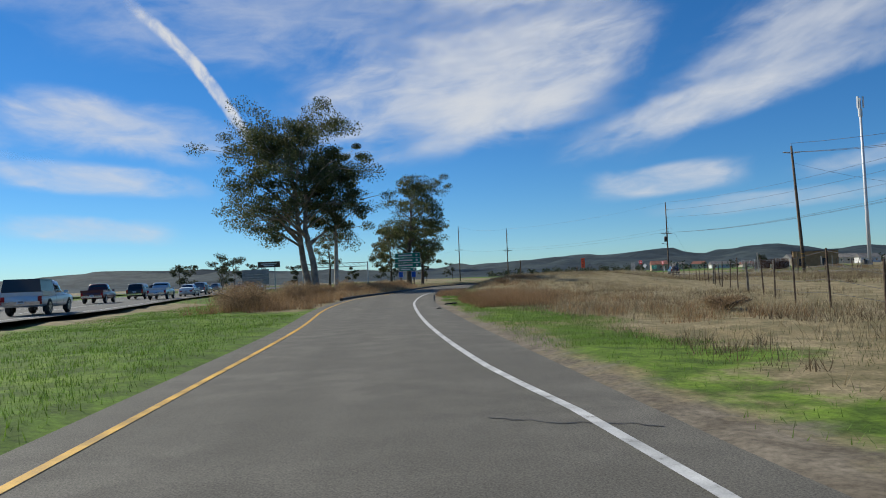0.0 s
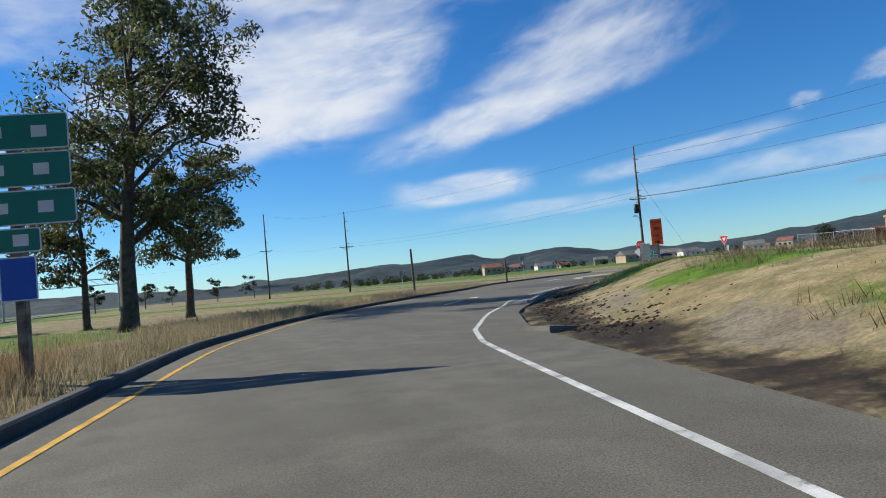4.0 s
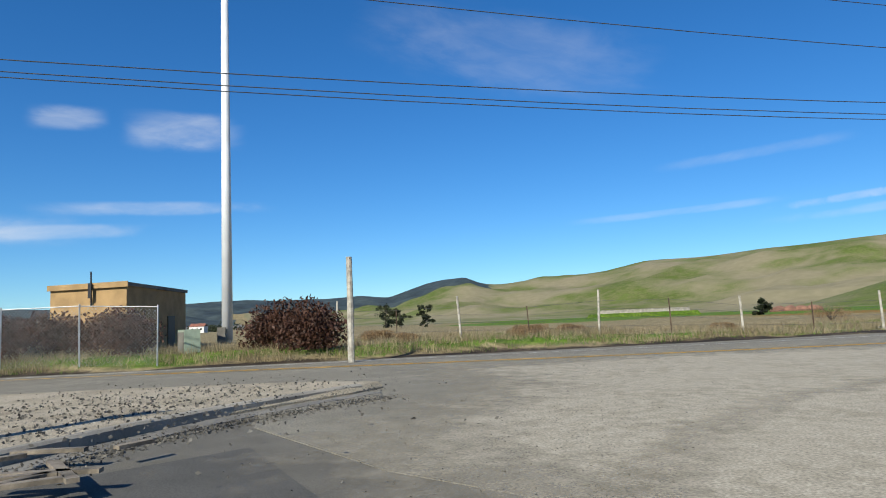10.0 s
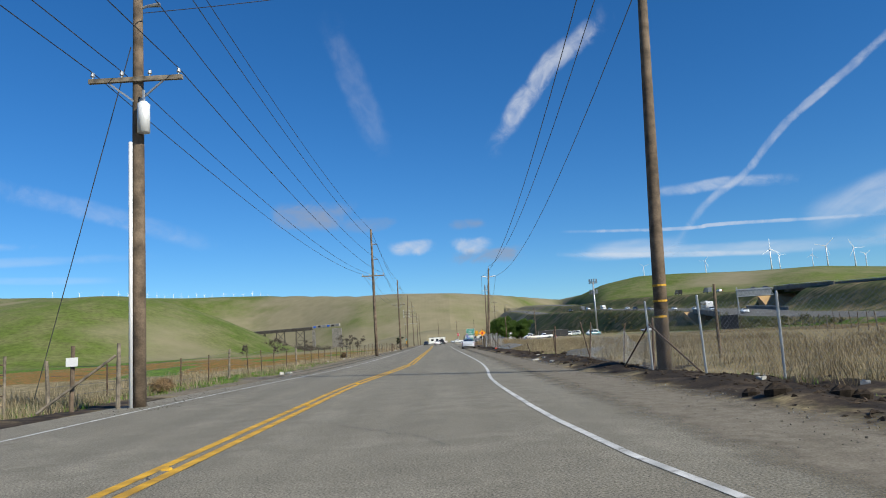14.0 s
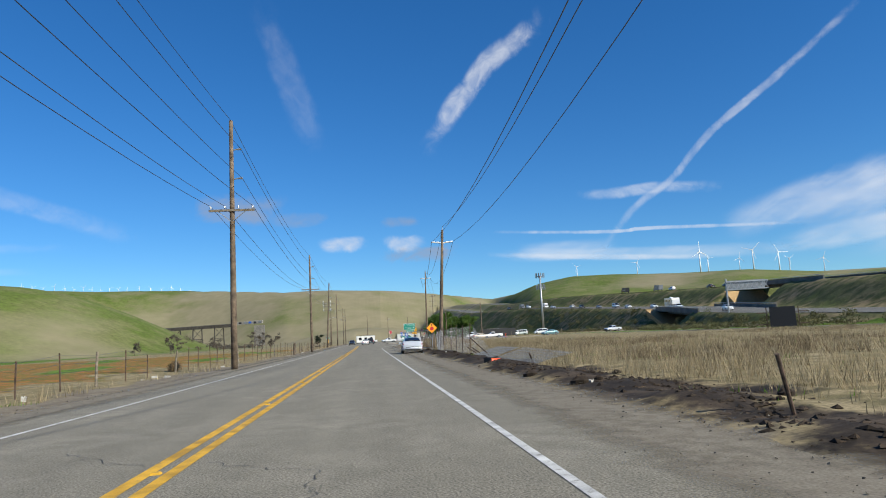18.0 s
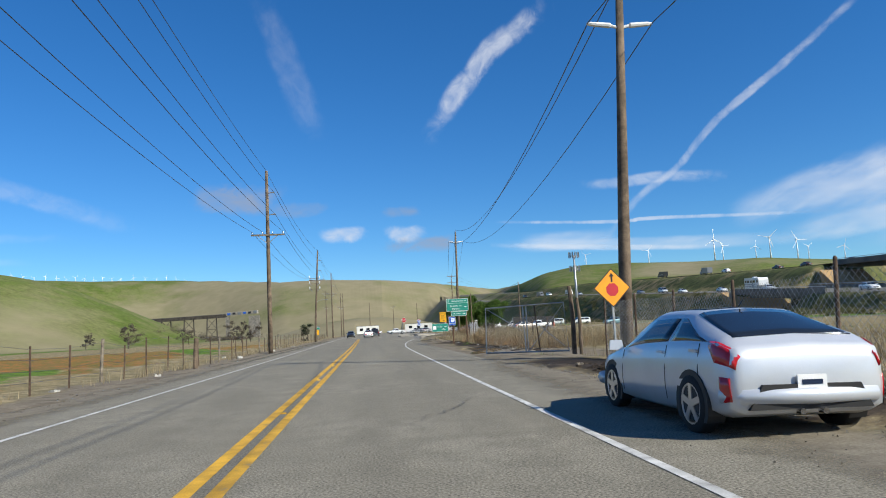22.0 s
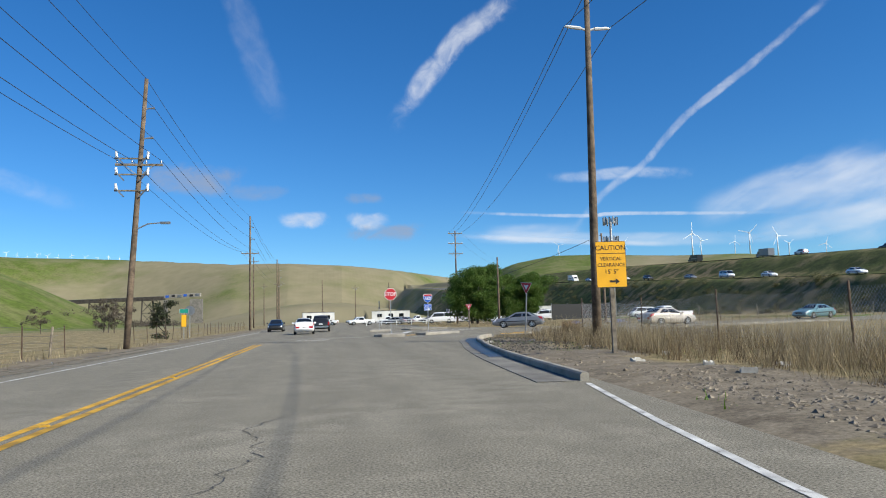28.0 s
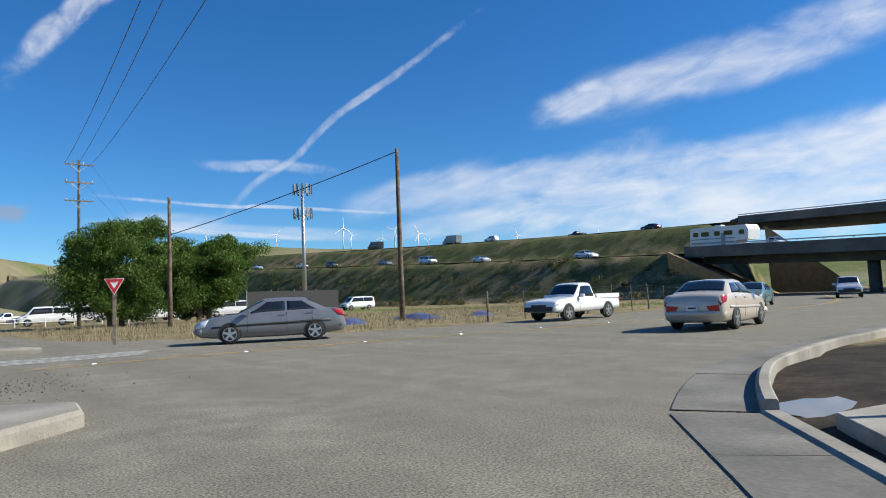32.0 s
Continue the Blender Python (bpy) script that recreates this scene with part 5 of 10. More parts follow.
def dust(outline, z, fade, step, label, material=M_DUST):
    """A sheet of drifted dust over a plan outline, thinning out over the last metres."""
    x0, x1, y0, y1 = min(p[0] for p in outline), max(p[0] for p in outline), min(p[1] for p in outline), max(p[1] for p in outline)
    ax, ay = np.arange(x0, x1 + step, step), np.arange(y0, y1 + step, step)
    gx_, gy_ = np.meshgrid(ax, ay)
    fx, fy = gx_.ravel(), gy_.ravel()
    ins = inside(fx, fy, outline)
    dist, _, _ = near_line(fx, fy, [Vector((*p, 0)) for p in list(outline) + [outline[0]]])
    lie = np.where(ins, np.clip(dist / fade, 0, 1), 0)
    nx_, k = len(ax), np.arange(len(fx)).reshape(len(ay), len(ax))
    q = np.stack([k[:-1, :-1], k[:-1, 1:], k[1:, 1:], k[1:, :-1]], -1).reshape(-1, 4)
    q = q[ins[q].any(1)]
    m = bpy.data.meshes.new("sand_drift")
    used = np.unique(q)
    back_ = np.zeros(len(fx), int)
    back_[used] = np.arange(len(used))
    m.from_pydata([(float(fx[i]), float(fy[i]), z) for i in used], [], back_[q].tolist())
    m.attributes.new("lie", "FLOAT", "POINT").data.foreach_set("value", lie[used].astype(np.float32))
    m.materials.append(material)
    return tagged(new("sand_drift", m), label, "sand", kind="structure")


dust([(15, -67.6), (11.6, -67.8), (9.0, -67.4), (6.6, -66.8), (4.6, -65.0), (2.6, -62.4), (1.2, -58.6), (0.6, -54.4), (0.4, -49.0), (2.6, -46.0), (4.4, -50.0), (5.2, -57.5), (7.2, -60.3), (9.4, -63.2), (12.4, -64.6), (15.6, -65.3)], Z_MAIN + 0.005, 1.5, 0.35, "dusty beige sand washed over the road's edge", M_GRIT)
dust([(12, -66.5), (4, -69.5), (-2, -66), (-7.5, -66), (-8.5, -58), (-5, -44), (0, -40), (3.5, -46), (5, -58)], Z_MAIN + 0.0035, 5.0, 0.6, "thin pale grit ground into the junction", M_GRIT)
dust([(0.5, -49), (0.3, -40), (0.35, -20), (0.55, 0), (0.6, 30), (0.8, 56), (1.8, 66), (2.6, 66), (2.9, 56), (2.9, 0), (2.9, -40), (3.2, -49)], Z_MAIN + 0.005, 1.3, 0.4, "tan dust blown over the road's gravelly shoulder")
dust([(-8.2, -14), (-7.9, 0), (-7.9, 60), (-8.1, 110), (-8.3, 150), (-10.2, 150), (-9.9, 110), (-9.8, 60), (-9.9, 0), (-10.4, -14)], Z_MAIN + 0.005, 1.2, 0.5, "tan dust along the far edge of the road")
isl = thing("traffic_island", "raised sandy gravel island with a broken dark kerb", "traffic island", kind="structure")
io = xy(spline([(*p, 0) for p in ISLAND + ISLAND[:1]], 1.0))[:-1]
part("gravel_top", Geo().prism(io, 0, 0.15, 0.1), M_SAND, isl)
kerb([(16.0, -75.6), (13, -74.75), (9.6, -74.55), (4.7, -71.75), (0.9, -69.35), (-1.6, -66.9)], "broken dark-stained concrete kerb along the gravel island", h=0.15, w=0.16, gutter=0.45, side=1, z=Z_RAMP)
island([(2.5, 157.9), (3.0, 157.2), (4.5, 157.3), (4.7, 160.6), (3.9, 161.4), (2.9, 160.4)], 0.2, "small raised concrete traffic island with a rounded rim")
island([(5.5, 159.6), (6.1, 159.0), (9.0, 161.9), (9.1, 162.7), (8.4, 163.2), (6.6, 162.2)], 0.2, "wedge-shaped raised concrete traffic island")
island([(3.4, 176.5), (5.2, 176.8), (5.6, 179.5), (3.8, 180.2)], 0.2, "small raised concrete traffic island beyond the crossing")
island([(6.6, 179.5), (7.4, 178.8), (11.0, 178.2), (10.6, 179.6), (8, 181.2)], 0.2, "long raised concrete traffic island beyond the crossing")
pad = thing("tactile_strip", "worn yellow tactile paving strip between the islands", "paving", kind="structure")
for i in range(5):
    for j in range(4):
        part("tactile_dome", Geo().box((4.95 + i * 0.16, 159.6 + j * 0.22, Z_MAIN + 0.012), (0.11, 0.14, 0.02)), M_YELLOW, pad)
# painted bars and words
marking([(-3.4, 158.5, 0), (2.3, 158.8, 0)], 0.28, M_WHITE, "white stop line", Z_MAIN + 0.006)
marking([(4.9, 156.6, 0), (8.9, 152.6, 0)], 0.2, M_WHITE, "white limit line", Z_MAIN + 0.006)
marking([(5.2, 165.5, 0), (6.6, 172.5, 0)], 0.5, M_WHITE, "white bar beyond the islands", Z_MAIN + 0.006)
st = lettering("STOP", 0.84, -1.4, 154.9, Z_MAIN + 0.006, M_WHITE, None, flat=True, stretch=2.5)
st.name = "road_lettering"
tagged(st, "white STOP painted on the asphalt", "road marking", kind="structure")
g = Geo()
arrow_pts = [(-1.9, -0.25), (-0.6, -0.25), (0.1, 0.1), (0.1, 0.55), (0.9, 0.1), (0.1, -0.6), (0.1, -0.15), (-0.5, -0.5), (-1.9, -0.5)]
ca_, sa_ = math.cos(radians(215)), math.sin(radians(215))
g.add([(15.0 + (x * ca_ - y * sa_) * 1.5, -82.6 + (x * sa_ + y * ca_) * 1.5, Z_RAMP + 0.006) for x, y in arrow_pts], [(0, 1, 2, 7, 8), (2, 3, 4), (2, 4, 5), (2, 5, 6, 7)])
tagged(part("road_marking", g, M_WHITE), "white turn arrow painted on the ramp", "road marking", kind="structure")
tagged(part("road_marking", Geo().box((33.6, -57.9, Z_RAMP + 0.006), (0.42, 1.4, 0.006), -25), M_WHITE), "short white lane dash on the ramp", "road marking", kind="structure")
for a, b in (((37.1, -52.9, 0), (34.9, -56.2, 0)),):
    marking([a, b], 0.13, M_WHITE, "short white lane dash on the ramp", Z_RAMP + 0.006)


# ---- pump house, fence and monopole beside the junction ----
M_STUCCO = mat("stucco_tan", (0.4, 0.26, 0.12), 0.95, var=0.14, scale=1.5, bump=0.4, bscale=55)
ph = thing("pump_house", "small tan stucco utility building with a flat roof", "building", pose(-23.3, -75.0, 0))
# local axes: along the short wall and along the long wall
au, av = Vector((-2.05, -3.75, 0)).normalized(), Vector((-7.9, 1.6, 0)).normalized()


def on(u, v, z):
    return tuple(au * u + av * v + Vector((0, 0, z)))


def slab(name, u0, u1, v0, v1, z0, z1, material, parent, label=""):
    vs = [on(u, v, z) for z in (z0, z1) for u, v in ((u0, v0), (u1, v0), (u1, v1), (u0, v1))]
    return part(name, Geo().add(vs, [(3, 2, 1, 0), (4, 5, 6, 7), (0, 1, 5, 4), (1, 2, 6, 5), (2, 3, 7, 6), (3, 0, 4, 7)]), material, parent, label)


slab("wall", 0, 4.3, 0, 0.2, -0.2, 3.45, M_STUCCO, ph)
slab("wall", 0, 4.3, 7.9, 8.1, -0.2, 3.45, M_STUCCO, ph)
slab("wall", 0, 0.2, 0.2, 7.9, -0.2, 3.45, M_STUCCO, ph)
slab("wall", 4.1, 4.3, 0.2, 7.9, -0.2, 3.45, M_STUCCO, ph)
slab("roof", -0.1, 4.4, -0.1, 8.2, 3.452, 3.62, M_CONCG, ph)
slab("parapet", -0.12, 4.42, -0.14, -0.1, 3.4, 3.66, M_STUCCO, ph)
slab("door", -0.06, -0.004, 1.0, 2.0, 0, 2.1, M_DARK, ph, "dark steel door")
slab("door", -0.06, -0.004, 5.2, 6.2, 0, 2.1, M_DARK, ph, "dark steel door")
slab("meter_box", 1.0, 1.35, -0.2, -0.004, 1.3, 1.75, S_BACK, ph, "small grey meter box")
part("antenna", Geo().tube([on(1.9, -0.1, 2.6), on(1.9, -0.15, 4.2)], 0.04, 6).box(on(1.9, -0.25, 3.3), (0.14, 0.14, 0.7)), M_DARK, ph, "dark panel antenna on a pipe")
tk = thing("storage_tank", "cream domed tank beside the pump house", "tank", pose(-20.6, -77.4, 0))
part("shell", Geo().tube([(0, 0, 0), (0, 0, 1.2), (0, 0, 1.65), (0, 0, 1.85), (0, 0, 1.92)], [0.95, 0.95, 0.8, 0.5, 0.1], 20), mat("tank_cream", (0.55, 0.44, 0.3), 0.5, var=0.12), tk, smooth=True)
tk2 = copy_thing(tk, pose(-22.4, -80.4, 0))
mono = thing("cell_tower", "tall pale steel monopole tower with antennas at the top", "cell tower", pose(-36.0, -71.4, 0))
part("mast", Geo().tube([(0, 0, -0.3), (0, 0, 12), (0, 0, 32)], [0.36, 0.3, 0.2], 20), M_STEELW, mono, smooth=True)
for k in range(3):
    a = radians(120 * k + 20)
    part("antenna_panel", Geo().box((0.55 * math.cos(a), 0.55 * math.sin(a), 31.2), (0.3, 0.3, 2.2), 120 * k + 20), M_STEELW, mono)
part("antenna_panel", Geo().tube([(0, 0, 28.5), (0, 0, 30)], 0.36, 12), M_STEELW, mono)
part("cabinet", Geo().box((0.8, -0.3, 0.7), (0.7, 0.5, 1.4)), M_CONCG, mono)

# cell tower with two rings of panels beyond the cross street
tw = thing("cell_tower", "slim steel cell tower with two rings of panel antennas", "cell tower", pose(74.2, 283.6, ground_z(74.2, 283.6)))
part("mast", Geo().tube([(0, 0, -0.5), (0, 0, 25)], [0.5, 0.32], 14), M_STEEL, tw, smooth=True)
for zz in (25.3, 20.2):
    for k in range(12):
        a = radians(30 * k)
        part("antenna_panel", Geo().box((1.9 * math.cos(a), 1.9 * math.sin(a), zz), (0.22, 0.36, 2.1), 30 * k), S_BACK, tw)
    part("antenna_ring", Geo().tube([(1.8 * math.cos(radians(20 * k)), 1.8 * math.sin(radians(20 * k)), zz - 0.3) for k in range(19)], 0.05, 6), M_STEEL, tw)
    for k in range(3):
        a = radians(120 * k)
        part("antenna_arm", Geo().beam((0, 0, zz - 0.3), (1.8 * math.cos(a), 1.8 * math.sin(a), zz - 0.3), 0.1), M_STEEL, tw)

# more poles round the junction
for x, y, h, arms, lab in ((31, 187.3, 10.4, [], "plain brown wooden pole carrying one wire"), (22.6, 203.8, 9.2, [], "short bare wooden pole behind the trees"), (20.6, 224, 15.5, [(15.0, 1.2), (13.3, 1.2), (11.6, 1.2)], "wooden pole with three stacked crossarms")):
    pole(x, y, h, arms, r=0.16, label=lab)
for k, (x, y, h) in enumerate([(-10, 246, 13), (-16, 262, 15), (-2, 300, 12), (8, 330, 12), (16, 300, 11), (-20, 330, 13)]):
    pole(x, y, h, [(h - 1.0, 1.1)] if k % 2 else [], r=0.15, label="distant wooden utility pole beyond the junction")
wire([(31, 187.3, 10.2), (22.6, 203.8, 6.5)], 0.2, 0.03, "heavy black service cable")
for dx in (-1.1, 0, 1.1):
    wire([(11.38 + dx, 141, 14.2 if dx else 15.9), (20.6 + dx, 224, 15.2)], 1.4, 0.02)
for dx in (-1.0, 1.0):
    wire([(20.6 + dx, 224, 15.2), (60 + dx, 330, 16)], 1.5)
for a, b in (((19.7, -151.5, 15.1), (-9.0, -100.4, 16.3)), ((19.2, -151.5, 9.2), (-9.5, -100.4, 10.4)), ((19.2, -151.5, 8.6), (-9.5, -100.4, 9.7)), ((32.3, -173, 17.8), (19.7, -151.5, 15.1)), ((31.8, -173, 10.3), (19.2, -151.5, 9.2)), ((60, -215, 9), (31.8, -173, 10.3))):
    wire([a, b], 0.9)
wire([(-9.7, -28.5, 10.6), (4.9, -26.5, 13.2)], 0.25, 0.012, "thin guy wire between two poles")
part_tr = thing("transformer", "pale grey can transformer hanging on a pole", "transformer", pose(-9.5, -28.75, 7.55))
part("can", Geo().tube([(0, 0, -0.42), (0, 0, 0.36), (0, 0, 0.43)], [0.16, 0.16, 0.08], 12), M_STEELW, part_tr, smooth=True)
part("bushing", Geo().tube([(0, 0, 0.45), (0, 0, 0.75)], 0.04, 6), M_STEEL, part_tr)
tr2 = thing("transformer", "black can transformer hanging on a pole", "transformer", pose(-8.7, -100.7, 8.0))
part("can", Geo().tube([(0, 0, -0.6), (0, 0, 0.55), (0, 0, 0.63)], [0.28, 0.28, 0.15], 12), M_DARK, tr2, smooth=True)
rs = thing("conduit", "white plastic riser pipe strapped to a pole", "pipe", pose(-9.86, -28.72, 0))
part("pipe", Geo().tube([(0, 0, 0), (0, 0, 6.9)], 0.05, 10), M_STEELW, rs, smooth=True)
wire([(-9.1, -100.4, 12), (-14.5, -96.5, 0)], 0.02, 0.012, "slanting steel guy wire")
wire([(-9.9, -28.6, 9.6), (-14.5, -25.0, 0)], 0.02, 0.014, "slanting steel guy wire")


def street_arm(x, y, z, dx, dy):
    ob = thing("street_lamp", "cobra-head street lamp on a curved arm from a pole", "street lamp", pose(x, y, z))
    part("arm", Geo().tube([(0, 0, 0), (dx * 0.5, dy * 0.5, 0.35), (dx, dy, 0.4)], 0.035, 6), M_STEEL, ob)
    part("head", Geo().box((dx * 1.15, dy * 1.15, 0.38), (0.5, 0.22, 0.12)), S_BACK, ob)


street_arm(-8.9, -100.4, 6.6, 1.0, 0.4)
street_arm(-10.9, 152, 6.4, 1.5, -0.3)
# switchgear on the pole before the junction
for k in range(3):
    o = thing("switch_gear", "cluster of pale insulators and cutouts on a pole", "switchgear", pose(-11.0, 151.85, 8.6 + 0.9 * k))
    for s in (-0.8, 0.8):
        part("insulator", Geo().tube([(s, 0, 0), (s * 1.05, 0, 0.4)], [0.09, 0.06], 8), M_STEELW, o)
        part("cutout", Geo().beam((s * 0.5, -0.05, -0.35), (s * 1.0, -0.1, 0.1), 0.07), S_BACK, o)
    part("cross_bar", Geo().beam((-0.9, 0, 0), (0.9, 0, 0), 0.08), M_WOODG, o)


# ---- vehicles ----
def paint(name, col, metal=0.35, rough=0.32):
    m = mat(name, col, rough, metal, var=0.04, scale=1.5, bump=0.0)
    m.node_tree.nodes["Principled BSDF"].inputs["Coat Weight"].default_value = 0.6
    return m


P_GOLD, P_SILVER, P_WHITE, P_GREY = paint("paint_gold", (0.58, 0.51, 0.43), 0.2), paint("paint_silver", (0.62, 0.64, 0.68)), paint("paint_white", (0.78, 0.78, 0.78), 0.0), paint("paint_grey", (0.2, 0.21, 0.23))
P_BLACK, P_RED, P_BLUE, P_TEAL = paint("paint_black", (0.015, 0.016, 0.018), 0.2), paint("paint_maroon", (0.12, 0.02, 0.02)), paint("paint_navy", (0.02, 0.035, 0.08)), paint("paint_teal", (0.16, 0.3, 0.33))
P_YELLOW = paint("paint_yellow", (0.7, 0.45, 0.02), 0.0)
C_GLASS = plain("car_glass", (0.012, 0.014, 0.016), 0.04, 0.0, 0.0, 0.9)
C_TYRE = mat("tyre_rubber", (0.018, 0.018, 0.019), 0.85, var=0.2, scale=8, bump=0.2, bscale=80)
C_TRIM = plain("black_plastic", (0.02, 0.02, 0.021), 0.6)
C_RIM = plain("alloy", (0.55, 0.56, 0.58), 0.28, 0.9)
C_TAIL, C_HEAD = plain("tail_lens", (0.4, 0.01, 0.015), 0.12, 0.0, 0.5), plain("head_lens", (0.7, 0.72, 0.75), 0.08, 0.2, 0.5)
C_CHROME = plain("chrome", (0.7, 0.7, 0.72), 0.12, 1.0)

STYLES = {
    # stations: along, low, belt, half-width; house: rear base, rear roof, front roof, front base, roof height, base and roof half-width
    "sedan": dict(st=[(-2.38, 0.4, 0.72, 0.72), (-2.33, 0.3, 0.9, 0.8), (-2.15, 0.24, 0.99, 0.85), (-1.5, 0.2, 1.0, 0.885), (-0.5, 0.18, 0.96, 0.89), (0.5, 0.18, 0.93, 0.89), (1.15, 0.18, 0.9, 0.885), (1.8, 0.2, 0.82, 0.86), (2.2, 0.24, 0.73, 0.8), (2.38, 0.34, 0.6, 0.68)], house=(-1.78, -1.1, 0.2, 1.08, 1.42, 0.8, 0.57), wheels=(-1.35, 1.33, 0.32)),
    "hatch": dict(st=[(-2.12, 0.42, 0.84, 0.74), (-2.07, 0.3, 0.96, 0.82), (-1.85, 0.24, 1.03, 0.87), (-1.2, 0.2, 1.02, 0.9), (-0.3, 0.18, 0.97, 0.9), (0.6, 0.18, 0.92, 0.895), (1.2, 0.2, 0.86, 0.88), (1.75, 0.22, 0.76, 0.84), (2.1, 0.34, 0.6, 0.7)], house=(-2.0, -0.95, 0.15, 1.15, 1.42, 0.8, 0.58), wheels=(-1.33, 1.32, 0.34)),
    "suv": dict(st=[(-2.3, 0.45, 0.9, 0.8), (-2.24, 0.34, 1.05, 0.88), (-1.5, 0.28, 1.08, 0.92), (0.0, 0.26, 1.05, 0.92), (0.9, 0.26, 1.02, 0.92), (1.6, 0.28, 0.98, 0.9), (2.1, 0.32, 0.86, 0.86), (2.28, 0.42, 0.7, 0.76)], house=(-2.2, -2.0, 0.25, 0.98, 1.7, 0.86, 0.68), wheels=(-1.35, 1.35, 0.37)),
    "pickup": dict(st=[(-2.62, 0.5, 0.86, 0.8), (-2.58, 0.42, 0.92, 0.86), (-1.6, 0.4, 0.94, 0.88), (-0.3, 0.36, 0.96, 0.89), (0.6, 0.36, 0.98, 0.89), (1.2, 0.36, 0.98, 0.89), (1.9, 0.36, 0.94, 0.88), (2.45, 0.4, 0.86, 0.85), (2.6, 0.48, 0.7, 0.78)], house=(-0.62, -0.5, 0.4, 1.0, 1.66, 0.83, 0.66), wheels=(-1.55, 1.6, 0.36)),
    "van": dict(st=[(-2.7, 0.45, 1.1, 0.9), (-2.66, 0.34, 1.2, 0.97), (0, 0.3, 1.2, 0.98), (1.6, 0.3, 1.15, 0.97), (2.3, 0.34, 1.0, 0.93), (2.55, 0.44, 0.8, 0.84)], house=(-2.64, -2.55, 1.1, 1.9, 2.05, 0.94, 0.82), wheels=(-1.6, 1.6, 0.36)),
}


def wheel_parts(ob, x, y, r, side):
    w = part("wheel", Geo().tube([(x - side * 0.2, y, r), (x - side * 0.185, y, r)], r * 0.5, 12), C_TRIM, ob)
    tv, tf, n = [], [], 20
    prof = [(-0.2, 0.62), (-0.19, 0.93), (-0.15, 1.0), (-0.03, 1.0), (0.0, 0.93), (0.004, 0.68)]
    for k in range(n):
        a = 2 * math.pi * k / n
        tv += [(x + side * o, y + r * q * math.cos(a), r + r * q * math.sin(a)) for o, q in prof]
    m = len(prof)
    tf = [(k * m + j, k * m + j + 1, ((k + 1) % n) * m + j + 1, ((k + 1) % n) * m + j) for k in range(n) for j in range(m - 1)]
    part("tyre", Geo().add(tv, tf), C_TYRE, w, smooth=True)
    g = Geo().tube([(x - side * 0.02, y, r), (x + side * 0.004, y, r)], [r * 0.2, r * 0.15], 10)
    for k in range(5):
        a = 2 * math.pi * k / 5 + 0.3
        g.beam((x - side * 0.01, y, r), (x - side * 0.012, y + r * 0.64 * math.cos(a), r + r * 0.64 * math.sin(a)), 0.075, 0.03, up=(1, 0, 0))
    rv = []
    for k in range(n):
        a = 2 * math.pi * k / n
        rv += [(x + side * o, y + r * q * math.cos(a), r + r * q * math.sin(a)) for o, q in ((-0.04, 0.6), (0.002, 0.63), (0.004, 0.69))]
    g.add(rv, [(k * 3 + j, k * 3 + j + 1, ((k + 1) % n) * 3 + j + 1, ((k + 1) % n) * 3 + j) for k in range(n) for j in range(2)])
    part("rim", g, C_RIM, w)


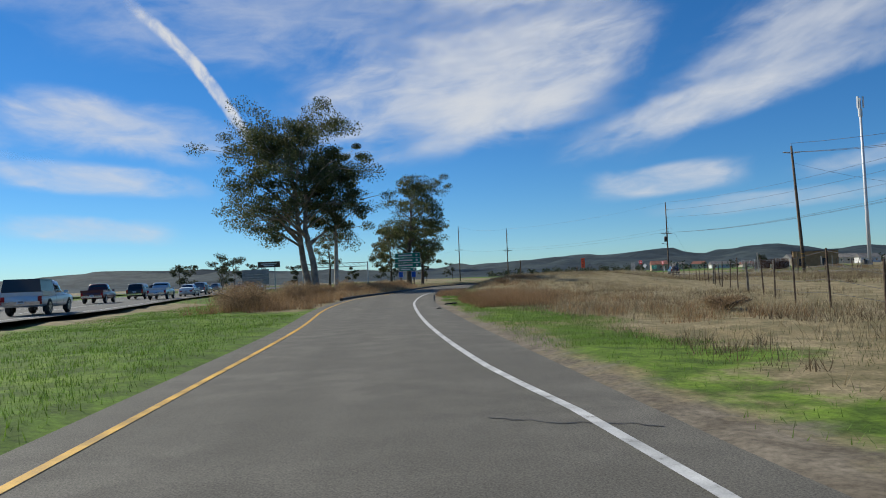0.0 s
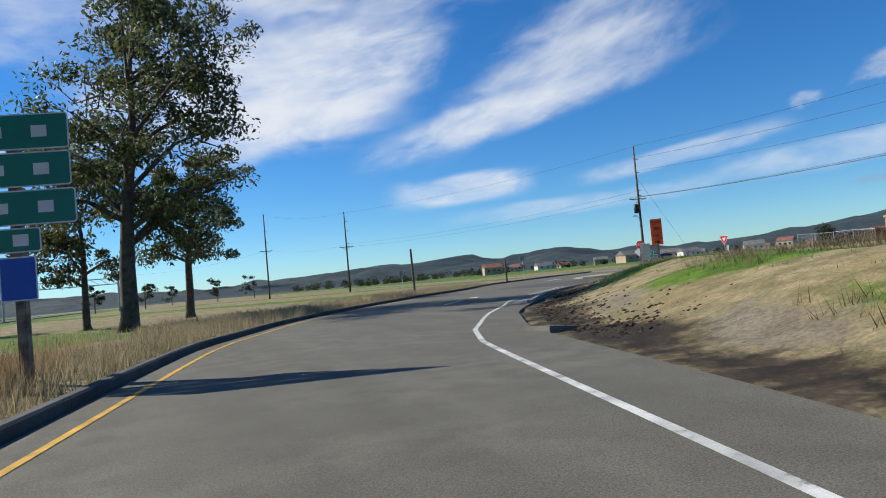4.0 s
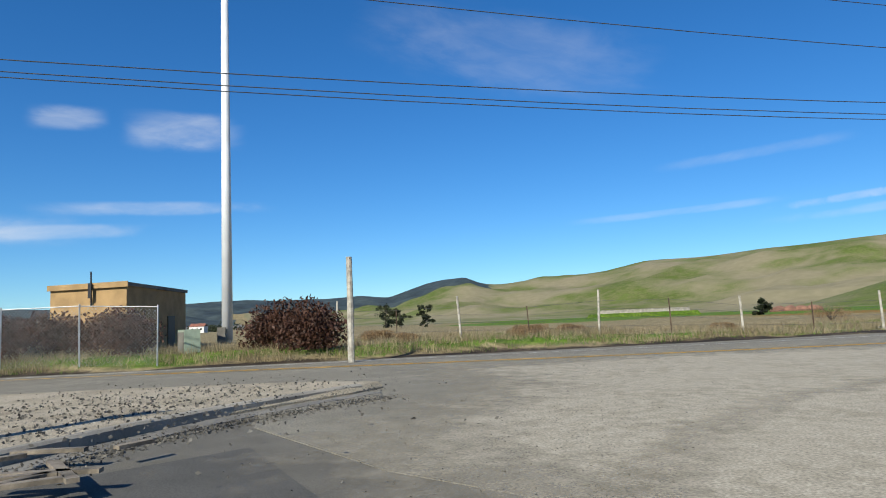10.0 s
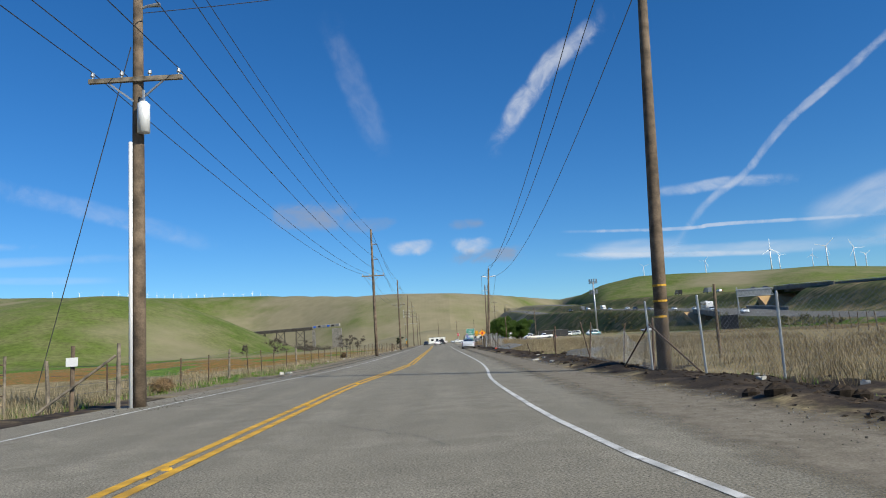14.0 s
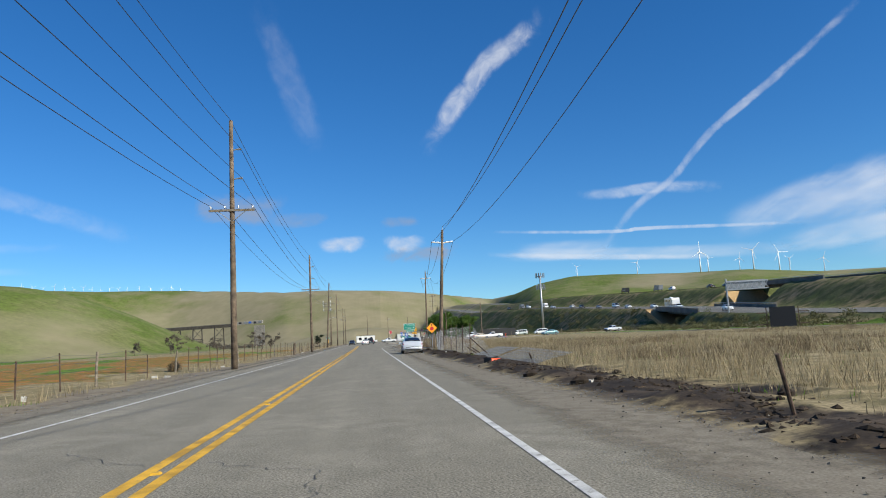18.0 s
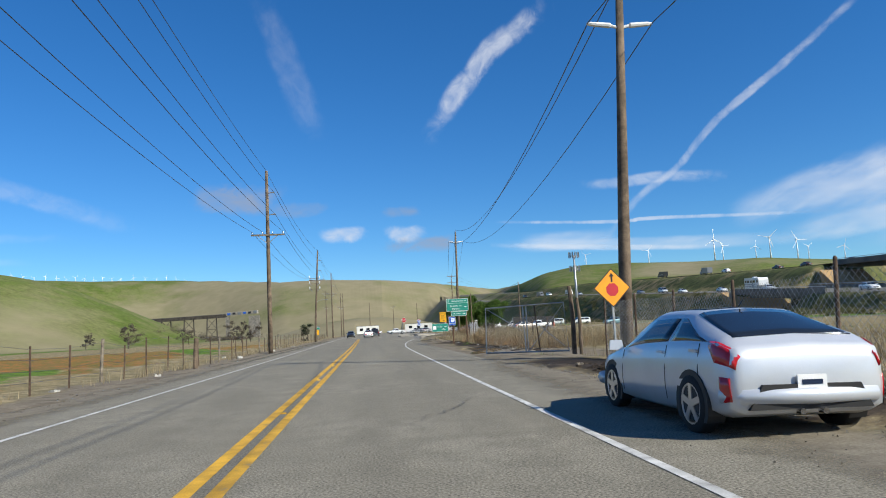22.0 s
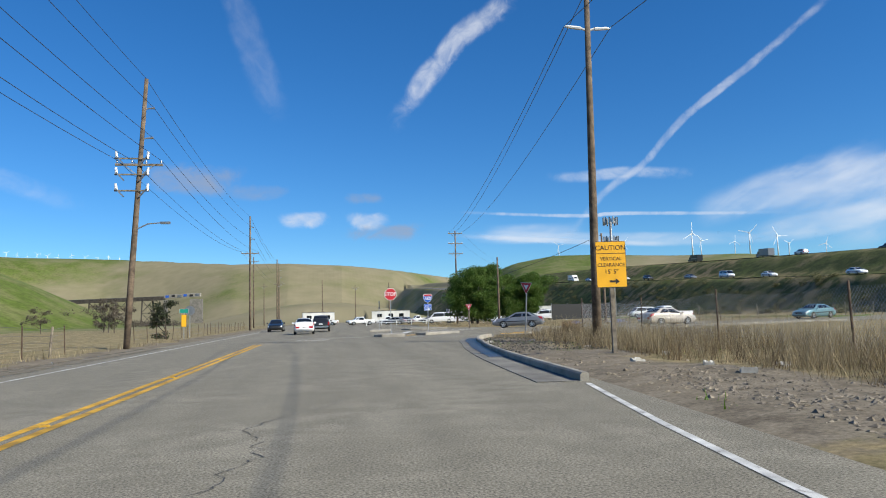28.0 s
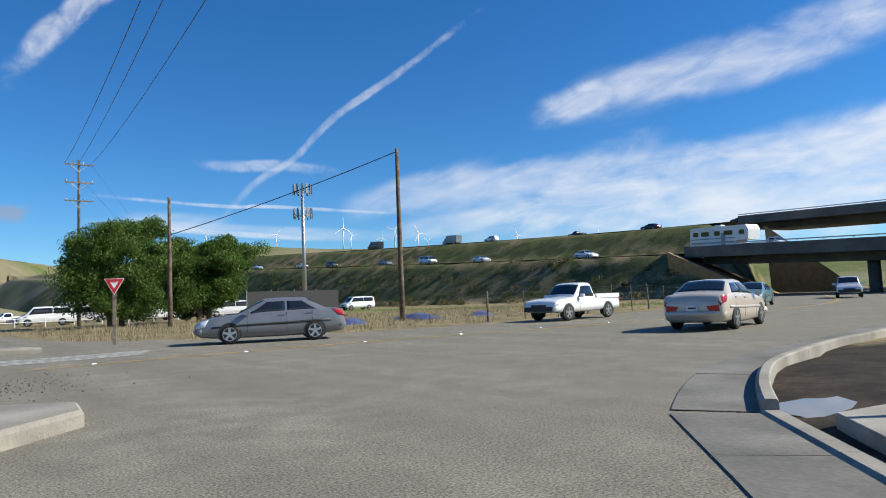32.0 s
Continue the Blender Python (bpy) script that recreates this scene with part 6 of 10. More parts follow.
def vehicle(style, colour, m, label, category="car", canopy=False, plate_bar=True):
    """A car lofted as one shell; its panes, lamps and seams follow the shell."""
    S = STYLES[style]
    ob = thing("pickup_truck" if style == "pickup" else ("van" if style == "van" else "car"), label, category, m)
    st = S["st"]
    rb, rr_, fr, fb, top, bw, tw_ = S["house"]
    ys = [s[0] for s in st]
    Y = np.unique(np.concatenate([np.linspace(ys[0], ys[-1], 27), ys, [rb, rr_, fr, fb]]))
    col = lambda k: (lambda y: np.interp(y, ys, [s[k] for s in st]))
    lo_, hi_, hw_ = col(1), col(2), col(3)
    soft = lambda f: (lambda y: (f(y - 0.09) + 2 * f(y) + f(y + 0.09)) / 4)
    lift_ = soft(lambda y: np.interp(y, [rb, rr_, (rr_ + fr) / 2, fr, fb], [0, 0.96, 1, 0.97, 0]))

    def shell(y, k):
        """The point of the shell at y and at place k up its side, 0 the sill to 7 the middle of the roof."""
        lo, belt, hw, u = float(lo_(y)), float(hi_(y)), float(hw_(y)), float(lift_(y))
        H = belt - lo
        rz = belt + 0.03 + (top - belt - 0.03) * u
        rw = 0.8 * hw * (1 - u) + tw_ * u
        P = [(0.8 * hw, lo), (0.97 * hw, lo + 0.1 * H), (1.0 * hw, lo + 0.42 * H), (0.99 * hw, lo + 0.78 * H), (0.94 * hw, belt), (rw, rz - 0.05 * u), (rw * 0.84, rz), (0.0, rz + 0.025)]
        i = min(6, int(k))
        f = k - i
        return Vector((P[i][0] * (1 - f) + P[i + 1][0] * f, y, P[i][1] * (1 - f) + P[i + 1][1] * f))

    KS = (0, 1, 2, 3, 3.6, 4, 4.5, 5, 6, 6.5, 7)
    g = Geo()
    n = 2 * len(KS) - 1
    for y in Y:
        half = [shell(y, k) for k in KS]
        g.v += [(-p.x, p.y, p.z) for p in half] + [tuple(p) for p in reversed(half[:-1])]
    for i in range(len(Y) - 1):
        g.f += [(i * n + k, i * n + (k + 1) % n, (i + 1) * n + (k + 1) % n, (i + 1) * n + k) for k in range(n)]
    g.f += [tuple(range(n)), tuple((len(Y) - 1) * n + k for k in range(n))]
    body = part("body", g, colour, ob, smooth=True)

    def skin(name, y0, y1, k0, k1, material, parent, sd=1, lift=0.007, ny=6, nk=3, across=False):
        """A thin sheet on the shell; y0 and y1 may slant with k. across: from side to side over the top."""
        rows = []
        ks = [k0 + (k1 - k0) * q / nk for q in range(nk + 1)]
        cols = [(k, sd) for k in ks] if not across else [(k, -1) for k in ks] + [(k, 1) for k in reversed(ks[:-1] if k1 == 7 else ks)]
        top_, low = [], []
        c0 = Vector((0, 0, 0.55))
        for k, s_ in cols:
            q = (k - k0) / (k1 - k0)
            a, b = (y0 if not isinstance(y0, tuple) else y0[0] + (y0[1] - y0[0]) * q), (y1 if not isinstance(y1, tuple) else y1[0] + (y1[1] - y1[0]) * q)
            for r in range(ny + 1):
                y = a + (b - a) * r / ny
                p = shell(y, k)
                e, h = shell(y + 0.02, k) - shell(y - 0.02, k), shell(y, min(7, k + 0.05)) - shell(y, max(0, k - 0.05))
                nrm = e.cross(h).normalized()
                if nrm.dot(p - Vector((0, y * 0.8, 0.6))) < 0:
                    nrm = -nrm
                o, w = p + nrm * lift, p - nrm * 0.01
                top_.append((o.x * s_, o.y, o.z))
                low.append((w.x * s_, w.y, w.z))
        m_, R = len(top_), ny + 1
        nc = len(cols)
        fs = [(i * R + j, i * R + j + 1, (i + 1) * R + j + 1, (i + 1) * R + j) for i in range(nc - 1) for j in range(ny)]
        rim = [j for j in range(R)] + [i * R + ny for i in range(1, nc)] + [(nc - 1) * R + j for j in range(ny - 1, -1, -1)] + [i * R for i in range(nc - 2, 0, -1)]
        fs += [(rim[k], rim[(k + 1) % len(rim)], rim[(k + 1) % len(rim)] + m_, rim[k] + m_) for k in range(len(rim))]
        return part(name, Geo().add(top_ + low, fs), material, parent, smooth=True)

    skin("windshield", fr + 0.06, fb - 0.1, 5.15, 7, C_GLASS, body, across=True)
    skin("rear_window", rb + 0.12, rr_ - 0.04, 5.2, 7, C_GLASS, body, across=True)
    mid = (rr_ + fr) / 2 - (0.0 if style != "hatch" else 0.25)
    one = style == "pickup"
    for sd in (-1, 1):
        if one:
            skin("side_window", (rb + 0.14, rr_ + 0.12), (fb - 0.2, fr - 0.02), 4.12, 4.86, C_GLASS, body, sd)
        else:
            skin("side_window", (mid + 0.04, mid + 0.04), (fb - 0.28, fr - 0.03), 4.12, 4.86, C_GLASS, body, sd)
            skin("side_window", (rb + 0.36, rr_ + 0.14), (mid - 0.03, mid - 0.03), 4.12, 4.86, C_GLASS, body, sd)
    y0, y1, r = S["wheels"]
    for y in (y0, y1):
        hw = float(hw_(y))
        for sd in (-1, 1):
            av_ = [(sd * (hw + 0.004), y + r * 1.14 * math.cos(radians(t)), max(0.16, r + r * 1.14 * math.sin(radians(t)))) for t in range(-30, 211, 15)]
            part("wheel_arch", Geo().add(av_ + [(p[0] - sd * 0.2, p[1], p[2]) for p in av_], [tuple(range(len(av_)))] + [(i, i + 1, len(av_) + i + 1, len(av_) + i) for i in range(len(av_) - 1)]), C_TRIM, body)
            wheel_parts(ob, sd * (hw + 0.012), y, r, sd)
    ye, yf = ys[0], ys[-1]
    zt = st[1][2]
    hw1, hw2 = st[1][3], st[-2][3]
    tall = style in ("suv", "van", "pickup")
    for sd in (-1, 1):
        if tall:
            part("taillight", Geo().box((sd * (hw1 - 0.1), ye + 0.03, zt - 0.2), (0.16, 0.1, 0.36)), C_TAIL, ob)
        else:
            skin("taillight", ye + 0.02, (ye + 0.26, ye + 0.48), 2.9, 4.15, C_TAIL, ob, sd, 0.012)
            hw0, zc = st[0][3], st[0][2]
            if style != "hatch":
                part("taillight", Geo().add([(sd * (hw0 - 0.34), ye - 0.012, zc - 0.03), (sd * (hw0 + 0.0), ye - 0.005, zc + 0.0), (sd * (hw0 + 0.01), ye - 0.005, zc - 0.17), (sd * (hw0 - 0.26), ye - 0.012, zc - 0.17), (sd * (hw0 - 0.34), ye + 0.05, zc - 0.03), (sd * (hw0 + 0.0), ye + 0.05, zc + 0.0), (sd * (hw0 + 0.01), ye + 0.05, zc - 0.17), (sd * (hw0 - 0.26), ye + 0.05, zc - 0.17)], [(0, 1, 2, 3), (0, 4, 5, 1), (1, 5, 6, 2), (2, 6, 7, 3), (3, 7, 4, 0)]), C_TAIL, ob)
        skin("headlight", (yf - 0.3, yf - 0.42), yf - 0.04, 2.6, 4.1, C_HEAD, ob, sd, 0.01)
        part("mirror", Geo().box((sd * (bw + 0.17), fb - 0.32, float(hi_(fb)) + 0.1), (0.2, 0.1, 0.14), sd * 8, 0.8), colour, ob)
        for yy in ((mid, fb - 0.3, rb + 0.5) if not one else (fb - 0.3, rb + 0.1)):
            skin("door_seam", yy - 0.006, yy + 0.006, 0.6, 4.0, C_TRIM, body, sd, 0.004, 1, 5)
        for yy in ((mid + 0.14, mid - 0.75) if not one else (0.0,)):
            pt = shell(yy, 3.55)
            part("door_handle", Geo().box((sd * (pt.x + 0.012), yy, pt.z), (0.035, 0.17, 0.03)), colour, ob)
        if style == "hatch":
            skin("bumper_reflector", ye + 0.05, ye + 0.2, 1.3, 2.4, C_TAIL, ob, sd, 0.01)
    if tall:
        part("rear_bumper", Geo().box((0, ye - 0.02, st[0][1] + 0.08), (hw1 * 1.8, 0.14, 0.18)), C_CHROME, ob)
        part("front_bumper", Geo().box((0, yf - 0.02, st[-1][1] + 0.06), (hw2 * 1.75, 0.12, 0.2)), C_TRIM, ob)
    else:
        part("rear_bumper", Geo().tube([(-hw1 + 0.02, ye + 0.24, 0.48), (-hw1 * 0.85, ye + 0.06, 0.48), (0, ye + 0.0, 0.48), (hw1 * 0.85, ye + 0.06, 0.48), (hw1 - 0.02, ye + 0.24, 0.48)], 0.1, 8), colour, ob, smooth=True)
        part("front_bumper", Geo().tube([(-hw2, yf - 0.2, 0.42), (-hw2 * 0.7, yf - 0.05, 0.42), (0, yf - 0.0, 0.42), (hw2 * 0.7, yf - 0.05, 0.42), (hw2, yf - 0.2, 0.42)], 0.1, 8), colour, ob, smooth=True)
    part("grille", Geo().box((0, yf - 0.0, st[-1][2] - 0.03), (0.8, 0.05, 0.13)), C_TRIM, ob)
    part("licence_plate", Geo().box((0, ye - 0.03 - (0.07 if tall else 0.0), zt - 0.26 if style != "hatch" else 0.62), (0.31, 0.02, 0.15)), S_WHITE, ob)
    part("plate_bar", Geo().box((0, ye - 0.043 - (0.07 if tall else 0.0), zt - 0.26 if style != "hatch" else 0.62), (0.22, 0.006, 0.05)), P_BLUE, ob)
    if style == "pickup":
        for sd in (-1, 1):
            part("bed_wall", Geo().box((sd * 0.82, -1.62, 1.03), (0.1, 1.95, 0.2)), colour, ob)
        part("tailgate", Geo().box((0, -2.57, 0.98), (1.6, 0.08, 0.3)), colour, ob)
        part("bed_floor", Geo().box((0, -1.62, 0.995), (1.56, 1.85, 0.03)), C_TRIM, ob)
        if canopy:
            part("bed_canopy", Geo().box((0, -1.65, 1.4), (1.66, 1.95, 0.6), top=0.9), P_BLACK, ob)
    if style == "hatch":
        part("exhaust", Geo().tube([(-0.12, -2.16, 0.32), (-0.12, -2.05, 0.32)], 0.032, 10).tube([(0.12, -2.16, 0.32), (0.12, -2.05, 0.32)], 0.032, 10), C_CHROME, ob)
        part("diffuser", Geo().add([(-0.66, -2.13, 0.34), (0.66, -2.13, 0.34), (0.52, -2.16, 0.6), (-0.52, -2.16, 0.6), (-0.66, -2.0, 0.34), (0.66, -2.0, 0.34), (0.52, -2.0, 0.6), (-0.52, -2.0, 0.6)], [(0, 1, 2, 3), (0, 4, 5, 1), (1, 5, 6, 2), (2, 6, 7, 3), (3, 7, 4, 0)]), C_TRIM, ob)
        skin("sunroof", rr_ + 0.12, fr - 0.06, 6.1, 7, C_GLASS, body, across=True)
        part("roof_aerial", Geo().tube([(0, -0.75, 1.38), (0, -0.95, 1.52)], [0.012, 0.006], 5), C_TRIM, ob)
    if style == "sedan":
        part("high_brake_light", Geo().box((0, rb + 0.1, float(hi_(rb)) + 0.09), (0.3, 0.05, 0.03)), C_TAIL, ob)
        for sd in (-1, 1):
            skin("side_moulding", ye + 0.5, yf - 0.5, 2.25, 2.5, C_TRIM if colour is not P_GOLD else colour, body, sd, 0.014, 10, 1)
    return ob


def box_truck(colour, m, label, L=6.5, H=3.0, cat="truck"):
    ob = thing("box_truck", label, cat, m)
    part("cargo_box", Geo().box((0, -0.9, 0.75 + (H - 0.75) / 2), (2.3, L - 1.9, H - 0.75)), colour, ob)
    part("cab", Geo().add([(x * 1.05, y, z) for x in (-1, 1) for y, z in ((L / 2 - 1.9, 0.5), (L / 2, 0.5), (L / 2, 1.25), (L / 2 - 0.7, 1.4), (L / 2 - 1.1, 2.2), (L / 2 - 1.9, 2.2))], [(0, 1, 2, 3, 4, 5), (11, 10, 9, 8, 7, 6)] + [(i, (i + 1) % 6, 6 + (i + 1) % 6, 6 + i) for i in range(6)]), colour, ob)
    part("windshield", Geo().beam((0, L / 2 - 0.72, 1.46), (0, L / 2 - 1.05, 2.1), 1.8, 0.04, up=(0, 1, 0)), C_GLASS, ob)
    for sd in (-1, 1):
        part("side_window", Geo().box((sd * 1.05, L / 2 - 1.45, 1.75), (0.03, 0.6, 0.55)), C_GLASS, ob)
        for y in (-L / 2 + 1.3, L / 2 - 1.0):
            wheel_parts(ob, sd * 1.06, y, 0.42, sd)
        part("stripe", Geo().box((sd * 1.155, -0.9, 1.5), (0.01, L * 0.55, 0.3)), P_GREY, ob)
    part("chassis", Geo().box((0, -0.2, 0.6), (1.6, L - 0.8, 0.2)), C_TRIM, ob)
    return ob


vehicle("sedan", P_GOLD, pose(26.9, 164.9, Z_MAIN, 0, 0, -77), "beige metallic sedan driving away round the corner", "car")
vehicle("hatch", P_SILVER, pose(1.78, 45.95, Z_MAIN - 0.04, 0, 1.5, -1) @ Matrix.Diagonal((0.92, 0.92, 0.89, 1)), "silver coupe hatchback stopped on the road shoulder", "car")
vehicle("pickup", P_WHITE, pose(31.8, 174.8, Z_MAIN, 0, 0, 96), "white compact pickup truck on the cross street", "pickup truck")
vehicle("sedan", P_GREY, pose(17.3, 175.5, Z_MAIN, 0, 0, 68), "dark grey sedan turning into the road", "car")
vehicle("pickup", P_SILVER, pose(66, 176.0, Z_MAIN, 0, 0, 112), "silver pickup truck coming from under the bridge", "pickup truck")
vehicle("sedan", P_TEAL, pose(47.7, 174.4, Z_MAIN, 0, 0, 108), "pale teal sedan on the cross street", "car")
vehicle("sedan", P_WHITE, pose(-2.6, 176, Z_MAIN, 0, 0, 2), "white sedan driving away past the junction", "car")
vehicle("suv", P_BLACK, pose(-1.2, 187, Z_MAIN, 0, 0, 0), "black sport utility vehicle beyond the junction", "car")
vehicle("sedan", P_BLACK, pose(-6.6, 197, Z_MAIN, 0, 0, 180), "black sedan waiting at the far side of the junction", "car")
vehicle("suv", P_BLUE, pose(-8.6, -97, Z_MAIN, 0, 0, 168), "dark blue sport utility vehicle on the road by the junction", "car")
# freeway traffic: the near carriageway runs south, the upper one north
def on_freeway(y, off, dz=0.14, north=False):
    pts = sorted(fwy_line, key=lambda p: abs(p.y - y))
    a, b = sorted(pts[:2], key=lambda p: p.y)
    t = (y - a.y) / (b.y - a.y)
    p = a.lerp(b, t)
    d = (b - a).normalized()
    nrm = Vector((-d.y, d.x, 0))
    rz = math.degrees(math.atan2(-d.x, d.y))
    q = p + nrm * off
    m = pose(q.x, q.y, q.z + dz, math.degrees(math.asin(d.z)), 0, rz)
    return m if north else m @ pose(0, 0, 0, 0, 0, 180)


for y, off, s, c, lab, can in ((17.5, 5.8, "pickup", P_SILVER, "silver pickup truck with a black bed canopy on the freeway", True), (29, 1.8, "sedan", P_GREY, "grey sedan in freeway traffic", False), (-9, 2.6, "pickup", P_RED, "dark red pickup truck on the freeway", False), (-18, 6.0, "pickup", P_SILVER, "silver pickup truck in freeway traffic", False), (-27, 2.0, "suv", P_BLACK, "black sport utility vehicle in freeway traffic", False), (-34, 6.0, "sedan", P_WHITE, "white sedan in freeway traffic", False), (-44, 5.6, "suv", P_GREY, "grey sport utility vehicle in freeway traffic", False), (-52, -2, "suv", P_BLACK, "black sport utility vehicle in freeway traffic", False), (-66, 2, "sedan", P_WHITE, "white sedan in freeway traffic", False), (-80, 6, "sedan", P_RED, "maroon sedan in freeway traffic", False), (-98, -2, "suv", P_GREY, "grey sport utility vehicle in freeway traffic", False), (-120, 4, "van", P_WHITE, "white van in freeway traffic", False), (2, -2, "sedan", P_WHITE, "white sedan in freeway traffic", False)):
    vehicle(s, c, on_freeway(y, off), lab, "car", can)
for y, off, kind, c in ((232, 3, "sedan", P_WHITE), (262, 4, "sedan", P_WHITE), (285, 2, "van", P_SILVER), (300, 5, "sedan", P_GREY), (330, 4, "suv", P_BLACK), (352, 2, "pickup", P_WHITE), (378, 5, "sedan", P_SILVER), (400, 3, "truck", P_WHITE), (430, 5, "van", P_WHITE), (455, 2, "truck", P_GREY), (480, 4, "suv", P_BLACK), (150, 3, "sedan", P_WHITE), (245, -24, "sedan", P_BLACK), (318, -26, "truck", P_GREY), (360, -26, "truck", P_BLACK), (298, -24, "suv", P_WHITE), (225, -26, "sedan", P_BLACK), (272, -30, "pickup", P_BLACK)):
    up = off < -20
    if kind == "truck":
        box_truck(c, on_freeway(y, off - 6 if up else off, 6.74 if up else 0.14, up), "box truck in slow freeway traffic on the embankment", 7.0, 3.0)
    else:
        vehicle(kind, c, on_freeway(y, off - 6 if up else off, 6.74 if up else 0.14, up), "car in slow freeway traffic on the embankment", "car")


def caravan(m):
    """A long towed caravan with a raised front over the hitch."""
    ob = thing("travel_trailer", "large white travel trailer with dark windows and grey stripes", "caravan", m)
    side = [(-4.6, 0.75), (3.0, 0.75), (3.0, 1.5), (4.9, 1.55), (4.9, 2.9), (4.5, 3.5), (-4.4, 3.5), (-4.6, 3.2)]
    n_ = len(side)
    part("body", Geo().add([(x, y, z) for x in (-1.2, 1.2) for y, z in side], [tuple(range(n_)), tuple(range(2 * n_ - 1, n_ - 1, -1))] + [(i, (i + 1) % n_, n_ + (i + 1) % n_, n_ + i) for i in range(n_)]), P_WHITE, ob)
    for sd in (-1, 1):
        for yy, w in ((-3.6, 0.9), (-2.0, 1.3), (0.0, 0.9), (1.8, 1.4), (3.9, 0.8)):
            part("window", Geo().box((sd * 1.205, yy, 2.55), (0.03, w, 0.6)), C_GLASS, ob)
        for zz in (1.35, 1.85):
            part("stripe", Geo().box((sd * 1.203, -0.8, zz), (0.015, 7.2, 0.12)), P_GREY, ob)
        part("door", Geo().box((sd * 1.205, 1.0, 1.75), (0.02, 0.7, 1.7)), S_BACK, ob)
        for yy in (-1.9, -0.95):
            wheel_parts(ob, sd * 1.1, yy, 0.36, sd)
    part("roof_unit", Geo().box((0, -0.5, 3.62), (0.9, 1.2, 0.26), 0, 0.85), P_WHITE, ob)
    part("hitch", Geo().beam((0, 3.0, 0.9), (0, 4.6, 1.0), 0.2), C_TRIM, ob)
    return ob


caravan(on_freeway(202, 5))
vehicle("pickup", P_SILVER, on_freeway(194.2, 5), "silver pickup truck towing a travel trailer", "pickup truck")
# vehicles parked in the lot beyond the junction
lot = [(20 + 5.2 * k + (k % 3) * 0.6, 238 + (k % 2) * 9 + 0.8 * k) for k in range(9)]
base_car = vehicle("van", P_WHITE, pose(*lot[0], 0.0, 0, 0, 80), "white van parked in the lot beyond the junction", "van", plate_bar=False)
tagged(base_car, group="parked vehicles in the lot")
for k, (x, y) in enumerate(lot[1:]):
    copy_thing(base_car, pose(x, y, ground_z(x, y), 0, 0, 75 + 15 * (k % 3)))
b2 = vehicle("pickup", P_WHITE, pose(6, 250, 0, 0, 0, 95), "white pickup truck parked in the lot beyond the junction", "pickup truck")
tagged(b2, group="parked vehicles in the lot")
for k in range(5):
    copy_thing(b2, pose(-1 + 7 * k, 262 + 3 * k, ground_z(-1 + 7 * k, 262 + 3 * k), 0, 0, 80 + 20 * (k % 2)))
b3 = vehicle("sedan", P_GREY, pose(12, 244, 0, 0, 0, 70), "grey sedan parked in the lot beyond the junction", "car")
tagged(b3, group="parked vehicles in the lot")
for k in range(5):
    copy_thing(b3, pose(15 + 6 * k, 256 + 2 * k, ground_z(15 + 6 * k, 256 + 2 * k), 0, 0, 70 + 10 * k))


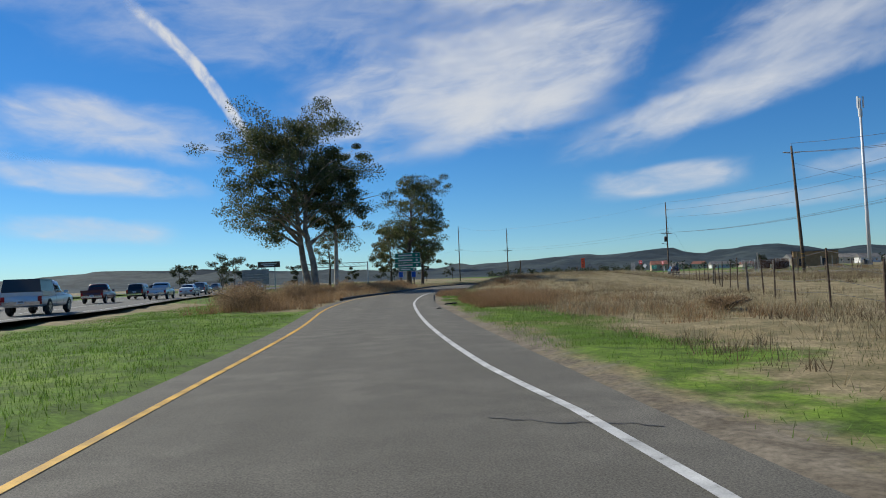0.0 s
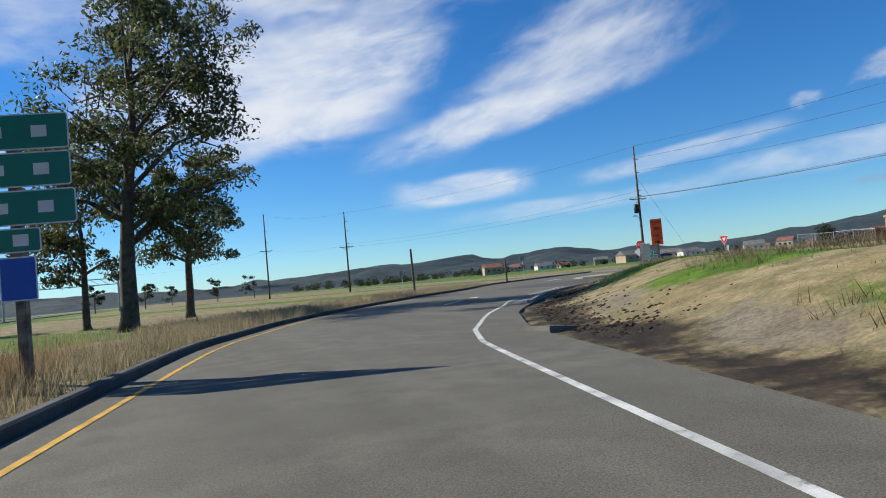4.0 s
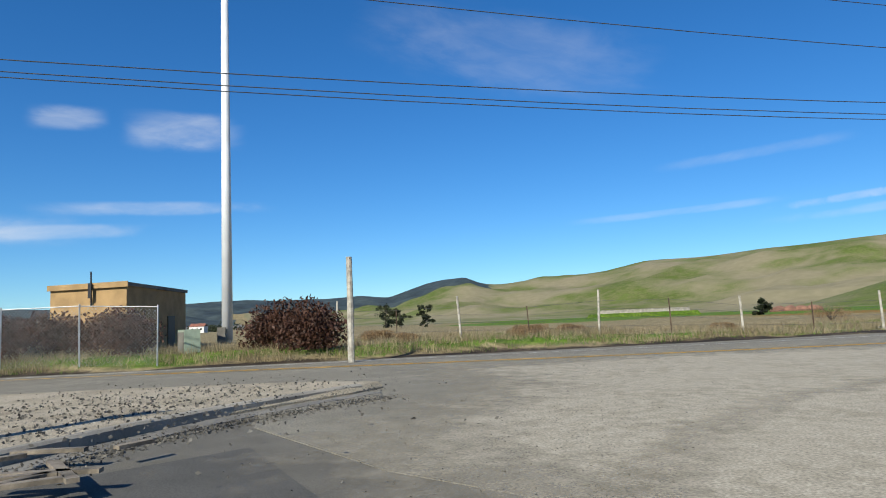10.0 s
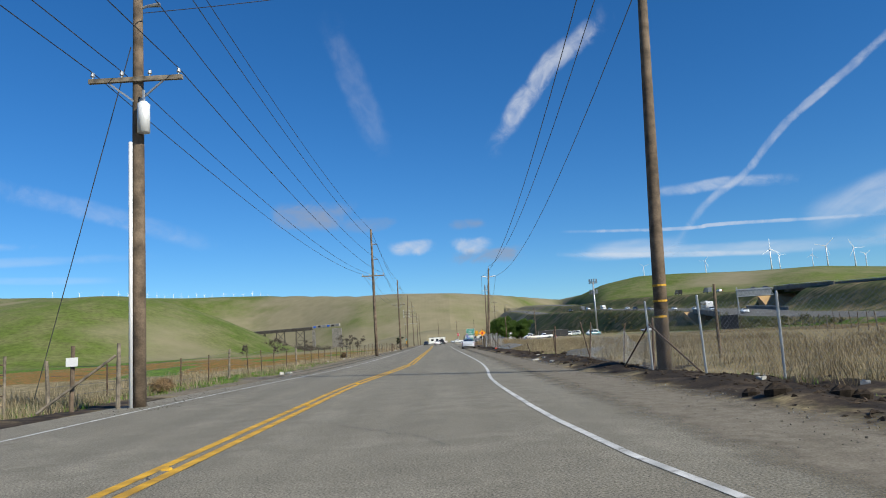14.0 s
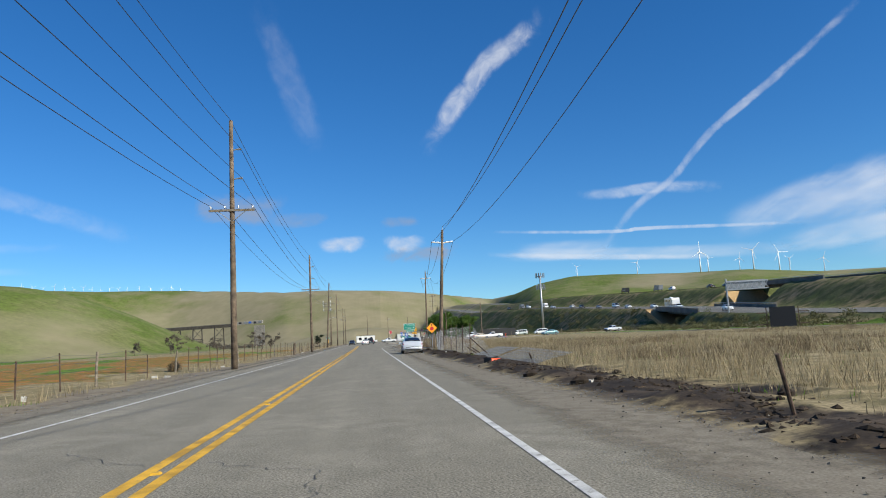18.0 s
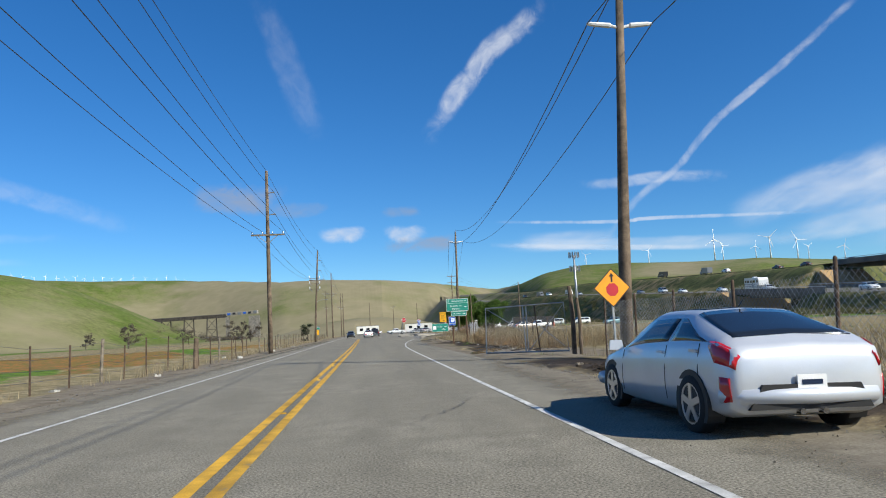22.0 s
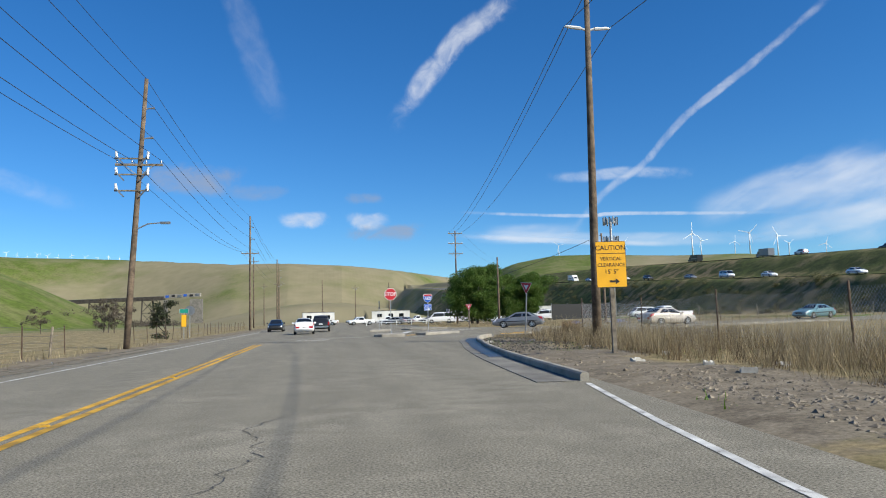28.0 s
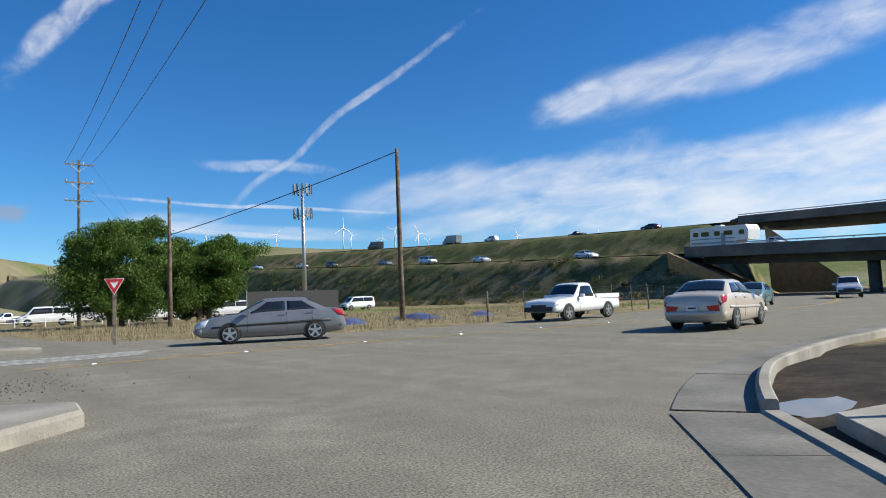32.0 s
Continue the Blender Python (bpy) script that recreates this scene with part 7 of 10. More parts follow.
# ---- sky: cirrus, puffs and contrails far off ----
def cloud_mat(name, col, glow, stretch, scale, lo, hi, rough=0.6):
    m = bpy.data.materials.new(name)
    m.use_nodes = True
    nt = m.node_tree
    nt.nodes.remove(nt.nodes["Principled BSDF"])
    out = nt.nodes["Material Output"]
    tr, em, mx = nt.nodes.new("ShaderNodeBsdfTransparent"), nt.nodes.new("ShaderNodeEmission"), nt.nodes.new("ShaderNodeMixShader")
    em.inputs["Color"].default_value, em.inputs["Strength"].default_value = (*col, 1), glow
    uv, ed, oi = nt.nodes.new("ShaderNodeUVMap"), nt.nodes.new("ShaderNodeUVMap"), nt.nodes.new("ShaderNodeObjectInfo")
    uv.uv_map, ed.uv_map = "span", "edge"
    mp = nt.nodes.new("ShaderNodeMapping")
    mp.inputs["Scale"].default_value = (1.0, stretch, 1.0)
    nt.links.new(uv.outputs[0], mp.inputs["Vector"])
    n = nt.nodes.new("ShaderNodeTexNoise")
    n.noise_dimensions = "4D"
    n.inputs["Scale"].default_value, n.inputs["Detail"].default_value, n.inputs["Roughness"].default_value, n.inputs["Distortion"].default_value = scale, 9, rough, 0.6
    w = nt.nodes.new("ShaderNodeMath")
    w.operation = "MULTIPLY"
    w.inputs[1].default_value = 40
    nt.links.new(oi.outputs["Random"], w.inputs[0])
    nt.links.new(w.outputs[0], n.inputs["W"])
    nt.links.new(mp.outputs[0], n.inputs["Vector"])
    sep = nt.nodes.new("ShaderNodeSeparateXYZ")
    nt.links.new(ed.outputs[0], sep.inputs[0])
    fall = None
    for k in (0, 1):
        sq = nt.nodes.new("ShaderNodeMath")
        sq.operation = "POWER"
        sq.inputs[1].default_value = 2
        nt.links.new(sep.outputs[k], sq.inputs[0])
        inv = nt.nodes.new("ShaderNodeMath")
        inv.operation, inv.use_clamp = "SUBTRACT", True
        inv.inputs[0].default_value = 1.0
        nt.links.new(sq.outputs[0], inv.inputs[1])
        if fall is None:
            fall = inv
        else:
            mu = nt.nodes.new("ShaderNodeMath")
            mu.operation = "MULTIPLY"
            nt.links.new(fall.outputs[0], mu.inputs[0])
            nt.links.new(inv.outputs[0], mu.inputs[1])
            fall = mu
    ad = nt.nodes.new("ShaderNodeMath")
    ad.operation = "MULTIPLY_ADD"
    ad.inputs[1].default_value = 0.4
    nt.links.new(fall.outputs[0], ad.inputs[0])
    nt.links.new(n.outputs["Fac"], ad.inputs[2])
    mr = nt.nodes.new("ShaderNodeMapRange")
    mr.interpolation_type = "SMOOTHSTEP"
    mr.inputs["From Min"].default_value, mr.inputs["From Max"].default_value = lo, hi
    nt.links.new(ad.outputs[0], mr.inputs["Value"])
    dn = nt.nodes.new("ShaderNodeMath")
    dn.operation = "MULTIPLY"
    # fine streaks drawn out along the cloud
    mp2, n2, mr2, st_ = nt.nodes.new("ShaderNodeMapping"), nt.nodes.new("ShaderNodeTexNoise"), nt.nodes.new("ShaderNodeMapRange"), nt.nodes.new("ShaderNodeMath")
    mp2.inputs["Scale"].default_value, mp2.inputs["Rotation"].default_value = (1.0, stretch * 1.5, 1.0), (0, 0, 0.16)
    n2.inputs["Scale"].default_value, n2.inputs["Detail"].default_value, n2.inputs["Roughness"].default_value, n2.inputs["Distortion"].default_value = scale * 1.35, 7, 0.56, 0.5
    nt.links.new(uv.outputs[0], mp2.inputs["Vector"])
    nt.links.new(mp2.outputs[0], n2.inputs["Vector"])
    mr2.inputs["From Min"].default_value, mr2.inputs["From Max"].default_value, mr2.inputs["To Min"].default_value, mr2.inputs["To Max"].default_value = 0.32, 0.66, 0.5, 1.12
    nt.links.new(n2.outputs["Fac"], mr2.inputs["Value"])
    st_.operation = "MULTIPLY"
    nt.links.new(mr.outputs["Result"], st_.inputs[0])
    nt.links.new(mr2.outputs["Result"], st_.inputs[1])
    nt.links.new(st_.outputs[0], dn.inputs[0])
    nt.links.new(oi.outputs["Alpha"], dn.inputs[1])
    f2 = nt.nodes.new("ShaderNodeMath")
    f2.operation, f2.use_clamp = "MULTIPLY", True
    sm = nt.nodes.new("ShaderNodeMapRange")
    sm.interpolation_type = "SMOOTHSTEP"
    sm.inputs["From Max"].default_value = 0.75
    nt.links.new(fall.outputs[0], sm.inputs["Value"])
    nt.links.new(dn.outputs[0], f2.inputs[0])
    nt.links.new(sm.outputs["Result"], f2.inputs[1])
    nt.links.new(f2.outputs[0], mx.inputs["Fac"])
    nt.links.new(tr.outputs[0], mx.inputs[1])
    nt.links.new(em.outputs[0], mx.inputs[2])
    nt.links.new(mx.outputs[0], out.inputs["Surface"])
    return m


CL_WISP = cloud_mat("cloud_cirrus", (0.9, 0.94, 1.0), 0.66, 2.2, 1.6, 0.5, 0.92, 0.58)
CL_PUFF = cloud_mat("cloud_puff", (0.9, 0.92, 0.97), 0.62, 1.3, 3.4, 0.62, 0.95, 0.6)
CL_GREY = cloud_mat("cloud_grey", (0.42, 0.5, 0.66), 0.55, 1.4, 3.0, 0.6, 0.9, 0.6)
CL_TRAIL = cloud_mat("contrail", (0.92, 0.95, 1.0), 0.66, 1.0, 5.0, 0.5, 0.92, 0.6)
SKY_R = 4350.0


def aloft(az, el, r=SKY_R):
    a, e = radians(az), radians(el)
    return (-r * math.sin(a) * math.cos(e), 20 + r * math.cos(a) * math.cos(e), r * math.sin(e))


def cloud_mesh(name, rows, span, label, material, dens, category="cloud"):
    """rows: lists of points across; span and edge are its two maps."""
    nr, nc = len(rows), len(rows[0])
    me = bpy.data.meshes.new(name)
    me.from_pydata([p for r in rows for p in r], [], [(i * nc + j, i * nc + j + 1, (i + 1) * nc + j + 1, (i + 1) * nc + j) for i in range(nr - 1) for j in range(nc - 1)])
    for nm, f in (("span", lambda i, j: (j / (nc - 1) * span[0] / 10, i / (nr - 1) * span[1] / 10)), ("edge", lambda i, j: (2 * j / (nc - 1) - 1, 2 * i / (nr - 1) - 1))):
        layer = me.uv_layers.new(name=nm)
        for lp in me.loops:
            i, j = divmod(lp.vertex_index, nc)
            layer.data[lp.index].uv = f(i, j)
    me.materials.append(material)
    ob = tagged(new(name, me), label, category, kind="structure")
    ob.color = (1, 1, 1, dens)
    return ob


_shell = [0]


def cloud(az, el, w, h, rot=0.0, material=None, dens=0.68, label="thin white cirrus cloud in a blue sky"):
    material = material or CL_WISP
    _shell[0] += 1
    r = SKY_R - 6 * _shell[0]
    rows = []
    ca, sa = math.cos(radians(rot)), math.sin(radians(rot))
    for i in range(9):
        row = []
        for j in range(17):
            u, v = (j / 16 - 0.5) * w, (i / 8 - 0.5) * h
            x, y = u * ca - v * sa, u * sa + v * ca
            row.append(aloft(az - x / math.cos(radians(el)), el + y, r))
        rows.append(row)
    return cloud_mesh("cloud", rows, (w, h), label, material, dens)


def contrail(pts, w, dens=1.0, material=None, label="white aircraft contrail drifting apart"):
    _shell[0] += 1
    r = SKY_R - 6 * _shell[0]
    line = spline([(a, e, 0) for a, e in pts], 1.0)
    lo, hi = [], []
    rows = [[], [], []]
    for i, p in enumerate(line):
        d = (line[min(i + 1, len(line) - 1)] - line[max(i - 1, 0)]).normalized()
        nrm = Vector((-d.y, d.x))
        for k, s in enumerate((-0.5, 0, 0.5)):
            rows[k].append(aloft(p.x + nrm.x * s * w, p.y + nrm.y * s * w, r))
    L = sum((line[i + 1] - line[i]).length for i in range(len(line) - 1))
    return cloud_mesh("contrail", rows, (L, w), label, material or CL_TRAIL, dens)


for c in (
    (176, 15.5, 34, 13, 9), (160, 25, 40, 10, 12, None, 0.45), (-170, 22, 40, 12, 4, None, 0.4), (150, 15, 30, 7, 17, None, 0.5), (169.5, 16.8, 27, 11, 10), (172, 13.5, 22, 6, 12), (154, 13.0, 30, 4.2, 13), (147, 18.5, 22, 8, 22, None, 0.5), (158.5, 7.2, 15, 3.2, 3), (166, 24.5, 30, 7, 8, None, 0.6),
    (-157.5, 12.2, 22, 6, -4), (-156, 8.4, 20, 3, -3), (-155, 4.6, 16, 2.6, -3, None, 0.6), (-140, 10, 26, 8, 0, None, 0.6), (-150, 22, 26, 6, 10, None, 0.35),
    (124, 6.9, 42, 3.2, 3, None, 0.48), (108, 7.6, 18, 1.4, 3, None, 0.3), (139, 23.5, 24, 6, 12, None, 0.6), (125, 22, 20, 6.5, 6, None, 0.75), (106.5, 16, 6, 2.2, 5, None, 0.35), (98, 15.6, 10, 3.6, 0, None, 0.4), (100, 9.6, 20, 1.4, 2, None, 0.3), (141, 8.0, 20, 2.0, 8, None, 0.45), (150, 5.0, 26, 2.0, 2, None, 0.4),
    (71, 22, 28, 8, -14, None, 0.12), (37, 7.3, 32, 1.0, 3, None, 0.25), (52, 12, 16, 1.2, 3, None, 0.15), (58, 8, 20, 0.8, 2, None, 0.2), (33, 6.2, 18, 0.8, 0, None, 0.2),
    (-36, 9.0, 15, 3.6, 16, None, 0.45), (-38, 6.0, 14, 2.4, 8, None, 0.4), (-24, 5.8, 30, 1.4, -3, None, 0.35), (-17, 6.6, 10, 2.0, 0, None, 0.35),
    (-57, 7.6, 44, 9, 4), (-66, 5.5, 30, 6, 2), (-62, 17.0, 32, 5.5, 9, None, 0.55), (-50, 15.4, 11, 3.4, 14, None, 0.7), (-45, 9.5, 26, 4, 12, None, 0.5), (-74, 11, 22, 6, 10, None, 0.8), (-95, 14, 40, 10, 5, None, 0.7),
):
    cloud(*c)
for c in ((126.6, 12.0, 6, 2.6, 12, CL_PUFF, 0.55), (131.5, 10.6, 3.2, 1.8, 0, CL_PUFF, 0.5), (1.8, 8.0, 5, 1.9, 4, CL_PUFF, 0.7), (-3.0, 7.9, 5, 2.0, 0, CL_PUFF, 0.6)):
    cloud(*c, label="small white puffy cloud")
for c in ((125.3, 4.3, 10, 1.3, 0, CL_GREY, 0.7), (10.2, 11.0, 10, 3.2, 0, CL_GREY, 0.75), (-4.6, 7.0, 8, 2.0, 0, CL_GREY, 0.8), (-3, 9.8, 4, 1.3, 0, CL_GREY, 0.5), (5.4, 10.2, 6, 1.8, 0, CL_GREY, 0.4)):
    cloud(*c, label="small greyish cloud drifting over the hills")
contrail([(-157.0, 23), (-158.6, 21.2), (-162.2, 18.4), (-165.0, 15.0), (-167.5, 11.1), (-168.5, 9)], 1.3, 1.0)
contrail([(-5.2, 15.0), (-7.2, 18), (-10, 20.9), (-11.2, 22.3), (-14.5, 24.2), (-17, 26)], 2.4, 0.5, CL_TRAIL)
contrail([(-43, 23.5), (-39.7, 21.6), (-34.8, 18.4), (-29.1, 14.8), (-25.8, 11.5), (-22.5, 9.4), (-19.0, 5.2)], 0.85, 0.38)
contrail([(-9.8, 8.6), (-20.8, 7.8), (-24.1, 7.8), (-36.9, 6.9)], 0.4, 0.5)
contrail([(-9.5, 6.7), (-29, 5.0)], 0.6, 0.4)
contrail([(9, 28), (7.9, 26.4), (6.1, 21.8), (3.6, 15.4)], 3.2, 0.09)
contrail([(52, 7.5), (30, 8.8)], 0.8, 0.3)
contrail([(-17.6, 11.2), (-21, 10.9), (-25, 11.0), (-30, 10.4)], 1.2, 0.4)
contrail([(37, 13.4), (30, 12.1), (24, 10.6), (17, 8.4)], 2.0, 0.16)

# ---- trees ----
def leaf_mat(name, a, b, through_=0.4):
    m = mat(name, a, 0.6, var=0.3, scale=0.9, bump=0.0, col2=b, spec=0.3)
    bs = m.node_tree.nodes["Principled BSDF"]
    bs.inputs["Subsurface Weight"].default_value = 0.0
    g = m.node_tree.nodes.new("ShaderNodeNewGeometry")
    hs = m.node_tree.nodes.new("ShaderNodeHueSaturation")
    mr = m.node_tree.nodes.new("ShaderNodeMapRange")
    mr.inputs["To Min"].default_value, mr.inputs["To Max"].default_value = 0.55, 1.4
    m.node_tree.links.new(g.outputs["Random Per Island"], mr.inputs["Value"])
    m.node_tree.links.new(mr.outputs["Result"], hs.inputs["Value"])
    old = bs.inputs["Base Color"].links[0].from_socket
    m.node_tree.links.new(old, hs.inputs["Color"])
    m.node_tree.links.new(hs.outputs["Color"], bs.inputs["Base Color"])
    # light that comes through thin leaves
    tl, mx = m.node_tree.nodes.new("ShaderNodeBsdfTranslucent"), m.node_tree.nodes.new("ShaderNodeMixShader")
    mx.inputs["Fac"].default_value = through_
    m.node_tree.links.new(hs.outputs["Color"], tl.inputs["Color"])
    m.node_tree.links.new(bs.outputs[0], mx.inputs[1])
    m.node_tree.links.new(tl.outputs[0], mx.inputs[2])
    m.node_tree.links.new(mx.outputs[0], m.node_tree.nodes["Material Output"].inputs["Surface"])
    return m


L_EUC, L_EUC2 = leaf_mat("leaf_eucalyptus", (0.1, 0.135, 0.045), (0.17, 0.17, 0.075)), leaf_mat("leaf_olive", (0.12, 0.13, 0.045), (0.19, 0.17, 0.075))
L_GREEN, L_DARK = leaf_mat("leaf_green", (0.09, 0.18, 0.025), (0.15, 0.24, 0.05)), leaf_mat("leaf_dark", (0.035, 0.05, 0.022), (0.06, 0.07, 0.03))
L_RED = leaf_mat("leaf_redbrown", (0.075, 0.034, 0.022), (0.11, 0.05, 0.03), 0.15)
L_TAN = leaf_mat("twig_tan", (0.36, 0.235, 0.12), (0.46, 0.32, 0.18))
L_GREY = leaf_mat("twig_grey", (0.14, 0.115, 0.085), (0.19, 0.16, 0.12))
M_BARK = mat("bark_pale", (0.4, 0.34, 0.27), 0.85, var=0.3, scale=1.6, bump=0.35, bscale=12)
M_BARKP = mat("bark_white", (0.62, 0.57, 0.49), 0.8, var=0.25, scale=1.2, bump=0.25, bscale=10)
M_BARKD = mat("bark_dark", (0.13, 0.1, 0.075), 0.9, var=0.3, scale=3, bump=0.4, bscale=20)


def scatter(centres, radii, n, size, rng, narrow=0.45, droop=0.0):
    """Small leaves strewn through clumps: vertices and quads."""
    c = np.repeat(np.array(centres, float), n, 0)
    r = np.repeat(np.array(radii, float), n, 0)
    N = len(c)
    d = rng.normal(size=(N, 3))
    d /= np.linalg.norm(d, axis=1)[:, None]
    p = c + d * (rng.random((N, 1)) ** 0.45) * r
    a = rng.normal(size=(N, 3))
    a[:, 2] -= droop
    a /= np.linalg.norm(a, axis=1)[:, None]
    b = np.cross(a, rng.normal(size=(N, 3)))
    b /= np.linalg.norm(b, axis=1)[:, None]
    s = size * (0.6 + 0.8 * rng.random((N, 1)))
    v = np.stack([p - a * s / 2, p + b * s * narrow / 2, p + a * s / 2, p - b * s * narrow / 2], 1).reshape(-1, 3)
    return v


def np_mesh(name, v, k, material):
    me = bpy.data.meshes.new(name)
    n = len(v) // k
    me.vertices.add(len(v))
    me.vertices.foreach_set("co", np.ascontiguousarray(v, float).ravel())
    me.loops.add(len(v))
    me.loops.foreach_set("vertex_index", np.arange(len(v)))
    me.polygons.add(n)
    me.polygons.foreach_set("loop_start", np.arange(0, len(v), k))
    me.update(calc_edges=True)
    me.materials.append(material)
    return me


def tree(x, y, h, spread, seed, leaf, bark, label, stems=((0, 0),), low=0.35, clumps=60, n=70, size=0.3, flat=0.75, name="tree", lean=0.0, z=None, r0=None, droop=0.6, full=1.0):
    rng = np.random.default_rng(seed)
    ob = thing(name, label, "tree", pose(x, y, (ground_z(x, y) if z is None else z) - 0.05))
    cen, rad = [], []
    for sx, sy in stems:
        g = Geo()
        top = Vector((sx * 2.2 + rng.normal() * 0.04 * h, sy * 2.2 + rng.normal() * 0.04 * h, h * (0.86 + 0.08 * rng.random())))
        base = Vector((sx, sy, -0.3))
        R = r0 or h * 0.021
        pts = [base.lerp(top, t) + Vector((rng.normal() * 0.007 * h, rng.normal() * 0.007 * h, 0)) * (t > 0.05) for t in (0, 0.06, 0.2, 0.4, 0.6, 0.8, 1)]
        g.tube(pts, [R * 1.35, R, R * 0.85, R * 0.66, R * 0.45, R * 0.26, R * 0.08], 9)
        tot = max(6, int(clumps / len(stems)))
        limbs = max(5, tot // 5)
        for k in range(limbs):
            t = low + (0.97 - low) * (k + rng.random()) / limbs
            i = min(5, int(np.searchsorted([0, 0.06, 0.2, 0.4, 0.6, 0.8, 1], t)) - 1)
            tt = [0, 0.06, 0.2, 0.4, 0.6, 0.8, 1]
            p0 = pts[i].lerp(pts[i + 1], (t - tt[i]) / (tt[i + 1] - tt[i]))
            a = rng.random() * 6.283
            reach = spread / 2 * (0.55 + 0.5 * rng.random()) * (1.0 if t < 0.75 else 1.0 - (t - 0.75) * 2.2)
            p2 = p0 + Vector((math.cos(a) * reach, math.sin(a) * reach, reach * (0.25 + 0.5 * rng.random())))
            p1 = p0.lerp(p2, 0.5) + Vector((0, 0, reach * 0.12))
            lr = R * 0.42 * (1.1 - t)
            g.tube([p0, p1, p2], [lr + 0.02, lr * 0.7 + 0.012, 0.012], 6, cap=False)
            for q in range(5):
                f = 0.45 + 0.6 * rng.random()
                c = p0.lerp(p2, f) + Vector((rng.normal(), rng.normal(), rng.normal() * 0.6)) * reach * 0.2
                tw = c + Vector((rng.normal(), rng.normal(), 0.4)) * 0.4
                g.tube([p0.lerp(p2, min(f, 1.0) * 0.9), tw], [lr * 0.4 + 0.008, 0.006], 4, cap=False)
                cen.append(tuple(c))
                s = spread * (0.055 + 0.06 * rng.random()) * full
                rad.append((s * 1.25, s * 1.25, s * flat))
        part("trunk", g, bark, ob, smooth=True)
    v = scatter(cen, rad, n, size, rng, 0.4, droop)
    cr = part("crown", np_mesh("crown", v, 4, leaf), leaf, ob)
    return ob


tree(61.3, -25.6, 20.5, 16.5, 3, L_EUC, M_BARK, "tall twin-stemmed eucalyptus with pale bark and dark airy crown", stems=((0, 0), (1.1, -0.8)), low=0.28, clumps=280, n=230, size=0.25, z=0, r0=0.42, full=0.85)
tree(59.45, -29.4, 17.5, 8.0, 4, L_EUC, M_BARKP, "slender eucalyptus with a white trunk and dense dark top", low=0.4, clumps=95, n=190, size=0.28, z=0, r0=0.3)
tree(50.6, -62.4, 19.5, 12.5, 8, L_EUC, M_BARKD, "large eucalyptus with a layered open crown", low=0.24, clumps=150, n=150, size=0.3, z=0, r0=0.45)
tree(47.7, -79.2, 13, 8.6, 15, L_EUC, M_BARKD, "dark spreading eucalyptus beyond the kerb", low=0.3, clumps=90, n=150, size=0.3, z=0, r0=0.34)
tree(53.4, -70.5, 11, 8.0, 14, L_EUC2, M_BARKD, "lower olive-green tree beside the tall eucalyptus", low=0.25, clumps=75, n=130, size=0.28, z=0)
tree(65.4, -79.8, 11.5, 7.4, 9, L_EUC2, M_BARKD, "young slender eucalyptus with sparse foliage", low=0.35, clumps=45, n=70, size=0.28)
for x, y, h, w, s in ((20.8, 213, 8.2, 7.6, 21), (28.4, 214.5, 7.6, 6.8, 22)):
    tree(x, y, h, w, s, L_GREEN, M_BARKD, "dense round evergreen street tree with a short trunk", low=0.1, clumps=230, n=480, size=0.2, full=1.3, flat=0.95, z=0, r0=0.24, stems=((0, 0), (0.9, 0.4)))
for k, (x, y, h) in enumerate([(100, -150, 9), (106, -160, 11), (96, -170, 8), (110, -175, 10), (118, -165, 9), (88, -190, 8), (70, -210, 7), (60, -230, 8), (128, -190, 10), (40, -260, 8), (25, -300, 9), (55, -300, 8)]):
    tree(x, y, h, h * 0.9, 40 + k, L_DARK, M_BARKD, "distant dark broadleaf tree by the freeway", low=0.2, clumps=30, n=40, size=0.5, flat=0.9)
for k, (x, y, h, w) in enumerate([(-163, -41, 5.6, 7.5), (-158, -38, 4.6, 5.0), (-141.7, -34.8, 5.4, 4.4), (-90, 12, 2.4, 3.4)]):
    tree(x, y, h, w, 60 + k, L_DARK, M_BARKD, "small dark scrub oak in the pasture", low=0.05, clumps=55, n=60, size=0.34, flat=0.95)
for k in range(7):
    x, y = -35 - 9 * k + (k % 3) * 4, 232 + (k % 4) * 14
    tree(x, y, 5 + (k % 3), 6, 80 + k, L_GREY, M_BARKD, "bare winter tree with grey twigs", low=0.15, clumps=30, n=35, size=0.35, flat=0.9)
tree(-14.5, 176, 3.4, 4.2, 95, L_DARK, M_BARKD, "rounded dark shrub beside a pole", low=0.05, clumps=40, n=60, size=0.2, flat=0.9, name="shrub")


def bush(x, y, r, h, leaf, seed, label, n=700, size=0.16, z=None):
    rng = np.random.default_rng(seed)
    ob = thing("bush", label, "bush", pose(x, y, ground_z(x, y) if z is None else z))
    g = Geo()
    for k in range(12):
        a, q = rng.random() * 6.283, r * (0.4 + 0.5 * rng.random())
        g.tube([(0, 0, -0.05), (q * 0.4 * math.cos(a), q * 0.4 * math.sin(a), h * 0.5), (q * math.cos(a), q * math.sin(a), h * (0.6 + 0.3 * rng.random()))], [0.025, 0.016, 0.006], 5, cap=False)
    part("branchwork", g, M_BARKD, ob)
    cen = [(r * 0.62 * math.cos(a) * q, r * 0.62 * math.sin(a) * q, h * (0.25 + 0.45 * rng.random())) for a, q in zip(rng.random(10) * 6.283, rng.random(10) ** 0.5)]
    v = scatter(cen, [(r * 0.5, r * 0.5, h * 0.42)] * len(cen), n // 3, size * 0.9, rng, 0.5 if leaf in (L_RED, L_DARK) else 0.12, -0.9)
    v[:, 2] = np.abs(v[:, 2])
    part("foliage", np_mesh("foliage", v, 4, leaf), leaf, ob)
    return ob


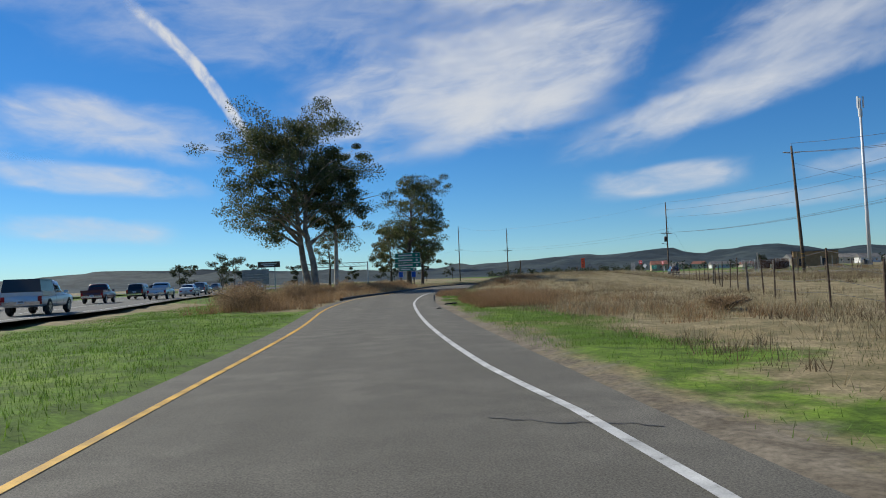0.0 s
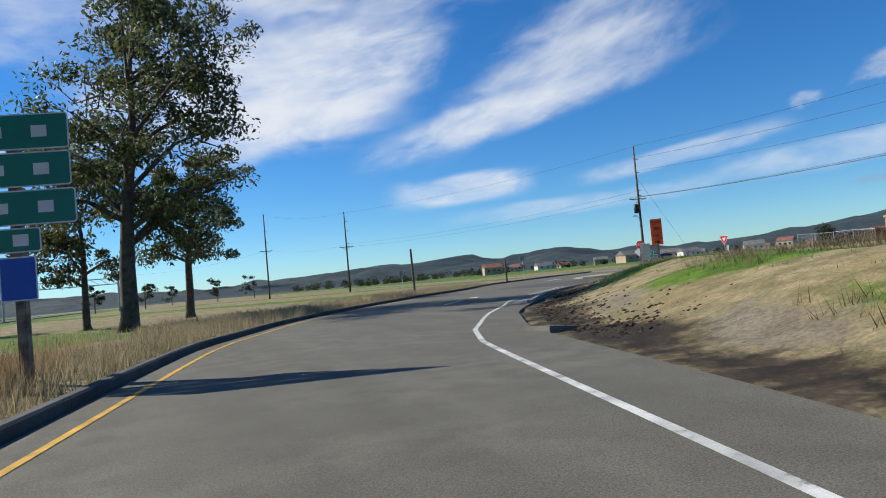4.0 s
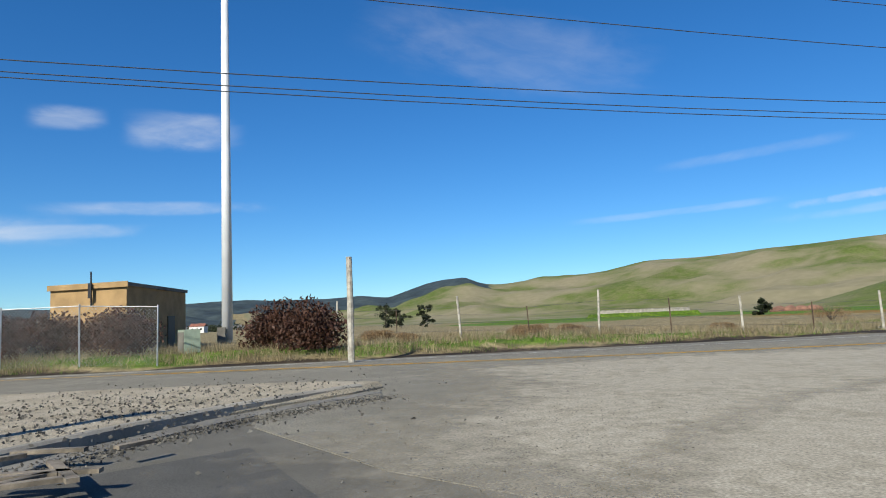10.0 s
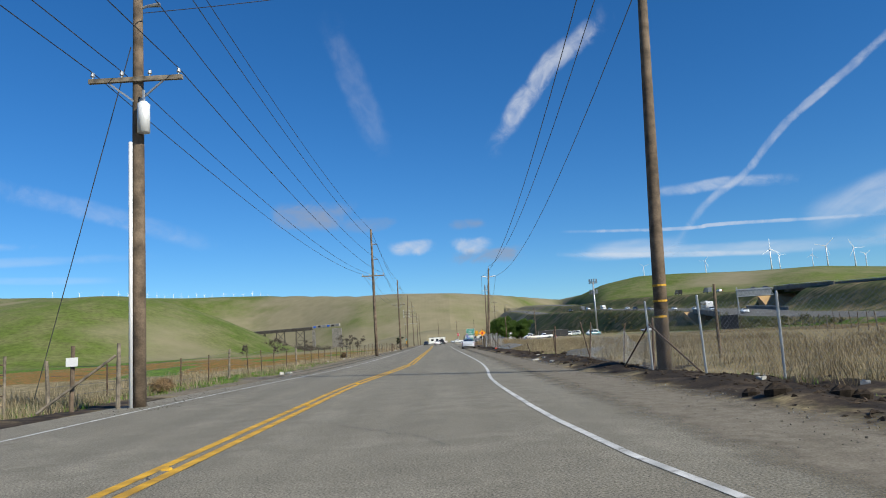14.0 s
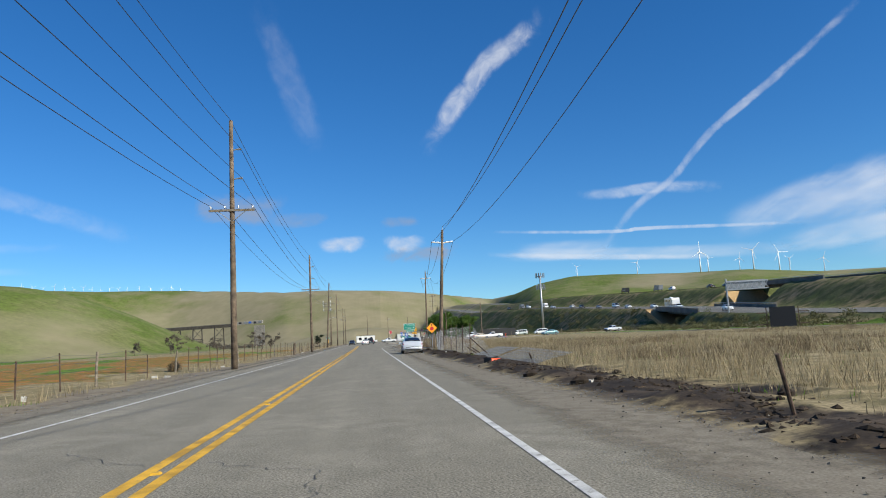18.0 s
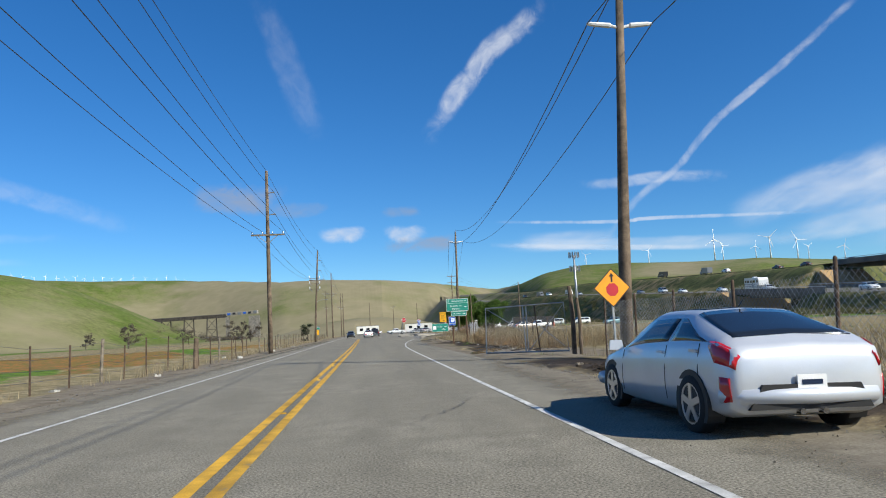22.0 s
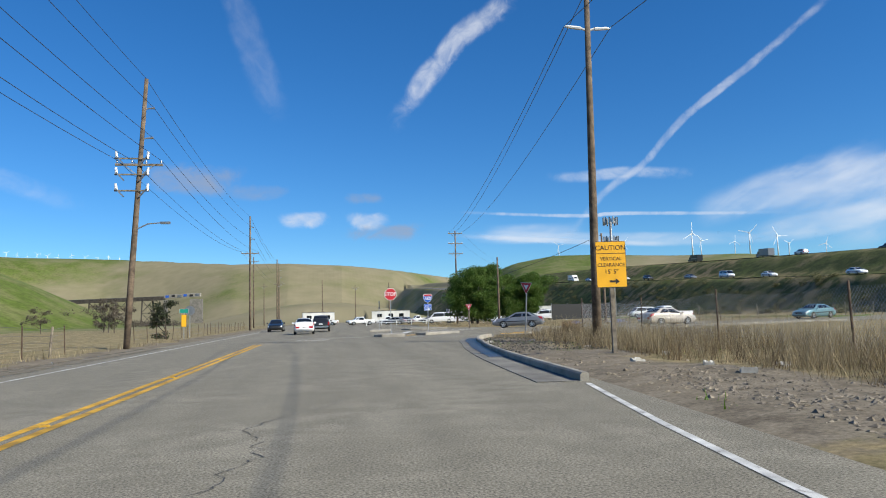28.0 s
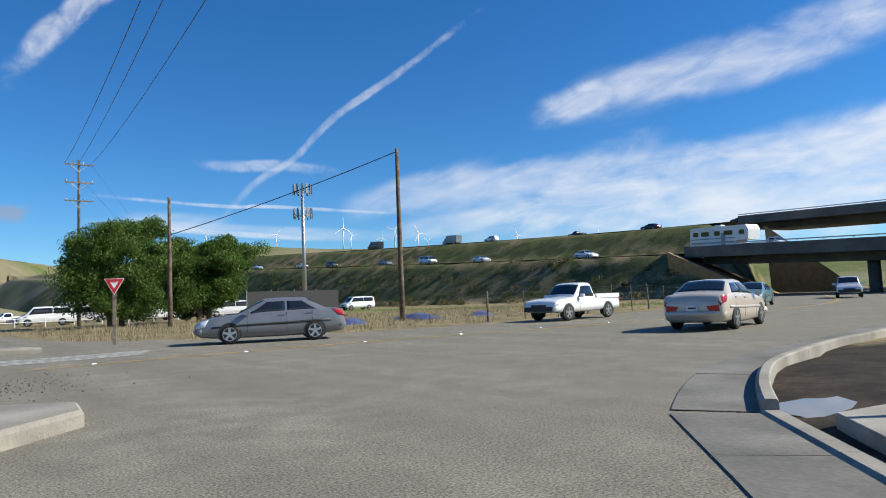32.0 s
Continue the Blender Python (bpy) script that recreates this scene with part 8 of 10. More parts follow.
rb_ = random.Random(5)
for k in range(14):
    y = 18 - 4.4 * k
    x = float(np.interp(y, [p[1] for p in RAMP_LEFT][::-1], [p[0] for p in RAMP_LEFT][::-1])) + 2.4 + rb_.random() * 2.2 + (1.0 if y > 20 else 0)
    bush(x, y, 1.1 + 0.7 * rb_.random(), 0.95 + 0.5 * rb_.random(), L_TAN, 100 + k, "dry tan brush beside the ramp", 2600, 0.16, 0)
for k, (x, y, r, h) in enumerate([(45.0, 19, 1.2, 0.95), (43.4, -6, 1.0, 0.8), (41, -10, 1.1, 0.8), (43, 33, 1.0, 0.8)]):
    bush(x, y, r * 0.8, h * 0.5, L_TAN, 140 + k, "rusty tan bush on the verge", 1300, 0.11)
for k, (x, y, r, h) in enumerate([(-18.6, -76.2, 1.8, 1.7), (-17.8, -73.8, 1.7, 1.8), (-18.2, -78.8, 1.6, 1.6), (-16.0, -67.0, 1.7, 1.9), (-17.2, -68.4, 1.5, 1.8)]):
    bush(x, y, r, h, L_RED, 150 + k, "dark red-brown bush beside the utility fence", 1500, 0.16)
bush(-66.4, 17.8, 2.3, 2.6, L_RED, 161, "rounded red-brown bush in the pasture", 1500, 0.2)
bush(-21.6, -83.4, 1.3, 3.0, L_DARK, 160, "tall straggly dark shrub", 900, 0.2)
for k, (x, y, r, h) in enumerate([(7.3, 88.5, 0.95, 0.9), (9.4, 119, 1.2, 1.4), (11.5, 116, 1.4, 1.6), (12.4, 147.5, 0.8, 0.9), (-17.5, -58, 0.6, 0.4), (-17.2, -63, 0.6, 0.4), (-30, -30, 1.6, 1.3), (8.3, 60.5, 0.6, 0.8), (-13, 33, 0.5, 0.6), (-12.6, -20, 0.6, 0.5)]):
    bush(x, y, r, h, L_TAN if k != 2 else L_GREY, 170 + k, "dry brown tumbleweed bush by the roadside", 900, 0.15)

# ---- grass ----
def blades(name, pts, per, h0, h1, w, lean, material, label, seed):
    rng = np.random.default_rng(seed)
    p = np.repeat(np.array(pts), per, 0)
    N = len(p)
    p[:, :2] += rng.normal(size=(N, 2)) * 0.12
    a = rng.random(N) * 6.283
    h = h0 + (h1 - h0) * rng.random(N) ** 1.5
    l = np.stack([np.cos(a) * h * lean * rng.random(N), np.sin(a) * h * lean * rng.random(N), h], 1)
    s = np.stack([-np.sin(a), np.cos(a), np.zeros(N)], 1) * (w * (0.6 + 0.8 * rng.random(N)))[:, None]
    v = np.stack([p - s, p + s, p + l], 1).reshape(-1, 3)
    ob = part(name, np_mesh(name, v, 3, material), material)
    return tagged(ob, label, "grass", kind="stuff")


def corner_back(y):
    """Where the weeds begin behind the bare earth of the corner."""
    return np.interp(y, [112, 124, 132, 138, 144.5, 147.2, 151, 156], [7.6, 7.9, 8.6, 9.0, 9.7, 10.5, 11.5, 14.5])


B_DRY, B_GREEN, B_PALE = leaf_mat("blade_dry", (0.36, 0.28, 0.155), (0.46, 0.37, 0.225)), leaf_mat("blade_green", (0.14, 0.27, 0.025), (0.2, 0.32, 0.05)), leaf_mat("blade_pale", (0.52, 0.43, 0.27), (0.4, 0.31, 0.175))
gr = np.random.default_rng(77)


def field(n, x0, x1, y0, y1, keep=None, clump=True):
    x, y = x0 + (x1 - x0) * gr.random(n), y0 + (y1 - y0) * gr.random(n)
    if keep is not None:
        ok = keep(x, y)
        x, y = x[ok], y[ok]
    if clump:
        ok = (np.sin(x * 0.9 + 1.7 * np.sin(y * 0.35)) + np.sin(y * 0.8 + x * 0.3) + gr.normal(size=len(x)) * 0.8) > -0.4
        x, y = x[ok], y[ok]
    ok = ~(inside(x, y, main_outline) | inside(x, y, ramp_outline))
    x, y = x[ok], y[ok]
    return np.stack([x, y, lie(x, y) - 0.03], 1)


def ramp_r(y):
    return np.interp(y, [p[1] for p in RAMP_RIGHT[:19]][::-1], [p[0] for p in RAMP_RIGHT[:19]][::-1])


def ramp_l(y):
    return np.interp(y, [p[1] for p in RAMP_LEFT][::-1], [p[0] for p in RAMP_LEFT][::-1])


def main_l(y):
    return np.interp(y, [p[1] for p in MAIN_LEFT], [p[0] for p in MAIN_LEFT])


blades("dry_grass", field(26000, 4.6, 26, -46, 152, lambda x, y: (gr.random(len(x)) < np.clip(1.25 - (x - 4.6) / 18, 0.1, 1)) & ((y < 60.5) | (y > 70) | (x > 7)) & (x > np.where(y > 112, 8.4, 4.6))), 9, 0.15, 0.7, 0.007, 0.85, B_DRY, "tall dry tan grass along the fence", 1)
blades("dry_grass", field(22000, 10, 50, -62, 70, lambda x, y: (x < ramp_r(y) - 2.2) & (x > ramp_r(y) - 22) & (gr.random(len(x)) < np.clip(1.3 - (ramp_r(y) - x) / 18, 0.12, 1)) & ((y > -30) | (x < ramp_r(y) - 9))), 8, 0.12, 0.42, 0.007, 1.2, B_DRY, "dry tan grass on the bank beside the ramp", 2)
blades("dry_grass", field(15000, -24, -9, -75, 170, lambda x, y: (x < main_l(y) - 1.6) & (gr.random(len(x)) < np.clip(1.2 - (main_l(y) - x) / 11, 0.1, 1)) & ((y < 8) | (x > main_l(y) - 2.6))), 6, 0.15, 0.6, 0.012, 0.6, B_PALE, "pale dry grass below the wire fence", 3)
blades("green_grass", field(60000, 50, 68, -10, 75, lambda x, y: (x > ramp_l(y) + np.where(y > 22, 0.4, 4.0)) & (x < ramp_l(y) + 9), False), 6, 0.04, 0.15, 0.007, 0.8, B_GREEN, "short bright green grass between ramp and freeway", 4)
blades("green_grass", field(60000, 20, 52, -58, 70, lambda x, y: (x < ramp_r(y) - 0.7) & (x > ramp_r(y) - np.where(y > -28, 3.2, 12)) & ((y > -28) | (x < ramp_r(y) - 4)), True), 7, 0.03, 0.12, 0.006, 1.1, B_GREEN, "patches of green grass on the ramp verge", 5)
blades("dry_grass", field(16000, 20, 75, -115, -6, lambda x, y: (x > ramp_l(y) + 0.4) & (x < ramp_l(y) + 16)), 6, 0.12, 0.5, 0.013, 0.6, B_DRY, "dry grass beyond the long kerb", 6)
blades("green_grass", field(9000, 4, 26, -46, 150, lambda x, y: np.sin(x * 0.5 + y * 0.21) > 0.25), 5, 0.05, 0.2, 0.012, 0.7, B_GREEN, "low green weeds among dry grass", 7)
blades("green_grass", field(7000, -17, -10, -62, 10, lambda x, y: (x < main_l(y) - 1.4) & (x > main_l(y) - 4.2)), 5, 0.05, 0.2, 0.012, 0.7, B_GREEN, "green weeds along the road's edge", 8)
blades("dry_grass", field(9000, 9, 60, 158, 215, lambda x, y: (y > 176 + np.clip(x - 20, 0, 60) * 0.3) & (x > 13)), 6, 0.15, 0.5, 0.014, 0.6, B_PALE, "dry grass in the field behind the cross street", 9)
blades("straw", field(1000, 7.6, 14, 114, 152, lambda x, y: x > corner_back(y)), 8, 0.25, 0.9, 0.006, 0.9, B_DRY, "scruffy dry weeds behind the kerb", 11)
blades("straw", field(800, 9.3, 15, 112, 152, lambda x, y: (x > corner_back(y) + 0.3) & (np.sin(x * 1.3 + y * 0.9) + np.sin(y * 1.1 - x) > -0.2)), 9, 0.4, 1.3, 0.007, 0.6, B_PALE, "tall straw-coloured weeds at the corner", 10)


# rusty tan brush in a band beside the ramp
B_BROWN, B_OLIVE = leaf_mat("blade_brown", (0.17, 0.12, 0.07), (0.25, 0.18, 0.1)), leaf_mat("blade_olive", (0.12, 0.14, 0.04), (0.19, 0.18, 0.07))
B_RUST = leaf_mat("blade_rust", (0.33, 0.19, 0.09), (0.44, 0.28, 0.14))
blades("dry_brush", field(5200, 50, 66, -44, 20, lambda x, y: (x > ramp_l(y) + 0.45) & (x < ramp_l(y) + 4.8 + 1.2 * np.sin(y * 0.7)), False), 22, 0.25, 1.0, 0.006, 1.0, B_RUST, "feathery rust-tan brush beside the ramp", 31)
blades("dry_brush", field(4200, 36, 50, -14, 36, lambda x, y: (x < ramp_r(y) - 3.0) & (x > ramp_r(y) - 8.5) & (np.sin(x * 0.8 + y * 0.5) + np.sin(y * 0.9) > -0.2), False), 18, 0.12, 0.5, 0.005, 1.3, B_RUST, "feathery rust-tan brush on the ramp verge", 32)


ROUGH_GRASS = lambda x, y: (x < main_l(y) - 1.7) & (gr.random(len(x)) < np.clip(1.15 - (main_l(y) - x) / 14, 0.12, 1))
blades("dry_grass", field(52000, -34, -11, -84, -22, ROUGH_GRASS), 8, 0.1, 0.42, 0.008, 1.3, B_PALE, "bleached rough grass on the bank beyond the ditch", 46)
blades("green_grass", field(5000, -26, -11, -84, -22, lambda x, y: (x < main_l(y) - 1.5) & (np.sin(x * 0.7 + y * 0.4) + np.sin(y * 0.3) > 0.1), False), 7, 0.08, 0.3, 0.01, 0.8, B_GREEN, "fresh green grass at the foot of the bank", 47)
for k, (x, y, r, h) in enumerate([(-19.8, -56.6, 1.0, 0.5), (-18.8, -54.8, 0.8, 0.42), (-22.8, -63.5, 1.0, 0.5), (-17.8, -47.6, 0.7, 0.4)]):
    bush(x, y, r, h, L_TAN, 190 + k, "mound of straw-coloured tumbleweed caught on the fence", 2200, 0.15)
# long dry grass hard against the dark kerb of the ramp
blades("dry_grass", field(60000, 20, 64, -100, 0, lambda x, y: (x > ramp_l(y) + 0.45) & (x < ramp_l(y) + 6 + 2 * np.sin(y * 0.3)), False), 9, 0.15, 0.65, 0.008, 0.9, B_PALE, "long bleached grass hard against the ramp kerb", 48)
blades("dry_grass", field(16000, 20, 62, -100, 0, lambda x, y: (x > ramp_l(y) + 0.4) & (x < ramp_l(y) + 4), False), 8, 0.1, 0.45, 0.008, 0.9, B_OLIVE, "olive weeds hard against the ramp kerb", 49)
# brush at the ramp's right edge
blades("dry_brush", field(3000, 44.5, 49.4, 14, 25, lambda x, y: (x < ramp_r(y) - 1.3) & (x > ramp_r(y) - 4.2), False), 16, 0.15, 0.7, 0.0045, 1.3, B_RUST, "feathery rust-tan brush close to the ramp", 55)
bush(5.57, 86.99, 0.7, 0.75, L_TAN, 220, "rusty brown tumbleweed below the guide sign", 1500, 0.12)
bush(4.75, 81.02, 0.55, 0.5, L_TAN, 221, "rusty brown tumbleweed beside the puddle", 1200, 0.1)
blades("dry_brush", field(2600, 46, 49.6, -5, 5.2, lambda x, y: (x < ramp_r(y) - 0.2) & (x > ramp_r(y) - 1.9 - 0.5 * np.sin(y * 1.3)), False), 14, 0.06, 0.42, 0.0035, 1.5, B_RUST, "matted rusty brush at the edge of the ramp", 50)
blades("dry_brush", field(1400, 46, 49.6, -5, 5.2, lambda x, y: (x < ramp_r(y) - 0.2) & (x > ramp_r(y) - 1.9 - 0.5 * np.sin(y * 1.3)), False), 12, 0.05, 0.32, 0.004, 1.5, B_BROWN, "dark dead stems in the matted brush", 51)
blades("green_grass", field(16000, 44, 50.4, 2, 40, lambda x, y: (x < ramp_r(y) - 0.45) & (x > ramp_r(y) - 3.4 - 0.6 * np.sin(y * 0.8)) & ((y > 5) | (x < ramp_r(y) - 1.6)), False), 12, 0.03, 0.13, 0.0035, 1.2, B_GREEN, "dense fresh green grass beside the ramp", 52)
blades("dry_grass", field(15000, 22, 50, -30, 62, lambda x, y: (x < ramp_r(y) - 2.6) & (x > ramp_r(y) - 15) & (np.sin(x * 0.33 + y * 0.21) + np.sin(y * 0.4 - x * 0.2) > -0.3)), 11, 0.12, 0.48, 0.006, 1.1, B_PALE, "bleached standing straw on the field beside the ramp", 34)
blades("dry_grass", field(9000, 24, 50, -40, 62, lambda x, y: (x < ramp_r(y) - 2.2) & (x > ramp_r(y) - 14) & (np.sin(x * 0.5 + y * 0.3 + 2) + np.sin(y * 0.55 - x * 0.3) > 0.3), False), 14, 0.1, 0.36, 0.007, 1.2, B_BROWN, "darker brown weeds among the dry grass", 35)
blades("green_grass", field(14000, 24, 50, -52, 62, lambda x, y: (x < ramp_r(y) - 1.6) & (x > ramp_r(y) - 12) & (np.sin(x * 0.6 - y * 0.35) + np.sin(y * 0.5 + x * 0.4) > 0.5), False), 10, 0.05, 0.18, 0.005, 1.1, B_OLIVE, "olive-green tufts among the dry grass", 36)
blades("reeds", field(2600, 5.4, 11.5, 70, 91, lambda x, y: (gr.random(len(x)) < np.clip(1.3 - (x - 5.4) / 6, 0.2, 1)) & (np.sin(y * 0.9 + x) + np.sin(y * 0.37 - x * 0.7) > -0.5), False), 9, 0.3, 1.3, 0.006, 0.85, B_PALE, "dense stand of tall straw-coloured reeds along the fence", 37)
blades("reeds", field(2200, 4.9, 10.5, 70, 92, None, False), 8, 0.15, 0.75, 0.007, 1.1, B_RUST, "brown dead weeds at the foot of the reeds", 38)
blades("dry_grass", field(4200, 6.0, 26, -40, 62, lambda x, y: np.sin(x * 0.4 + y * 0.2) + np.sin(y * 0.33 - 0.3 * x) > 0.2, False), 12, 0.2, 0.6, 0.008, 0.8, B_BROWN, "darker brown weeds in the field behind the fence", 39)
blades("straw", field(2600, 8.6, 17, 116, 156, lambda x, y: (x > corner_back(y) + 0.2) & (np.sin(x * 1.7 + y * 0.8) + np.sin(y * 1.3 - x * 0.6) > 0.45), False), 10, 0.3, 1.35, 0.0055, 0.55, B_PALE, "tall bleached weeds on the corner behind the kerb", 40)
blades("straw", field(2000, 8.2, 17, 116, 156, lambda x, y: x > corner_back(y) - 0.6, False), 9, 0.15, 0.7, 0.007, 0.9, B_BROWN, "low brown weeds on the corner behind the kerb", 41)


blades("dry_grass", field(5000, 5.0, 14, 90, 118, lambda x, y: np.sin(x * 0.8 + y * 0.5) + np.sin(y * 0.6) > -0.4, False), 9, 0.1, 0.5, 0.007, 1.3, B_DRY, "low beaten-down dry grass behind the last signs", 53)
blades("green_grass", field(1800, 6.0, 13, 92, 112, lambda x, y: np.sin(x * 0.9 - y * 0.4) + np.sin(y * 0.7) > 0.5, False), 9, 0.05, 0.2, 0.008, 1.0, B_GREEN, "green tufts among beaten-down grass", 54)


# ---- fences ----
M_RUSTPOST = mat("post_rusty", (0.17, 0.11, 0.075), 0.85, 0.2, var=0.35, scale=8, bump=0.2, bscale=60)
M_PALEPOST = mat("post_pale", (0.5, 0.46, 0.39), 0.85, var=0.25, scale=6, bump=0.3, bscale=40)
M_GALV = mat("chain_link_galv", (0.36, 0.37, 0.38), 0.5, 0.5, var=0.15, scale=6, bump=0.0)


def along(line, step):
    """Points at even steps along a plan line."""
    out, P = [], [Vector(p) for p in line]
    carry = 0.0
    for a, b in zip(P[:-1], P[1:]):
        L = (b - a).length
        d = carry
        while d < L:
            out.append(a.lerp(b, d / L))
            d += step
        carry = d - L
    return out


def wire_fence(line, step, h, label, seed, strands=4, wood=4, post=None, pale=False):
    """Thin posts, leaning a little, with strands of wire between."""
    rnd = random.Random(seed)
    ob = thing("wire_fence", label, "fence")
    tops = []
    for k, p in enumerate(along(line, step)):
        z = ground_z(p.x, p.y)
        lx, ly = rnd.uniform(-0.08, 0.08), rnd.uniform(-0.12, 0.12)
        hh = h * rnd.uniform(0.86, 1.1)
        x, y = p.x + rnd.uniform(-0.1, 0.1), p.y
        if wood and k % wood == 0:
            tall = 1.28 if pale else 1.04
            part("post", Geo().tube([(x, y, z - 0.3), (x + lx * 0.4, y + ly * 0.4, z + hh * 0.5), (x + lx, y + ly, z + hh * tall)], [0.06, 0.055, 0.05], 7), M_PALEPOST if pale else M_WOODG, ob)
        else:
            part("post", Geo().beam((x, y, z - 0.3), (x + lx, y + ly, z + hh), 0.045, 0.035, up=(0, 1, 0)), post or M_RUSTPOST, ob)
        tops.append((Vector((x, y, z)), Vector((x + lx, y + ly, z + hh))))
    for s in range(strands):
        f = 0.25 + 0.7 * s / max(1, strands - 1)
        g = Geo()
        g.tube([a.lerp(b, f) + Vector((0, 0, 0.03 * rnd.uniform(-1, 1))) for a, b in tops], 0.006, 3, cap=False)
        part("strand", g, M_WIRE, ob)
    return ob


def chain_bay(ob, a, b, h0, h1, pitch=0.13, sag=0.0, lean=(0, 0)):
    """Woven mesh between two posts: crossing slanted wires."""
    g = Geo()
    A, B = Vector(a), Vector(b)
    L = (B - A).length
    u = (B - A).normalized()
    top = lambda q: h0 + (h1 - h0) * q - sag * 4 * q * (1 - q)

    def at(s, w):
        q = min(1.0, max(0.0, s / L))
        H = top(q)
        return A + u * (q * L) + Vector((lean[0] * w, lean[1] * w, H * w))

    n = int(L / pitch)
    H = max(h0, h1)
    for k in range(-int(H / pitch), n + 1):
        for sgn in (1, -1):
            s0, s1 = k * pitch, k * pitch + H
            if sgn < 0:
                s0, s1 = s1, s0
            w0, w1 = 0.0, 1.0
            lo, hi = min(s0, s1), max(s0, s1)
            if hi <= 0 or lo >= L:
                continue
            c0, c1 = max(0.0, lo), min(L, hi)
            f0, f1 = (c0 - lo) / (hi - lo), (c1 - lo) / (hi - lo)
            if sgn < 0:
                f0, f1 = 1 - f0, 1 - f1
            p, q = at(c0, f0), at(c1, f1)
            if (q - p).length < 0.05:
                continue
            g.tube([p, q], 0.0026, 3, cap=False)
    if g.f:
        part("chain_mesh", g, M_GALV, ob)


def chain_fence(posts, h, label, seed, rail=False, post_mat=None, sag=0.0, lean=0.0):
    rnd = random.Random(seed)
    ob = thing("chain_link_fence", label, "fence")
    pp = []
    for x, y in posts:
        z = ground_z(x, y)
        l = (rnd.uniform(-0.04, 0.04) + lean, rnd.uniform(-0.04, 0.04))
        hh = h * rnd.uniform(0.97, 1.06)
        part("post", Geo().tube([(x, y, z - 0.3), (x + l[0], y + l[1], z + hh + 0.08), (x + l[0], y + l[1], z + hh + 0.11)], [0.03, 0.03, 0.012], 8), post_mat or M_STEEL, ob)
        pp.append((Vector((x, y, z + 0.03)), hh, l))
    for (a, h0, l0), (b, h1, l1) in zip(pp[:-1], pp[1:]):
        chain_bay(ob, a, b, h0 - 0.05, h1 - 0.05, sag=sag * rnd.uniform(0.3, 1.0), lean=l0)
        if rail:
            part("top_rail", Geo().tube([a + Vector((l0[0], l0[1], h0)), b + Vector((l1[0], l1[1], h1))], 0.022, 6), M_STEEL, ob)
    return ob


wire_fence([(-12.8, -27), (-12.6, -12), (-12.4, 28)], 3.1, 1.3, "rusty leaning posts and strands of an old pasture fence", 7, wood=5)
wire_fence([(-22.5, -65.5), (-19.6, -60.7), (-17.6, -55.2), (-15.6, -50), (-13.8, -42.6), (-13.2, -38), (-12.8, -30)], 3.1, 1.45, "pale leaning posts and strands of an old pasture fence", 1, wood=2, pale=True)
wire_fence([(-12.4, 31), (-11.8, 46), (-11.2, 62), (-10.4, 80), (-10.7, 88)], 2.2, 1.35, "close-set rusty fence posts leaning along an ochre field", 2, wood=7)
wire_fence([(-10.9, 93), (-11.2, 108), (-12, 130), (-12.6, 148)], 2.6, 1.3, "old pasture fence beside an orange-brown field", 3, wood=5)
wire_fence([(-12.8, 160), (-13.5, 200), (-15, 240)], 3.0, 1.2, "low fence beyond the junction", 4, wood=0)
wire_fence([(42, 40), (40, 32), (36.5, 22.6), (32.4, 11), (28, 0), (24.6, -10), (22, -20), (18, -32), (14, -42)], 3.4, 1.5, "line of thin dark posts across the dry field beside the ramp", 5, wood=6)
wire_fence([(30, 178.6), (40, 179), (54, 182), (70, 190), (84, 199)], 2.6, 1.5, "thin post fence behind the cross street verge", 6, wood=3)
chain_fence([(8.6, -39.5), (7.4, -36.6), (6.3, -34), (5.2, -31.6), (4.4, -29.4), (3.75, -27.3)], 1.75, "sagging chain-link fence in dry grass beside a pole", 11, post_mat=M_STEEL, sag=0.25)
chain_fence([(3.75, -27.3), (4.2, -22.5), (4.0, -18.2)], 1.35, "slack leaning stretch of chain-link fence over mud", 14, post_mat=M_RUSTPOST, sag=0.7, lean=0.15)
cb_ = thing("fence_brace", "two slanting steel braces on a fence corner post", "fence post", pose(3.75, -27.3, 0))
for dx, dy in ((-0.5, 1.3), (0.75, -1.5)):
    part("brace", Geo().tube([(0, 0, 1.3), (dx, dy, 0.02)], 0.022, 6), M_RUSTPOST, cb_)
chain_fence([(4.7, 33.6), (4.7, 37), (4.6, 39.6), (4.5, 42), (4.2, 44.2), (4.2, 47), (4.4, 50), (4.6, 53), (4.9, 56), (5.1, 59)], 1.75, "standing galvanised chain-link fence along the muddy verge", 12, rail=False, sag=0.12, lean=0.1, post_mat=M_RUSTPOST)
wire_fence([(6.6, 71.5), (7.1, 79), (7.0, 91), (6.8, 101), (8.2, 110)], 4.4, 1.35, "thin rusty leaning posts and wire behind the reeds", 17, strands=3, wood=0)
chain_fence([(8.2, 110), (9.4, 115), (10.6, 121), (11.8, 127), (12.6, 134), (13.2, 141), (14.4, 147), (15.6, 154.4)], 1.75, "chain-link fence behind the roadside signs", 13, post_mat=M_RUSTPOST, sag=0.15)
